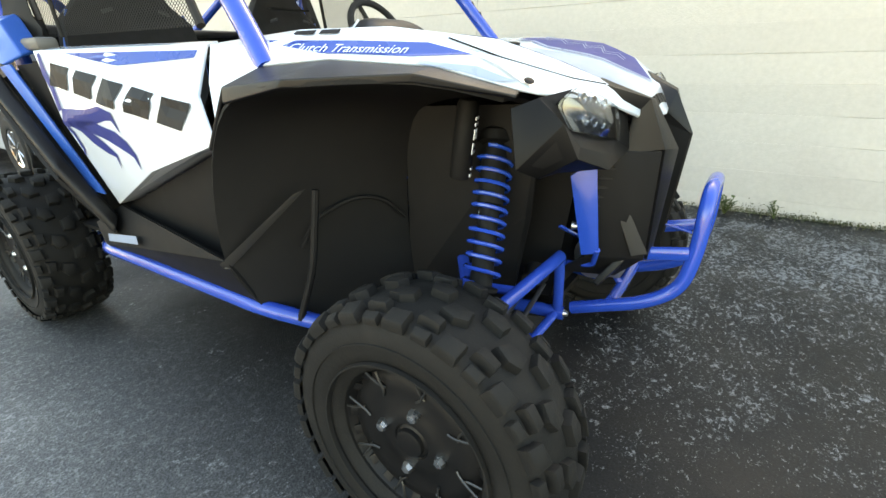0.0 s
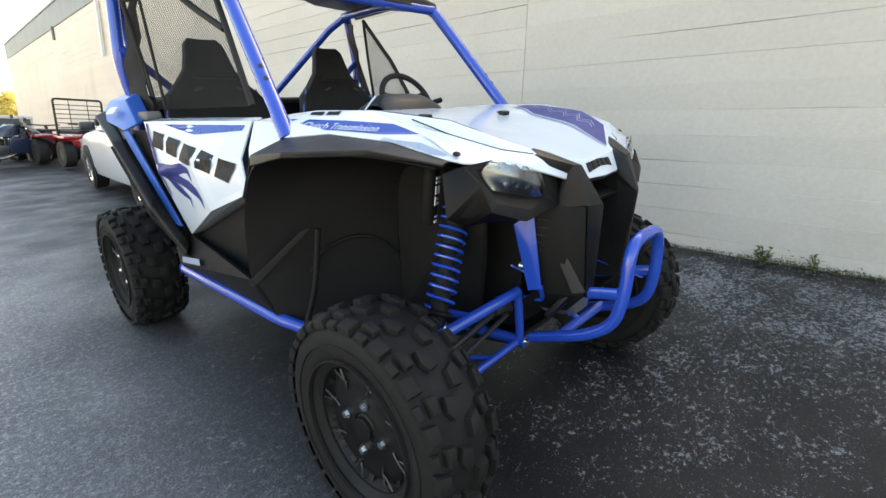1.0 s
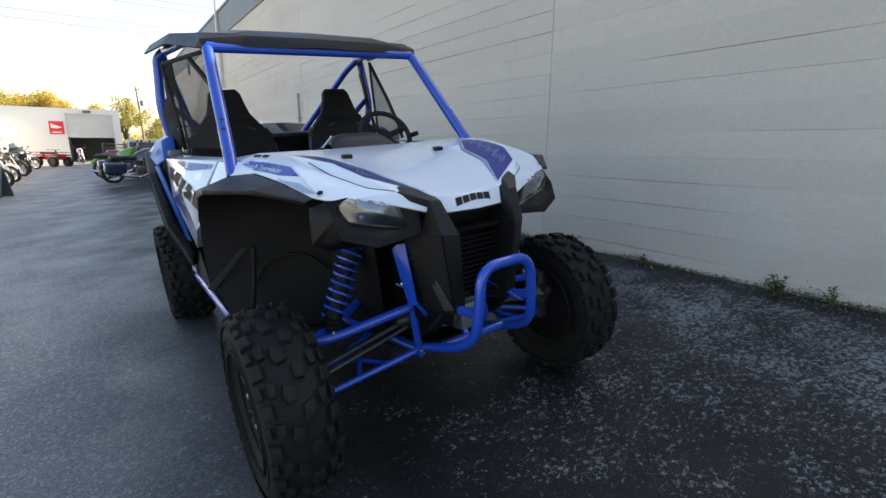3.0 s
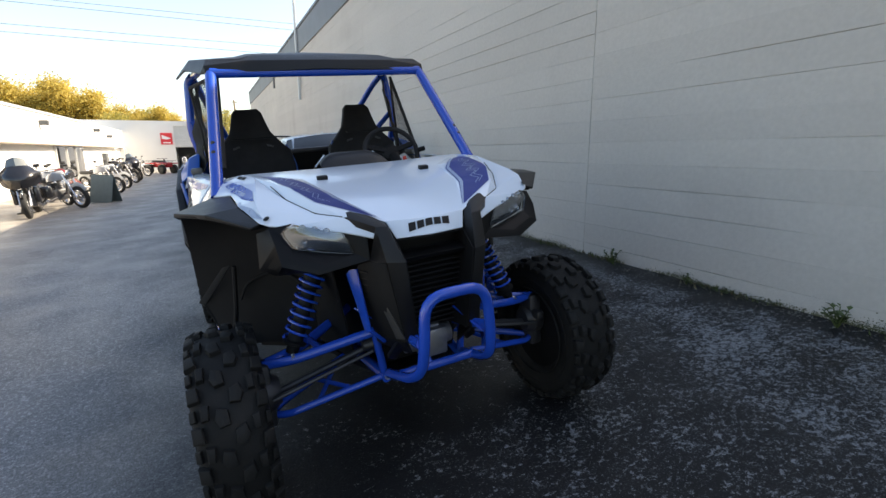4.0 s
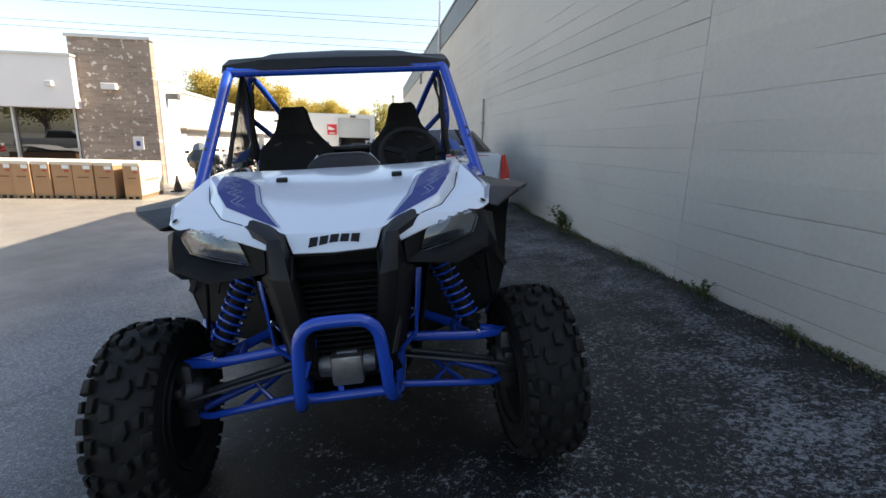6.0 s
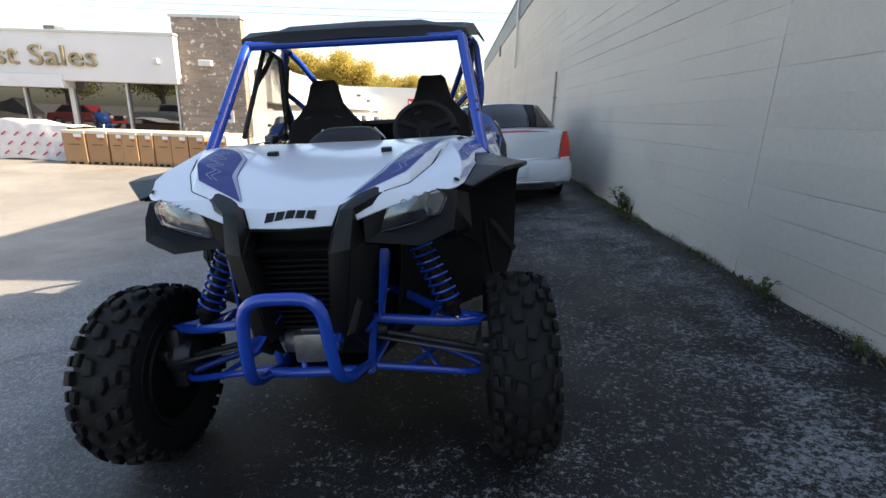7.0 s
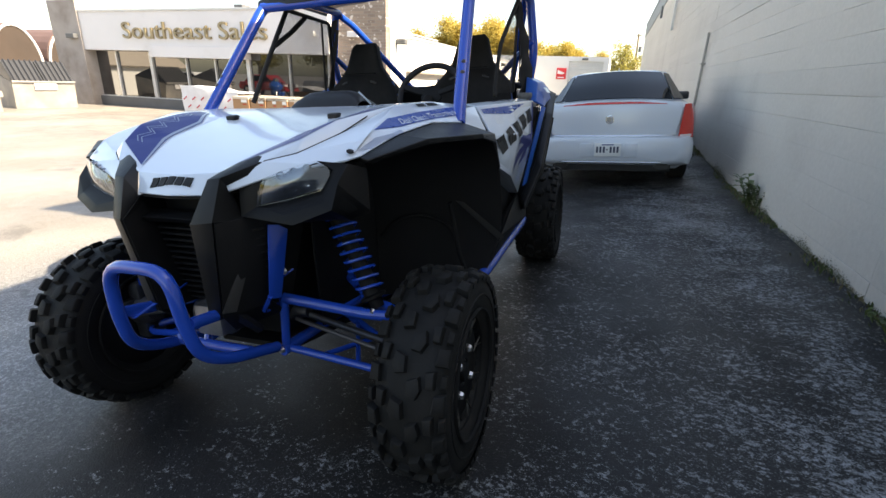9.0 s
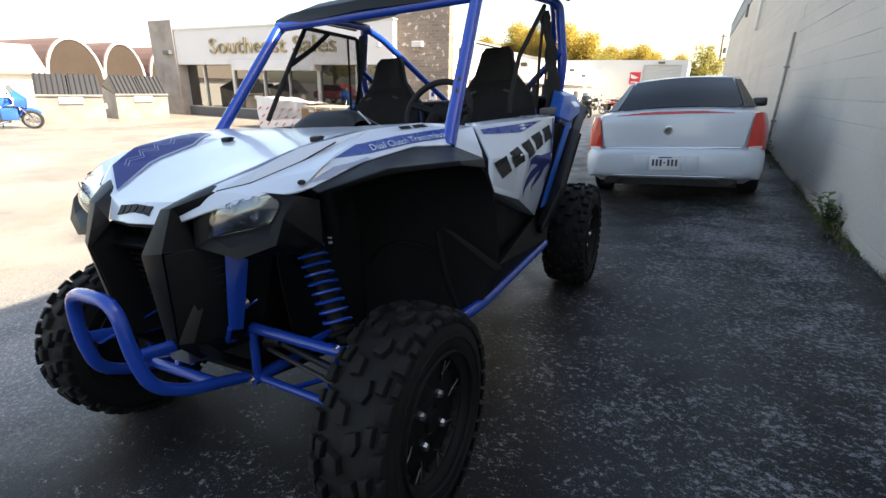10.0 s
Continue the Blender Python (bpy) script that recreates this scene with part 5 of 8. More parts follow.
for z in (0.9, 1.8):
    part("conduit_clip", box_bm(WALL_X - 0.085, 9.30, z, WALL_X, 9.42, z + 0.03, bevel=0.004), CONDUIT, pipe)

# ---- weeds and grass at the foot of the wall ----
def leaf_material(name, col, vary=0.35):
    m = mat(name, col, 0.6, vary=vary, scale=9, object_space=False)
    nt = m.node_tree
    b = nt.nodes["Principled BSDF"]
    b.inputs["Subsurface Weight"].default_value = 0.0
    return m


WEED_GREEN = leaf_material("weed_green", (0.060, 0.085, 0.022))
DRY_GRASS = leaf_material("dry_grass", (0.13, 0.11, 0.06))


def add_leaf(bm, base, way, up, length, width):
    way = Vector(way).normalized()
    side = way.cross(Vector(up)).normalized() * width * 0.5
    base = Vector(base)
    nrm = side.cross(way).normalized()
    mid = base + way * length * 0.5 + nrm * length * 0.12
    tip = base + way * length
    a, b, c, d, e = bm.verts.new(base), bm.verts.new(mid + side), bm.verts.new(tip), bm.verts.new(mid - side), bm.verts.new(mid - nrm * length * 0.05)
    bm.faces.new((a, b, e))
    bm.faces.new((b, c, e))
    bm.faces.new((c, d, e))
    bm.faces.new((d, a, e))


def make_weed(x, y, size, seed, stems=6):
    rng = random.Random(seed)
    z = ground_z(x, y)
    root = new("weed")
    root.location = (x, y, z)
    tagged(root, "green broad-leaved weed growing at the foot of the wall", "weed", "weeds along the wall")
    for k in range(stems):
        a = rng.uniform(0, 6.28)
        lean = rng.uniform(0.15, 0.6)
        L = size * rng.uniform(0.6, 1.1)
        top = Vector((math.cos(a) * lean * L - 0.03, math.sin(a) * lean * L, L * (1 - lean * 0.3)))
        stem = part("stem", tube_bm([(0, 0, -0.01), tuple(top * 0.5 + Vector((0, 0, L * 0.08))), tuple(top)], 0.003, 5, 0.02), WEED_GREEN, root)
        bm = bmesh.new()
        for j in range(9):
            t = 0.25 + 0.75 * j / 8
            p = top * t + Vector((0, 0, L * 0.08 * (1 - t)))
            b = rng.uniform(0, 6.28)
            add_leaf(bm, p, (math.cos(b), math.sin(b), rng.uniform(-0.2, 0.6)), (0, 0, 1), size * rng.uniform(0.16, 0.34), size * rng.uniform(0.10, 0.2))
        part("leaves", bm, WEED_GREEN, root)
    return root


make_weed(2.60, 4.25, 0.34, 5, 11)
make_weed(2.64, 4.10, 0.22, 8, 5)
make_weed(2.60, 1.38, 0.16, 2, 7)
make_weed(2.58, -0.43, 0.17, 4, 8)
make_weed(2.61, -0.75, 0.13, 14, 5)
make_weed(2.60, 8.9, 0.34, 6, 8)
make_weed(2.62, 9.8, 0.30, 7, 7)
make_weed(2.60, 0.60, 0.10, 24, 5)
bm = bmesh.new()
rng = random.Random(21)
bm2 = bmesh.new()
for k in range(5200):
    y = rng.uniform(-3.2, 14)
    if noise.noise((y * 1.4, 0.3, 0)) < rng.uniform(-0.25, 0.4):
        continue
    x = WALL_X - abs(rng.gauss(0, 0.045)) - 0.006
    z = ground_z(x, y)
    L = rng.uniform(0.012, 0.055)
    add_leaf(bm if rng.random() < 0.55 else bm2, (x, y, z - 0.003), (rng.uniform(-0.7, 0.3), rng.uniform(-0.6, 0.6), 1.0), (0, 1, 0.1), L, L * rng.uniform(0.12, 0.4))
tagged(link_mesh("grass", bm, WEED_GREEN), "thin strip of green grass along the wall", "grass", kind="stuff")
tagged(link_mesh("dry_grass", bm2, DRY_GRASS), "thin strip of dry grass along the wall", "grass", kind="stuff")
# moss creeping up the painted blocks from the crack
bm = bmesh.new()
for k in range(26000):
    y = rng.uniform(-3.2, 8)
    thick = noise.noise((y * 0.9, 4.1, 0)) + 0.5 * noise.noise((y * 3.7, 9.3, 0))
    if thick < rng.uniform(-0.35, 0.45):
        continue
    z = ground_z(WALL_X, y) + abs(rng.gauss(0, 1)) * (0.016 + 0.065 * max(0.0, thick)) - 0.004
    h = rng.uniform(0.003, 0.009)
    add_leaf(bm, (WALL_X - 0.0065, y, z), (rng.uniform(-0.35, -0.05), rng.uniform(-1, 1), rng.uniform(0.1, 1)), (-1, 0, 0.1), h * 1.6, h)
tagged(link_mesh("moss", bm, leaf_material("moss_green", (0.11, 0.115, 0.065))), "patchy dull green moss on the wall's foot", "moss", kind="stuff")
# loose grit in the crack along the wall
bm = bmesh.new()
for k in range(2200):
    y = rng.uniform(-3.5, 13)
    x = WALL_X - abs(rng.gauss(0, 0.10)) - 0.004
    z = ground_z(x, y)
    s = rng.uniform(0.004, 0.013)
    vs = [bm.verts.new((x + s * math.cos(a) * rng.uniform(0.6, 1), y + s * math.sin(a) * rng.uniform(0.6, 1.1), z)) for a in (0, 1.57, 3.14, 4.71)]
    top = bm.verts.new((x, y, z + s * rng.uniform(0.4, 0.8)))
    for i in range(4):
        bm.faces.new((vs[i], vs[(i + 1) % 4], top))
tagged(link_mesh("grit", bm, mat("grit", (0.12, 0.115, 0.10), 0.9, vary=0.4, scale=40, object_space=False)), "loose dark grit along the foot of the wall", "grit", kind="stuff")


# ---- silver sedan parked behind the buggy ----
SILVER = mat("silver_paint", (0.585, 0.635, 0.70), 0.30, metal=0.1, coat=0.7)
DARK_GLASS = mat("dark_glass", (0.006, 0.008, 0.010), 0.04, spec=0.3, vary=0.0)
CHROME = mat("chrome", (0.75, 0.75, 0.76), 0.12, metal=1.0)
RED_LENS = mat("red_lens", (0.60, 0.030, 0.018), 0.15, coat=0.8, vary=0.08, scale=20)
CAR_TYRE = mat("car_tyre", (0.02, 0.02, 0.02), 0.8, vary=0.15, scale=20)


def loft(sections, mirror=True):
    """Half sections of equal length along y, mirrored over x."""
    bm = bmesh.new()
    rings = []
    for y, prof in sections:
        half = [(x, y if len(p) == 0 else y + p[0], z) for x, z, *p in prof]
        full = half + [(-x, yy, z) for x, yy, z in reversed(half) if abs(x) > 1e-6]
        rings.append([bm.verts.new(v) for v in full])
    n = len(rings[0])
    for a, b in zip(rings, rings[1:]):
        for k in range(n):
            bm.faces.new((a[k], a[(k + 1) % n], b[(k + 1) % n], b[k]))
    bm.faces.new(rings[0][::-1])
    bm.faces.new(rings[-1])
    bmesh.ops.recalc_face_normals(bm, faces=bm.faces)
    return bm


sedan = new("sedan")
sedan.matrix_world = pose(1.215, 4.96, ground_z(1.215, 5.8) - 0.005, 0.4, LEAN, -1.3)
tagged(sedan, "silver four-door sedan parked beside the block wall", "car")


def car_section(y, w, b, h, crown=0.02, tuck=0.06):
    return (y, [(0, b), (w * 0.86, b), (w * 0.97, b + 0.07), (w, b + 0.20), (w * 1.0, 0.62), (w * 0.985, 0.80), (w * 0.955, h - 0.05), (w * 0.90, h - 0.008), (w * 0.6, h + crown * 0.6), (0, h + crown)])


body = loft([car_section(0.10, 0.86, 0.33, 1.02), car_section(0.16, 0.895, 0.27, 1.04), car_section(0.40, 0.925, 0.24, 1.055), car_section(0.85, 0.945, 0.22, 1.06), car_section(1.6, 0.95, 0.20, 1.03, 0.01), car_section(2.6, 0.95, 0.20, 1.0, 0.01), car_section(3.6, 0.95, 0.20, 0.985, 0.03), car_section(4.4, 0.93, 0.22, 0.92, 0.05), car_section(5.0, 0.86, 0.24, 0.82, 0.05), car_section(5.2, 0.74, 0.28, 0.70, 0.04)])
part("body", body, SILVER, sedan, "silver painted body", True)
CAB = {"a": (0.64, 0.74, 1.03), "b": (0.865, 0.92, 1.005), "c": (0.88, 1.9, 1.005), "d": (0.88, 3.3, 1.0), "e": (0.72, 3.75, 1.0), "A": (0.53, 1.55, 1.445), "B": (0.66, 1.62, 1.42), "C": (0.685, 2.1, 1.435), "D": (0.67, 2.75, 1.42), "E": (0.54, 2.85, 1.425), "F": (0, 1.50, 1.465), "G": (0, 2.15, 1.49), "H": (0, 2.85, 1.455), "f": (0, 0.74, 1.085), "g": (0, 3.85, 1.02), "G2": (0.5, 2.15, 1.475)}
cab = facets(CAB, ["f a A F", "a b B A", "b c C B", "c d D C", "d e E D", "e g H E", "F A G2 G", "A B C G2", "G G2 E H", "G2 C D E"], True, 0.0, 0.03, 3, 8)
part("cabin", cab, SILVER, sedan, "", True)


def inset_glass(name, quad, out, k=0.04, m=DARK_GLASS):
    vs = [Vector(q) for q in quad]
    c = sum(vs, Vector()) / len(vs)
    nrm = (vs[1] - vs[0]).cross(vs[2] - vs[0]).normalized()
    if nrm.dot(Vector(out)) < 0:
        nrm = -nrm
    bm = bmesh.new()
    bm.faces.new([bm.verts.new(v + (c - v) * k + nrm * 0.010) for v in vs])
    bmesh.ops.recalc_face_normals(bm, faces=bm.faces)
    if bm.faces[:][0].normal.dot(Vector(out)) < 0:
        bmesh.ops.reverse_faces(bm, faces=bm.faces)
    thicken(bm, 0.006)
    return part(name, bm, m, sedan)


part("rear_window", thicken(patch([[(-0.70, 0.80, 1.072), (-0.26, 0.73, 1.100), (0.26, 0.73, 1.100), (0.70, 0.80, 1.072)], [(-0.645, 1.13, 1.262), (-0.22, 1.07, 1.292), (0.22, 1.07, 1.292), (0.645, 1.13, 1.262)], [(-0.575, 1.47, 1.418), (-0.19, 1.42, 1.450), (0.19, 1.42, 1.450), (0.575, 1.47, 1.418)]], 12, 8), -0.006), DARK_GLASS, sedan, "dark tinted rear window", True)
for s in (1, -1):
    inset_glass("side_window", [(s * 0.86, 1.15, 1.06), (s * 0.88, 1.95, 1.05), (s * 0.685, 2.05, 1.41), (s * 0.66, 1.68, 1.40)], (s, 0, 0.3))
    inset_glass("side_window", [(s * 0.885, 2.05, 1.045), (s * 0.885, 3.2, 1.02), (s * 0.675, 2.72, 1.40), (s * 0.69, 2.15, 1.415)], (s, 0, 0.3))
    inset_glass("quarter_glass", [(s * 0.72, 0.86, 1.065), (s * 0.862, 1.02, 1.05), (s * 0.672, 1.62, 1.40), (s * 0.60, 1.53, 1.415)], (s * 0.6, -1, 0.4), 0.05)
    # tall tail lamps with a pale foot
    tl = thicken(patch([[(0.752, 0.042, 0.655), (0.84, 0.054, 0.655), (0.915, 0.105, 0.655), (0.945, 0.28, 0.66)], [(0.770, 0.040, 0.86), (0.84, 0.052, 0.86), (0.900, 0.100, 0.86), (0.942, 0.28, 0.87)], [(0.790, 0.060, 1.035), (0.82, 0.070, 1.040), (0.858, 0.110, 1.040), (0.905, 0.26, 1.02)]], 9, 8), 0.012)
    tail = part("tail_lamp", tl if s > 0 else flip_x(tl), RED_LENS, sedan, "tall red tail lamp", True)
    pl = facets({"a": (0.765, 0.030, 0.692), "b": (0.890, 0.072, 0.696), "c": (0.890, 0.072, 0.665), "d": (0.765, 0.028, 0.66)}, ["a b c d"], False, 0.004)
    part("reverse_lens", pl if s > 0 else flip_x(pl), mat("pale_lens", (0.7, 0.6, 0.58), 0.2, coat=0.5), tail)
    mir = box_bm(-0.10, -0.06, -0.06, 0.10, 0.05, 0.07, bevel=0.035, segments=3)
    part("door_mirror", mir, mat("mirror_dark", (0.03, 0.03, 0.032), 0.35, coat=0.3), sedan, "", True, Matrix.Translation((s * 1.03, 3.05, 1.06)))
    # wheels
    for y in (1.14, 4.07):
        wheel = part("wheel", lathe_bm([(-0.08, 0.20), (0.05, 0.21), (0.095, 0.20), (0.08, 0.17), (0.06, 0.08), (0.075, 0.0)], 28) if s > 0 else flip_x(lathe_bm([(-0.08, 0.20), (0.05, 0.21), (0.095, 0.20), (0.08, 0.17), (0.06, 0.08), (0.075, 0.0)], 28)), CHROME, sedan, "bright alloy wheel", True, Matrix.Translation((s * 0.866, y, 0.33)))
        part("tyre", lathe_bm([(-0.10, 0.21), (-0.115, 0.26), (-0.11, 0.31), (-0.08, 0.33), (0.08, 0.33), (0.11, 0.31), (0.115, 0.26), (0.10, 0.21)], 36, 'x', (0, 0, 0), True), CAR_TYRE, wheel, "", True)
        for k in range(7):
            a = k * 0.897
            part("spoke", tube_bm([(s * 0.078, 0.04 * math.cos(a), 0.04 * math.sin(a)), (s * 0.085, 0.185 * math.cos(a), 0.185 * math.sin(a))], 0.017, 6, 0), CHROME, wheel, "", True)
        # flat dark disc stands in for the shade inside the arch
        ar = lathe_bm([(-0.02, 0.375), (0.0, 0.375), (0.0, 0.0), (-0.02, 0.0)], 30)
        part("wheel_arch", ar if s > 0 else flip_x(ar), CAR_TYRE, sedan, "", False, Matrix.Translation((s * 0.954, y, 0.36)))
    part("exhaust_tip", tube_bm([(s * 0.60, -0.02, 0.315), (s * 0.60, 0.25, 0.315)], 0.040, 14, 0, 2.2), mat("sooty_steel", (0.05, 0.05, 0.05), 0.4, metal=0.7), sedan, "", True)
part("boot_lid", thicken(patch([[(-0.72, 0.055, 0.70), (-0.3, 0.020, 0.69), (0.3, 0.020, 0.69), (0.72, 0.055, 0.70)], [(-0.75, 0.060, 0.86), (-0.3, 0.025, 0.86), (0.3, 0.025, 0.86), (0.75, 0.060, 0.86)], [(-0.77, 0.085, 1.03), (-0.3, 0.048, 1.055), (0.3, 0.048, 1.055), (0.77, 0.085, 1.03)], [(-0.70, 0.20, 1.055), (-0.3, 0.12, 1.085), (0.3, 0.12, 1.085), (0.70, 0.20, 1.055)], [(-0.70, 0.80, 1.058), (-0.3, 0.72, 1.088), (0.3, 0.72, 1.088), (0.70, 0.80, 1.058)]], 14, 14), -0.008), SILVER, sedan, "silver boot lid", True)
part("brake_light", thicken(patch([[(-0.60, 0.062, 1.040), (-0.25, 0.036, 1.052), (0.25, 0.036, 1.052), (0.60, 0.062, 1.040)], [(-0.58, 0.072, 1.050), (-0.25, 0.046, 1.078), (0.25, 0.046, 1.078), (0.58, 0.072, 1.050)]], 10, 2), -0.006), RED_LENS, sedan, "long thin red brake light", True)
bump = loft([(-0.058, [(0, 0.400), (0.56, 0.400), (0.72, 0.41), (0.76, 0.46), (0.76, 0.58), (0.72, 0.635), (0, 0.655)]), (-0.045, [(0, 0.365), (0.62, 0.365), (0.80, 0.38), (0.83, 0.45), (0.825, 0.59), (0.78, 0.655), (0, 0.672)]), (0.0, [(0, 0.335), (0.68, 0.335), (0.865, 0.355), (0.893, 0.44), (0.89, 0.60), (0.84, 0.668), (0, 0.68)]), (0.08, [(0, 0.31), (0.70, 0.31), (0.905, 0.335), (0.930, 0.43), (0.928, 0.60), (0.88, 0.672), (0, 0.68)]), (0.35, [(0, 0.29), (0.72, 0.29), (0.925, 0.315), (0.950, 0.42), (0.948, 0.60), (0.92, 0.67), (0, 0.68)])])
part("rear_bumper", bump, SILVER, sedan, "silver rear bumper", True)
part("bumper_trim", tube_bm([(-0.86, 0.02, 0.352), (-0.60, -0.045, 0.368), (0.60, -0.045, 0.368), (0.86, 0.02, 0.352)], 0.006, 8, 0.1), CHROME, sedan, "thin bright trim line", True)
part("boot_trim", tube_bm([(-0.70, 0.042, 0.683), (-0.3, 0.006, 0.683), (0.3, 0.006, 0.683), (0.70, 0.042, 0.683)], 0.010, 8, 0.1), CHROME, sedan, "bright trim under the boot lid", True)
PLATE_WHITE = mat("plate_white", (0.72, 0.74, 0.74), 0.4, vary=0.04, scale=30)
for x0, x1 in ((-0.36, -0.21), (0.16, 0.31)):
    part("bumper_pad", box_bm(x0, -0.068, 0.43, x1, -0.05, 0.60, bevel=0.008), SILVER, sedan, "", True)
plate = part("number_plate", box_bm(-0.185, -0.074, 0.44, 0.125, -0.062, 0.60, bevel=0.004), PLATE_WHITE, sedan, "white number plate with dark bars", True)
for k in range(7):
    if k != 3:
        part("plate_bar", box_bm(-0.165 + k * 0.040, -0.0765, 0.485, -0.165 + k * 0.040 + 0.024, -0.0735, 0.560), mat("plate_ink", (0.05, 0.06, 0.10), 0.5), plate)
    else:
        part("plate_bar", box_bm(-0.165 + k * 0.040, -0.0765, 0.515, -0.165 + k * 0.040 + 0.018, -0.0735, 0.530), MARK_BLACK, plate)
part("plate_bar", box_bm(-0.10, -0.0765, 0.575, 0.04, -0.0735, 0.588), DECAL_BLUE, plate)
part("badge", lathe_bm([(0.0, 0.050), (-0.008, 0.050), (-0.010, 0.042), (-0.006, 0.038), (-0.006, 0.0)], 28, 'y', (-0.03, 0.016, 0.875)), CHROME, sedan, "round bright badge", True)
part("roof_aerial", facets({"a": (0.012, 2.0, 1.47), "b": (-0.012, 2.0, 1.47), "c": (0, 1.98, 1.53), "d": (0, 2.16, 1.47)}, ["a c d", "b d c", "a b c"], False), SILVER, sedan)
# dark strip fills the gap under the bumper
part("bumper_valance", box_bm(-0.70, 0.03, 0.245, 0.70, 0.09, 0.33, bevel=0.01), CAR_TYRE, sedan, "dark strip under the rear bumper")


# ---- showroom across the lot ----
LOT_Z = -0.30
FY = 15.4
SIGN_WHITE = mat("sign_panel_white", (0.66, 0.65, 0.66), 0.55, vary=0.03, scale=0.7, object_space=False, dirt=(0.5, 0.48, 0.46), dirt_scale=0.8, dirt_low=0.6, dirt_high=0.9)
WHITE_WALL = mat("white_wall_paint", (0.78, 0.77, 0.74), 0.7, vary=0.03, scale=0.5, object_space=False)
FRAME_GREY = mat("window_frame_grey", (0.55, 0.55, 0.55), 0.4, metal=0.4, vary=0.05)
SILL_DARK = mat("sill_grey", (0.10, 0.105, 0.11), 0.6, vary=0.12, scale=1.5, object_space=False)
SHOP_GLASS = mat("shop_glass", (0.010, 0.011, 0.012), 0.015, spec=1.0, coat=1.0)
SHOP_GLASS.node_tree.nodes["Principled BSDF"].inputs["Coat Roughness"].default_value = 0.01
GREY_PIER = mat("grey_pier", (0.33, 0.30, 0.28), 0.8, vary=0.1, scale=1.2, object_space=False, dirt=(0.20, 0.17, 0.15), dirt_scale=1.1)


def brick_material():
    m = bpy.data.materials.new("worn_brick")
    m.use_nodes = True
    nt = m.node_tree
    b = nt.nodes["Principled BSDF"]
    b.inputs["Roughness"].default_value = 0.9
    geo = nt.nodes.new("ShaderNodeNewGeometry")
    sep, com = nt.nodes.new("ShaderNodeSeparateXYZ"), nt.nodes.new("ShaderNodeCombineXYZ")
    nt.links.new(geo.outputs["Position"], sep.inputs[0])
    nt.links.new(sep.outputs["X"], com.inputs[0])
    nt.links.new(sep.outputs["Z"], com.inputs[1])
    br = nt.nodes.new("ShaderNodeTexBrick")
    br.inputs["Scale"].default_value = 1.0
    br.inputs["Brick Width"].default_value, br.inputs["Row Height"].default_value, br.inputs["Mortar Size"].default_value = 0.30, 0.10, 0.010
    br.inputs["Color1"].default_value, br.inputs["Color2"].default_value, br.inputs["Mortar"].default_value = (0.36, 0.275, 0.215, 1), (0.25, 0.195, 0.16, 1), (0.32, 0.28, 0.245, 1)
    nt.links.new(com.outputs[0], br.inputs["Vector"])
    n = nt.nodes.new("ShaderNodeTexNoise")
    n.inputs["Scale"].default_value, n.inputs["Detail"].default_value = 5.5, 6
    nt.links.new(com.outputs[0], n.inputs["Vector"])
    r = nt.nodes.new("ShaderNodeMapRange")
    r.inputs["From Min"].default_value, r.inputs["From Max"].default_value = 0.60, 0.635
    nt.links.new(n.outputs["Fac"], r.inputs["Value"])
    mx = nt.nodes.new("ShaderNodeMix")
    mx.data_type = 'RGBA'
    nt.links.new(r.outputs[0], mx.inputs["Factor"])
    nt.links.new(br.outputs["Color"], mx.inputs["A"])
    mx.inputs["B"].default_value = (0.66, 0.60, 0.54, 1)
    n2 = nt.nodes.new("ShaderNodeTexNoise")
    n2.inputs["Scale"].default_value = 0.7
    nt.links.new(com.outputs[0], n2.inputs["Vector"])
    hs = nt.nodes.new("ShaderNodeHueSaturation")
    r2 = nt.nodes.new("ShaderNodeMapRange")
    r2.inputs["To Min"].default_value, r2.inputs["To Max"].default_value = 0.55, 1.45
    nt.links.new(n2.outputs["Fac"], r2.inputs["Value"])
    nt.links.new(r2.outputs[0], hs.inputs["Value"])
    nt.links.new(mx.outputs["Result"], hs.inputs["Color"])
    nt.links.new(hs.outputs[0], b.inputs["Base Color"])
    bp = nt.nodes.new("ShaderNodeBump")
    bp.inputs["Distance"].default_value = 0.02
    nt.links.new(br.outputs["Fac"], bp.inputs["Height"])
    bp.invert = True
    nt.links.new(bp.outputs[0], b.inputs["Normal"])
    return m


shop = new("showroom")
shop.location = (-16, FY, LOT_Z)
tagged(shop, "low white showroom with long dark windows and a sign band", "building")
OFF = Matrix.Translation((16, -FY, -LOT_Z))


def shop_part(name, bm, m, label="", parent=None, smooth=False):
    bmesh.ops.transform(bm, matrix=OFF, verts=bm.verts)
    return part(name, bm, m, parent or shop, label, smooth)


shop_part("back_wall", box_bm(-23.4, FY + 0.35, LOT_Z, -9.3, FY + 12, 3.55), SILL_DARK)
shop_part("flat_roof", box_bm(-23.4, FY + 0.3, 3.4, -9.3, FY + 12, 3.6), SIGN_WHITE)
shop_part("sill_wall", box_bm(-22.6, FY - 0.05, LOT_Z - 0.05, -9.35, FY + 0.4, 0.12, bevel=0.01), SILL_DARK, "dark grey wall under the windows")
shop_part("fascia", box_bm(-21.90, FY - 0.35, 2.10, -9.12, FY + 0.34, 3.66, bevel=0.015), SIGN_WHITE, "white sign band")
shop_part("fascia_drop", box_bm(-17.95, FY - 0.42, 1.86, -13.10, FY + 0.30, 2.30, bevel=0.012), SIGN_WHITE)
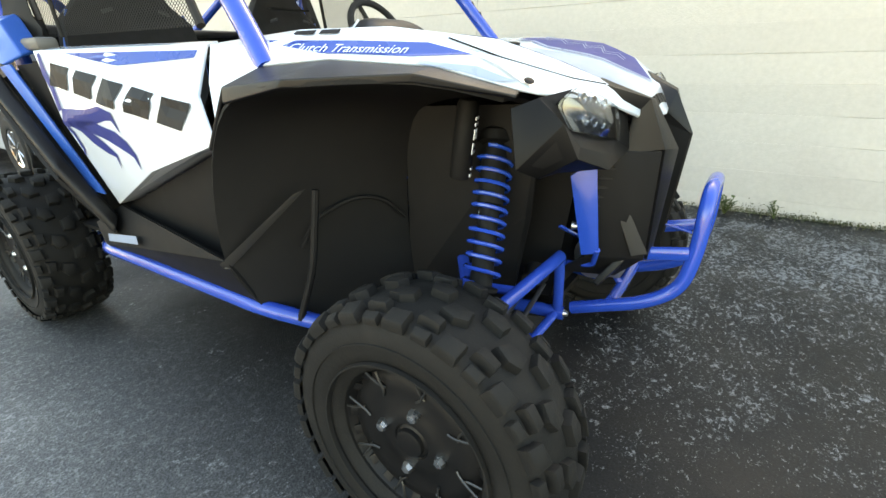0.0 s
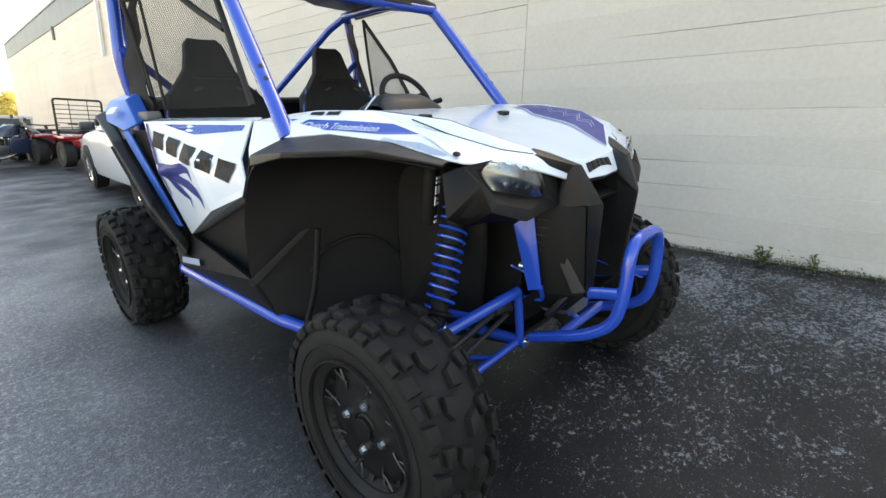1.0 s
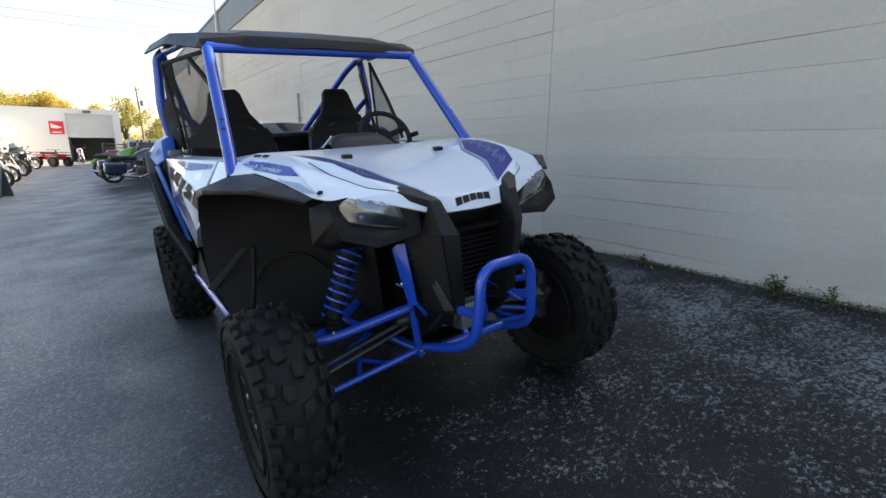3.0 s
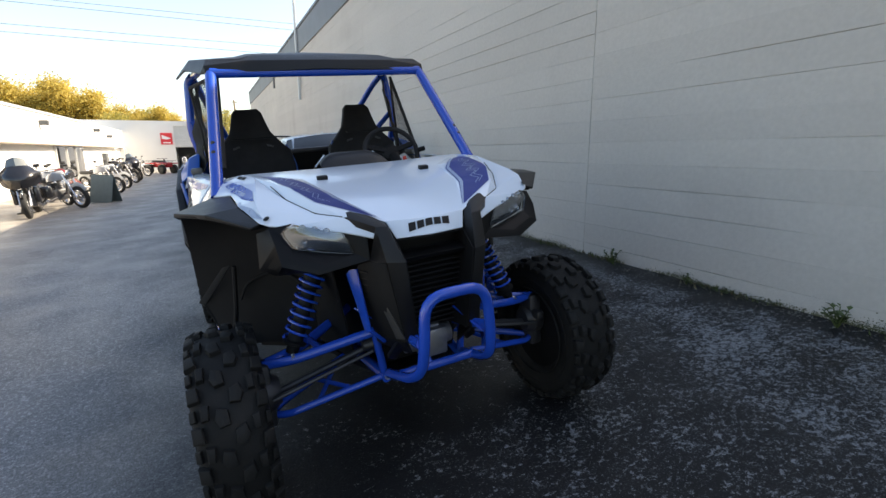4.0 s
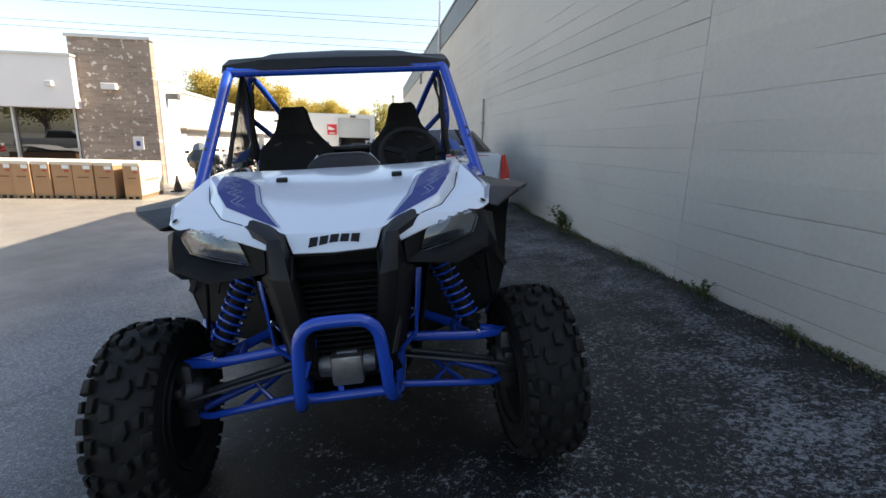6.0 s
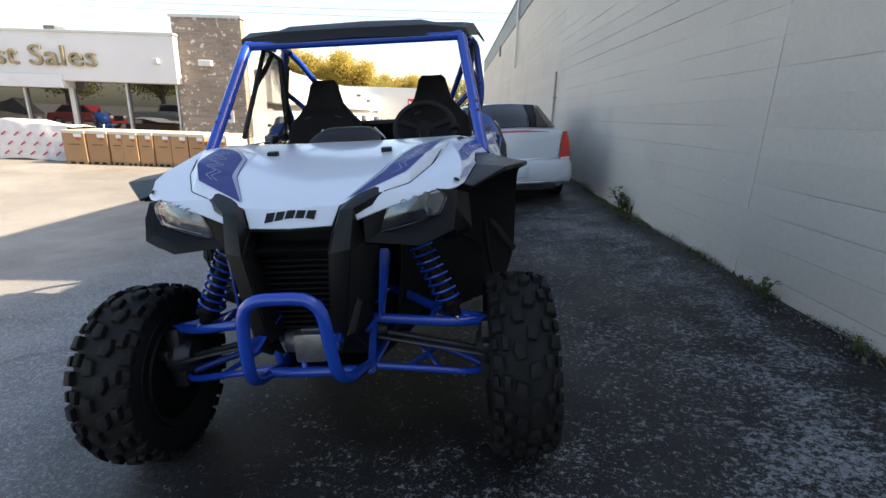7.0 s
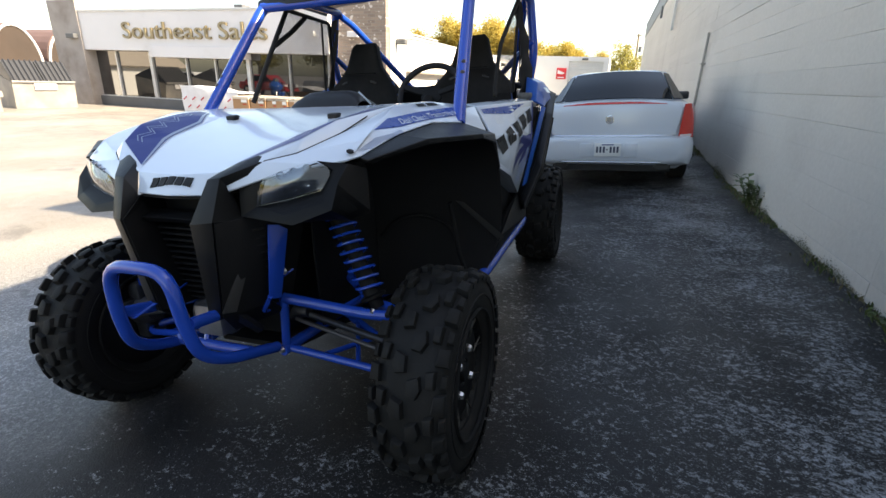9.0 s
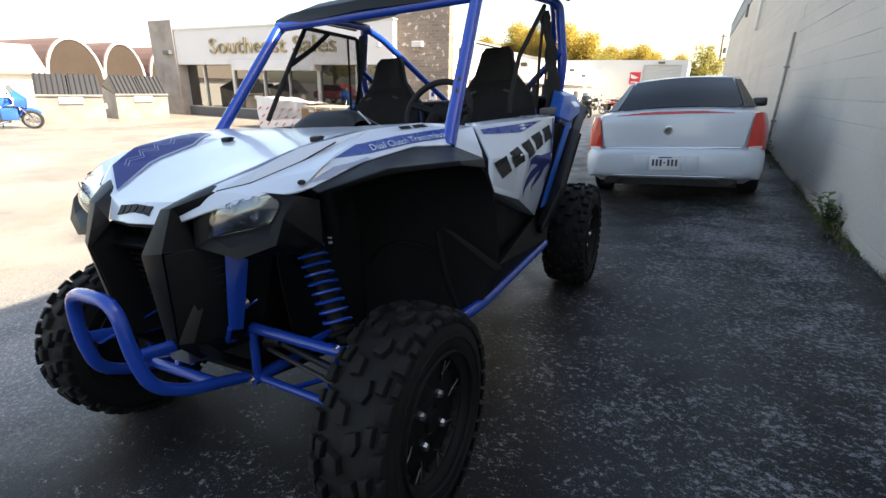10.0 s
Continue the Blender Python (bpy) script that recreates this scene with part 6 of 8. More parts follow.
shop_part("fascia_cap", box_bm(-21.95, FY - 0.40, 3.64, -9.08, FY + 0.36, 3.72, bevel=0.01), FRAME_GREY)
MULLIONS = [-22.45, -20.55, -18.48, -16.48, -14.92, -13.22, -11.22, -9.42]
for a, b in zip(MULLIONS, MULLIONS[1:]):
    shop_part("window_pane", box_bm(a, FY + 0.14, 0.10, b, FY + 0.16, 2.14), SHOP_GLASS, "large dark shop window")
for x in MULLIONS:
    w = 0.085 if x in (-18.48, -13.22, -22.45) else 0.035
    shop_part("window_mullion", box_bm(x - w, FY + 0.05, 0.10, x + w, FY + 0.20, 2.14, bevel=0.006), FRAME_GREY)
shop_part("window_rail", box_bm(-22.45, FY + 0.04, 0.10, -9.4, FY + 0.20, 0.16), FRAME_GREY)
shop_part("wall_light", box_bm(-9.85, FY - 0.50, 2.72, -9.65, FY - 0.34, 2.90, bevel=0.03), FRAME_GREY)
shop_part("roof_vent", box_bm(-17.1, FY + 4, 3.6, -16.6, FY + 4.6, 4.5, bevel=0.02), SILL_DARK)
LETTER = mat("weathered_gold_letter", (0.30, 0.24, 0.14), 0.45, metal=0.3, vary=0.35, scale=3, object_space=False)
SIGN_TEXT = "Southeast Sales"


def text_span(words):
    bm = text_bm(words, 0.98)
    xs = [v.co.x for v in bm.verts]
    bm.free()
    return min(xs), max(xs)


left, far_right = text_span(SIGN_TEXT)
k = 7.50 / (far_right - left)
for i, ch in enumerate(SIGN_TEXT):
    if ch == " ":
        continue
    letter = text_bm(ch, 0.98)
    shift = text_span(SIGN_TEXT[:i + 1])[1] - text_span(ch)[1] - left
    bmesh.ops.solidify(letter, geom=letter.faces[:], thickness=0.10)
    for v in letter.verts:
        v.co = Vector((-19.30 + (v.co.x + shift) * k, FY - 0.44 - v.co.z * 0.9, 2.58 + v.co.y * 0.95))
    shop_part("letter", letter, LETTER, "weathered raised sign letter")
# masonry piers at both ends
BRICK = brick_material()
pier = shop_part("brick_pier", box_bm(-9.30, FY - 0.05, LOT_Z - 0.05, -6.92, FY + 0.22, 4.28, bevel=0.01), BRICK, "weathered brown brick pier")
shop_part("pier_cap", box_bm(-9.36, FY - 0.10, 4.26, -6.88, FY + 0.27, 4.36, bevel=0.01), FRAME_GREY, "", pier)
shop_part("pier_lamp", box_bm(-8.42, FY - 0.22, 2.72, -7.98, FY - 0.05, 2.92, bevel=0.02), SIGN_WHITE, "", pier)
shop_part("pier_notice", box_bm(-7.72, FY - 0.075, 0.86, -7.40, FY - 0.052, 1.28, bevel=0.004), SIGN_WHITE, "small white notice with a blue mark", pier)
shop_part("notice_mark", box_bm(-7.62, FY - 0.082, 0.98, -7.50, FY - 0.076, 1.14), DECAL_BLUE, "", pier)
grey = shop_part("grey_pier", box_bm(-23.64, FY - 0.42, LOT_Z - 0.05, -21.86, FY + 3, 4.12, bevel=0.01), GREY_PIER, "grey rendered pier with flaking paint")
shop_part("pier_light", box_bm(-22.55, FY - 0.62, 2.55, -22.05, FY - 0.42, 2.75, bevel=0.03), SILL_DARK, "", grey)

# ---- long white building down the lot ----
hall = new("white_workshop")
hall.location = (-6.6, 30, LOT_Z)
tagged(hall, "long low white workshop with overhanging fascia, in full sun", "building")
OFF2 = Matrix.Translation((6.6, -30, -LOT_Z))


def hall_part(name, bm, m, label="", parent=None):
    bmesh.ops.transform(bm, matrix=OFF2, verts=bm.verts)
    return part(name, bm, m, parent or hall, label)


hall_part("wall", box_bm(-14, 17.6, LOT_Z - 0.05, -6.95, 44.2, 2.7), WHITE_WALL, "white painted wall")
hall_part("end_wall", box_bm(-6.92, FY + 0.2, LOT_Z - 0.05, -6.86, 17.6, 3.1), WHITE_WALL)
hall_part("fascia", box_bm(-7.4, 17.05, 1.62, -6.62, 44.2, 2.85, bevel=0.02), WHITE_WALL, "white overhanging fascia")
hall_part("fascia_edge", box_bm(-7.4, 17.0, 2.82, -6.58, 44.25, 2.93, bevel=0.01), FRAME_GREY)
hall_part("soffit_trim", box_bm(-7.3, 17.02, 1.58, -6.64, 44.2, 1.63), mat("soffit_brown", (0.25, 0.21, 0.17), 0.7, vary=0.1), "")
for a, b in ((25.6, 27.2), (27.5, 29.0), (29.2, 31.0)):
    hall_part("glass_door", box_bm(-6.97, a, LOT_Z, -6.90, b, 1.55), SHOP_GLASS, "dark glass door")
    hall_part("door_frame", box_bm(-6.96, a - 0.08, LOT_Z, -6.86, a + 0.05, 1.58), FRAME_GREY)
for y0, z0 in ((16.0, 2.55), (22.6, 2.35), (33.0, 2.45), (37.0, 2.2)):
    hall_part("wall_lamp", box_bm(-6.85 if y0 < 17 else -6.62, y0, z0, -6.45 if y0 < 17 else -6.30, y0 + 0.22, z0 + 0.20, bevel=0.04), SILL_DARK, "dark wall lamp")
hall_part("wall_box", box_bm(-6.95, 36.5, 0.4, -6.7, 37.3, 1.2, bevel=0.02), SILL_DARK)
for y in (35.2, 38.8):
    hall_part("gate_frame", tube(tube_bm([(-6.0, y, LOT_Z), (-6.0, y, 1.5), (-6.0, y + 1.1, 1.5), (-6.0, y + 1.1, LOT_Z)], 0.035, 6, 0.05), [(-6.0, y, 0.7), (-6.0, y + 1.1, 0.7)], 0.025, 6, 0), FRAME_GREY)

# ---- garage at the end of the lot ----
garage = new("garage")
garage.location = (-2, 44, LOT_Z)
tagged(garage, "white garage with a half-raised roller door", "building")
OFF3 = Matrix.Translation((2, -44, -LOT_Z))


def garage_part(name, bm, m, label="", parent=None):
    bmesh.ops.transform(bm, matrix=OFF3, verts=bm.verts)
    return part(name, bm, m, parent or garage, label)


gw = mat("garage_white", (0.62, 0.62, 0.61), 0.7, vary=0.04, scale=0.6, object_space=False)
garage_part("wall", box_bm(-14, 44, LOT_Z - 0.05, -3.0, 54, 3.74), gw, "white painted wall")
garage_part("wall", box_bm(-0.1, 44, LOT_Z - 0.05, 0.36, 54, 3.74), gw)
garage_part("lintel", box_bm(-3.0, 44, 3.36, -0.1, 54, 3.74), gw)
garage_part("inner_back", box_bm(-3.0, 48, LOT_Z, -0.1, 48.2, 3.4), SILL_DARK)
roller = garage_part("roller_door", box_bm(-3.0, 44.12, 1.62, -0.1, 44.18, 3.36), mat("roller_grey", (0.50, 0.51, 0.50), 0.5, vary=0.05, object_space=False), "pale half-raised roller door")
for k in range(8):
    garage_part("door_slat", box_bm(-3.0, 44.095, 1.64 + k * 0.215, -0.1, 44.125, 1.64 + k * 0.215 + 0.19, bevel=0.01, segments=1), roller.data.materials[0], "", roller)
garage_part("door_light", box_bm(-1.9, 43.8, 3.45, -1.4, 44.0, 3.62, bevel=0.02), SILL_DARK)
sign = garage_part("wall_sign", box_bm(-4.0, 43.93, 1.85, -3.15, 43.99, 2.78, bevel=0.01), mat("sign_red", (0.55, 0.02, 0.03), 0.4, vary=0.03), "red square sign with a white shape")
for tri in ([(-3.9, 2.62), (-3.25, 2.35), (-3.55, 2.25), (-3.9, 2.3)], [(-3.85, 1.95), (-3.3, 1.95), (-3.3, 2.03), (-3.85, 2.03)]):
    garage_part("sign_shape", prism(tri, 0, 0.02, 0, Matrix(((1, 0, 0, 0), (0, 0, -1, 43.925), (0, 1, 0, 0), (0, 0, 0, 1)))), SIGN_WHITE, "", sign)

# ---- arched sheds and skips beyond the lot ----
SHED_BROWN = mat("shed_canvas_brown", (0.040, 0.027, 0.020), 0.8, vary=0.15, scale=1.0, object_space=False)
SHED_ROOF = mat("shed_roof", (0.15, 0.095, 0.085), 0.7, vary=0.15, scale=0.8, object_space=False)


def make_shed(y0, y1, x, top, depth):
    c, r = (y0 + y1) / 2, (y1 - y0) / 2
    root = new("arched_shed")
    root.location = (x, c, LOT_Z)
    tagged(root, "brown arched shed with a ribbed roof", "shed", "row of arched sheds")
    h = top - LOT_Z
    arc = [(r * math.cos(a), (h - 1.6) * math.sin(a) + 1.6) for a in (math.pi * k / 14 for k in range(15))]
    out = [(-r, 0)] + [(-p, q) for p, q in arc] + [(r, 0)]
    m = Matrix(((0, 0, 1, 0), (1, 0, 0, 0), (0, 1, 0, 0), (0, 0, 0, 1)))
    part("front", prism([(p, q) for p, q in out], -0.5, -0.3, 0, m), SHED_BROWN, root, "brown arched front")
    part("roof", prism([(p * 1.06, q * 1.03) for p, q in out], -depth, -0.45, 0, m), SHED_ROOF, root, "ribbed dull red roof")
    part("arch_trim", tube_bm([(-0.28, -p * 1.02, q * 1.01) for p, q in arc], 0.07, 6, 0), SIGN_WHITE, root, "pale arch trim", True)
    part("lower_band", box_bm(-0.35, -r, 0, -0.2, r, 1.6), SHED_BROWN, root)


make_shed(13.9, 16.8, -31.5, 3.5, 12)
make_shed(16.95, 19.4, -31.5, 3.45, 12)
make_shed(19.85, 22.6, -31.5, 3.4, 12)
long_shed = tagged(link_mesh("long_shed", box_bm(-46, 4, LOT_Z, -38, 30, 3.3), SHED_ROOF), "long dull red shed roof behind the arches", "shed")
cabin = new("pale_cabin")
cabin.location = (-31, 9.0, LOT_Z)
tagged(cabin, "small pale cabin with a pitched roof", "building")
part("wall", box_bm(-1.9, -5.0, 0, 1.7, 3.3, 1.95), WHITE_WALL, cabin)
part("roof", facets({"a": (2.1, -5.4, 1.85), "b": (2.1, 3.6, 1.85), "c": (0, 4.0, 3.30), "d": (0, -5.4, 3.30), "e": (-2.3, 3.6, 1.85), "f": (-2.3, -5.4, 1.85)}, ["a b c d", "d c e f"], False, 0.08), mat("pale_roof", (0.42, 0.37, 0.31), 0.8, vary=0.1, object_space=False), cabin)

SKIP_GREY = mat("skip_grey", (0.22, 0.215, 0.21), 0.6, vary=0.08, scale=1.5, dirt=(0.35, 0.32, 0.28), dirt_scale=1.5)
LID_DARK = mat("skip_lid", (0.030, 0.032, 0.038), 0.5, vary=0.1)
skip = new("skip")
tagged(skip, "pale grey waste skip with ribbed dark lids", "skip", "skips by the sheds")
part("body", facets({"a": (0, -1.05, 0), "b": (0, 1.05, 0), "c": (0.15, 1.05, 1.0), "d": (0.15, -1.05, 1.0), "e": (-1.5, -1.05, 0), "f": (-1.5, 1.05, 0), "g": (-1.5, 1.05, 1.35), "h": (-1.5, -1.05, 1.35)}, ["a b c d", "b f g c", "a d h e", "e h g f"], False, 0.0, 0.01), SKIP_GREY, skip)
for y in (-0.52, 0.52):
    lid = part("lid", facets({"a": (0.18, y - 0.5, 1.03), "b": (0.18, y + 0.5, 1.03), "c": (-0.50, y + 0.5, 1.80), "d": (-0.50, y - 0.5, 1.80)}, ["a b c d"], False, 0.05), LID_DARK, skip, "ribbed dark lid")
    for k in range(6):
        yy = y - 0.42 + 0.168 * k
        part("lid_rib", tube_bm([(0.20, yy, 1.06), (-0.48, yy, 1.83)], 0.028, 5, 0), LID_DARK, lid)
part("lid_back", facets({"a": (-0.50, -1.02, 1.78), "b": (-0.50, 1.02, 1.78), "c": (-1.5, 1.02, 1.36), "d": (-1.5, -1.02, 1.36), "e": (0.15, 1.04, 1.0), "f": (0.15, -1.04, 1.0)}, ["a b c d", "b e c", "a d f"], False, 0.03), LID_DARK, skip)
part("label_panel", box_bm(0.14, -0.35, 0.72, 0.17, 0.4, 0.98), SIGN_WHITE, skip)
part("side_pocket", box_bm(-1.0, 1.05, 0.5, -0.4, 1.16, 0.7), SKIP_GREY, skip)
part("top_rail", box_bm(0.13, -1.06, 0.99, 0.22, 1.06, 1.06, bevel=0.01), SKIP_GREY, skip)
skip.matrix_world = pose(-20.35, 9.25, LOT_Z, 0, 0, -27)
copy_thing(skip, pose(-20.80, 12.30, LOT_Z, 0, 0, -12))

# ---- crates and a wrapped stack ----
CARD = mat("cardboard", (0.36, 0.21, 0.11), 0.85, vary=0.08, scale=3, piece=0.08)
CARD_PALE = mat("cardboard_pale", (0.62, 0.55, 0.45), 0.8, vary=0.06, scale=3)
TIMBER = mat("pallet_wood", (0.24, 0.17, 0.10), 0.8, vary=0.15, scale=6)
crate = new("cardboard_crate")
tagged(crate, "tall brown cardboard crate on a timber pallet", "crate", "crates in a row")
part("carton", box_bm(-0.255, 0, 0.11, 0.255, 1.5, 1.02, bevel=0.008), CARD, crate)
part("lid", box_bm(-0.262, -0.008, 0.95, 0.262, 1.508, 1.04, bevel=0.006), CARD_PALE, crate, "paler carton lid")
part("label", box_bm(0.02, -0.012, 0.84, 0.20, -0.007, 0.94), PLATE_WHITE, crate, "white paper label")
part("print_bar", box_bm(-0.14, -0.006, 0.60, 0.14, -0.002, 0.625), mat("print_brown", (0.12, 0.06, 0.03), 0.8), crate)
part("print_bar", box_bm(0.06, -0.006, 0.76, 0.18, -0.002, 0.80), mat("print_red", (0.40, 0.05, 0.03), 0.8), crate)
for x in (-0.24, -0.04, 0.16):
    part("pallet_foot", box_bm(x, 0.0, 0, x + 0.08, 1.5, 0.08), TIMBER, crate)
part("pallet_deck", box_bm(-0.26, 0, 0.08, 0.26, 1.5, 0.11), TIMBER, crate)
STOOD = [(-10.49, -9.84), (-9.82, -9.23), (-9.20, -8.80), (-8.78, -8.38), (-8.36, -7.96), (-7.94, -7.46), (-7.43, -6.95)]
crate.matrix_world = pose(-6.69, 11.36, LOT_Z) @ Matrix.Diagonal((0.88, 1, 0.90, 1))
for k, (x0, x1) in enumerate(STOOD):
    copy_thing(crate, pose((x0 + x1) / 2, 11.38 + 0.03 * (k % 3), LOT_Z, 0, 0, (k * 37 % 5) * 0.4 - 0.8) @ Matrix.Diagonal(((x1 - x0) / 0.46, 1, 1, 1)))
end_crate = copy_thing(crate, pose(-6.03, 11.32, LOT_Z, 0, 0, 3) @ Matrix.Diagonal((0.86, 1, 1, 1)))
# brown card in full sun: its brightness is painted as a pale panel
sunlit_side = part("side_panel", box_bm(0.256, 0.01, 0.12, 0.262, 1.49, 0.94), CARD_PALE, end_crate, "pale panel carrying the sunlit look of the carton side")
for k in range(7):
    part("print_bar", box_bm(0.263, 0.30 + 0.13 * k, 0.50, 0.266, 0.38 + 0.13 * k, 0.57), bpy.data.materials["print_brown"], end_crate)
WRAP = mat("printed_wrap", (0.66, 0.66, 0.68), 0.5, vary=0.08, scale=4, bump=0.4, bump_scale=8)
stack = new("wrapped_stack")
stack.location = (-12.0, 12.2, LOT_Z)
tagged(stack, "stack wrapped in white printed sheet", "stack")
bm = patch([[(-1.25, 0.95, 1.05), (-1.25, -0.1, 1.15), (-1.22, -0.22, 1.05), (-1.2, -0.2, 0.03)], [(-0.4, 0.95, 1.12), (-0.4, -0.1, 1.15), (-0.4, -0.26, 1.02), (-0.4, -0.2, 0.03)], [(0.4, 0.95, 1.0), (0.4, -0.1, 1.02), (0.4, -0.26, 0.94), (0.4, -0.2, 0.03)], [(1.22, 0.95, 1.0), (1.22, -0.1, 1.0), (1.20, -0.22, 0.92), (1.15, -0.2, 0.03)]], 18, 18)
for v in bm.verts:
    v.co += Vector((0, noise.noise(v.co * 3) * 0.05, noise.noise(v.co * 2.5 + Vector((4, 0, 0))) * 0.05))
part("sheet", thicken(bm, 0.01), WRAP, stack, "white printed wrapping sheet", True)
part("load", box_bm(-1.12, -0.12, 0.1, 1.1, 1.0, 0.92), CARD, stack)
part("skid", box_bm(-1.12, -0.1, 0, 1.1, 1.0, 0.12), TIMBER, stack)
for i in range(6):
    for j in range(3):
        part("print_mark", box_bm(-0.09, -0.004, -0.02, 0.09, 0.004, 0.02), mat("wrap_red", (0.45, 0.04, 0.06), 0.6) if i == j == 0 else bpy.data.materials["wrap_red"], stack, "", False, pose(-1.0 + i * 0.38 + (j % 2) * 0.15, -0.30, 0.22 + j * 0.27, 0, -35, 0))

# ---- overhead cables and pole ----
CABLE = mat("cable_black", (0.02, 0.02, 0.02), 0.6)
for y, z, dz in ((48, 13.5, 1.2), (50, 12.2, 1.2), (52, 14.8, 1.4), (46, 10.9, 0.9)):
    pts = [(-140 + 21 * k, 49 + (y - 49 + 0.12 * k) * math.sin(math.pi * k / 10), z + dz * ((k - 5) / 5) ** 2 - 0.12 * k) for k in range(11)]
    tagged(link_mesh("overhead_cable", tube_bm(pts, 0.018, 5, 0), CABLE), "thin black overhead cable", "cable", "overhead cables")
for x in (-140, 70):
    tall = new("utility_pole")
    tall.location = (x, 49, LOT_Z)
    tagged(tall, "tall dark timber pole carrying the overhead cables", "pole")
    part("shaft", tube_bm([(0, 0, -0.5), (0, 0, 17)], 0.2, 8, 0, 1, 0.13), TIMBER, tall)
    part("crossarm", box_bm(-0.07, -1.2, 16.0, 0.07, 1.2, 16.16), TIMBER, tall)
pole = new("utility_pole")
pole.location = (3.1, 62, LOT_Z)
tagged(pole, "grey timber utility pole", "pole")
part("shaft", tube_bm([(0, 0, 0), (-0.25, 0, 7.6)], 0.14, 8, 0, 1, 0.09), TIMBER, pole)
part("crossarm", box_bm(-0.45, -0.06, 7.3, 0.1, 0.06, 7.4), TIMBER, pole)
part("transformer", lathe_bm([(5.6, 0.0), (5.62, 0.18), (6.2, 0.18), (6.22, 0.0)], 12, 'z', (0.15, 0, 0)), ROOF_GREY, pole)

# ---- cars parked opposite the showroom, seen in its windows ----
def make_parked(kind, paint, place, label):
    car = new(kind)
    tagged(car, label, "pickup" if kind == "pickup_truck" else "car", "cars parked opposite the showroom")
    lift = 0.25 if kind == "pickup_truck" else 0.0
    long, wide = (5.7, 0.98) if lift else (4.6, 0.90)
    side = Matrix(((1, 0, 0, 0), (0, 0, 1, 0), (0, 1, 0, 0), (0, 0, 0, 1)))
    hull = [(0.05, 0.40 + lift), (0.0, 0.75 + lift), (0.15, 1.02 + lift), (long * 0.32, 1.05 + lift), (long * 0.72, 1.02 + lift), (long - 0.25, 0.92 + lift), (long, 0.70 + lift), (long - 0.03, 0.38 + lift)]
    part("body", prism(hull, -wide, wide, 0.07, side), paint, car, "", True)
    c0, c1, c2, c3 = (long * 0.30, long * 0.34, long * 0.60, long * 0.72) if lift else (0.45, 1.15, 2.75, 3.45)
    part("cabin", prism([(c0, 1.0 + lift), (c1, 1.58 + lift), (c2, 1.60 + lift), (c3, 1.0 + lift)], -wide * 0.84, wide * 0.84, 0.06, side), paint, car, "", True)
    for q in (-1, 1):
        y0, y1 = sorted((q * wide * 0.835, q * wide * 0.855))
        part("side_window", prism([(c0 + 0.16, 1.08 + lift), (c1 + 0.08, 1.50 + lift), (c2 - 0.08, 1.51 + lift), (c3 - 0.22, 1.08 + lift)], y0, y1, 0, side), DARK_GLASS, car)
        part("headlight", box_bm(long - 0.22, min(q * 0.5, q * wide * 0.96), 0.72 + lift, long - 0.01, max(q * 0.5, q * wide * 0.96), 0.90 + lift, bevel=0.03), PLATE_WHITE, car)
        for x in (long * 0.18, long * 0.82):
            wheel = part("wheel", lathe_bm([(-0.09, 0.0), (-0.10, 0.22), (0.10, 0.22), (0.09, 0.0)], 16, 'y'), CHROME, car, "", True, Matrix.Translation((x, q * (wide - 0.08), 0.36)))
            part("tyre", lathe_bm([(-0.12, 0.21), (-0.13, 0.30), (-0.09, 0.36), (0.09, 0.36), (0.13, 0.30), (0.12, 0.21)], 24, 'y', (0, 0, 0), True), CAR_TYRE, wheel, "", True)
    part("grille", box_bm(long - 0.04, -0.48, 0.55 + lift, long + 0.03, 0.48, 0.90 + lift, bevel=0.02), DARK_GLASS, car)
    part("bumper", box_bm(long - 0.1, -wide * 0.97, 0.34 + lift, long + 0.07, wide * 0.97, 0.54 + lift, bevel=0.04), CHROME if lift else paint, car, "", True)
    car.matrix_world = place
    return car


make_parked("pickup_truck", mat("grey_truck_paint", (0.33, 0.34, 0.35), 0.25, coat=0.6, vary=0.03), pose(-22.6, -2.4, LOT_Z), "grey pickup truck parked in the sun")
make_parked("hatchback", mat("red_car_paint", (0.40, 0.03, 0.03), 0.25, coat=0.6, vary=0.03), pose(-28.6, -1.9, LOT_Z), "red car parked in the sun")
make_parked("estate_car", mat("white_car_paint", (0.75, 0.75, 0.74), 0.25, coat=0.6, vary=0.03), pose(-38.5, -4.0, LOT_Z), "white car parked in the sun")


# ---- motorcycles and quad bikes parked in the lot ----
BIKE_TYRE = mat("bike_tyre", (0.015, 0.015, 0.015), 0.8)
BIKE_ALLOY = mat("bike_alloy", (0.55, 0.55, 0.56), 0.25, metal=1.0, vary=0.1)
BIKE_ENGINE = mat("bike_engine", (0.16, 0.16, 0.165), 0.35, metal=0.8, vary=0.2, scale=20)
BIKE_SEAT = mat("bike_seat", (0.015, 0.015, 0.016), 0.6)
SCREEN = mat("bike_screen", (0.10, 0.12, 0.13), 0.08, coat=0.5)


def bike_paint(name, col):
    return mat(name, col, 0.2, coat=0.6, vary=0.04, scale=5)


PAINTS = {"black": bike_paint("paint_black", (0.01, 0.01, 0.012)), "blue": bike_paint("paint_blue", (0.02, 0.12, 0.50)), "slate": bike_paint("paint_slate", (0.022, 0.036, 0.075)), "red": bike_paint("paint_red", (0.35, 0.015, 0.02)), "silver": bike_paint("paint_silver", (0.45, 0.46, 0.48)), "green": bike_paint("paint_green", (0.10, 0.30, 0.04)), "white": bike_paint("paint_white", (0.7, 0.7, 0.7))}


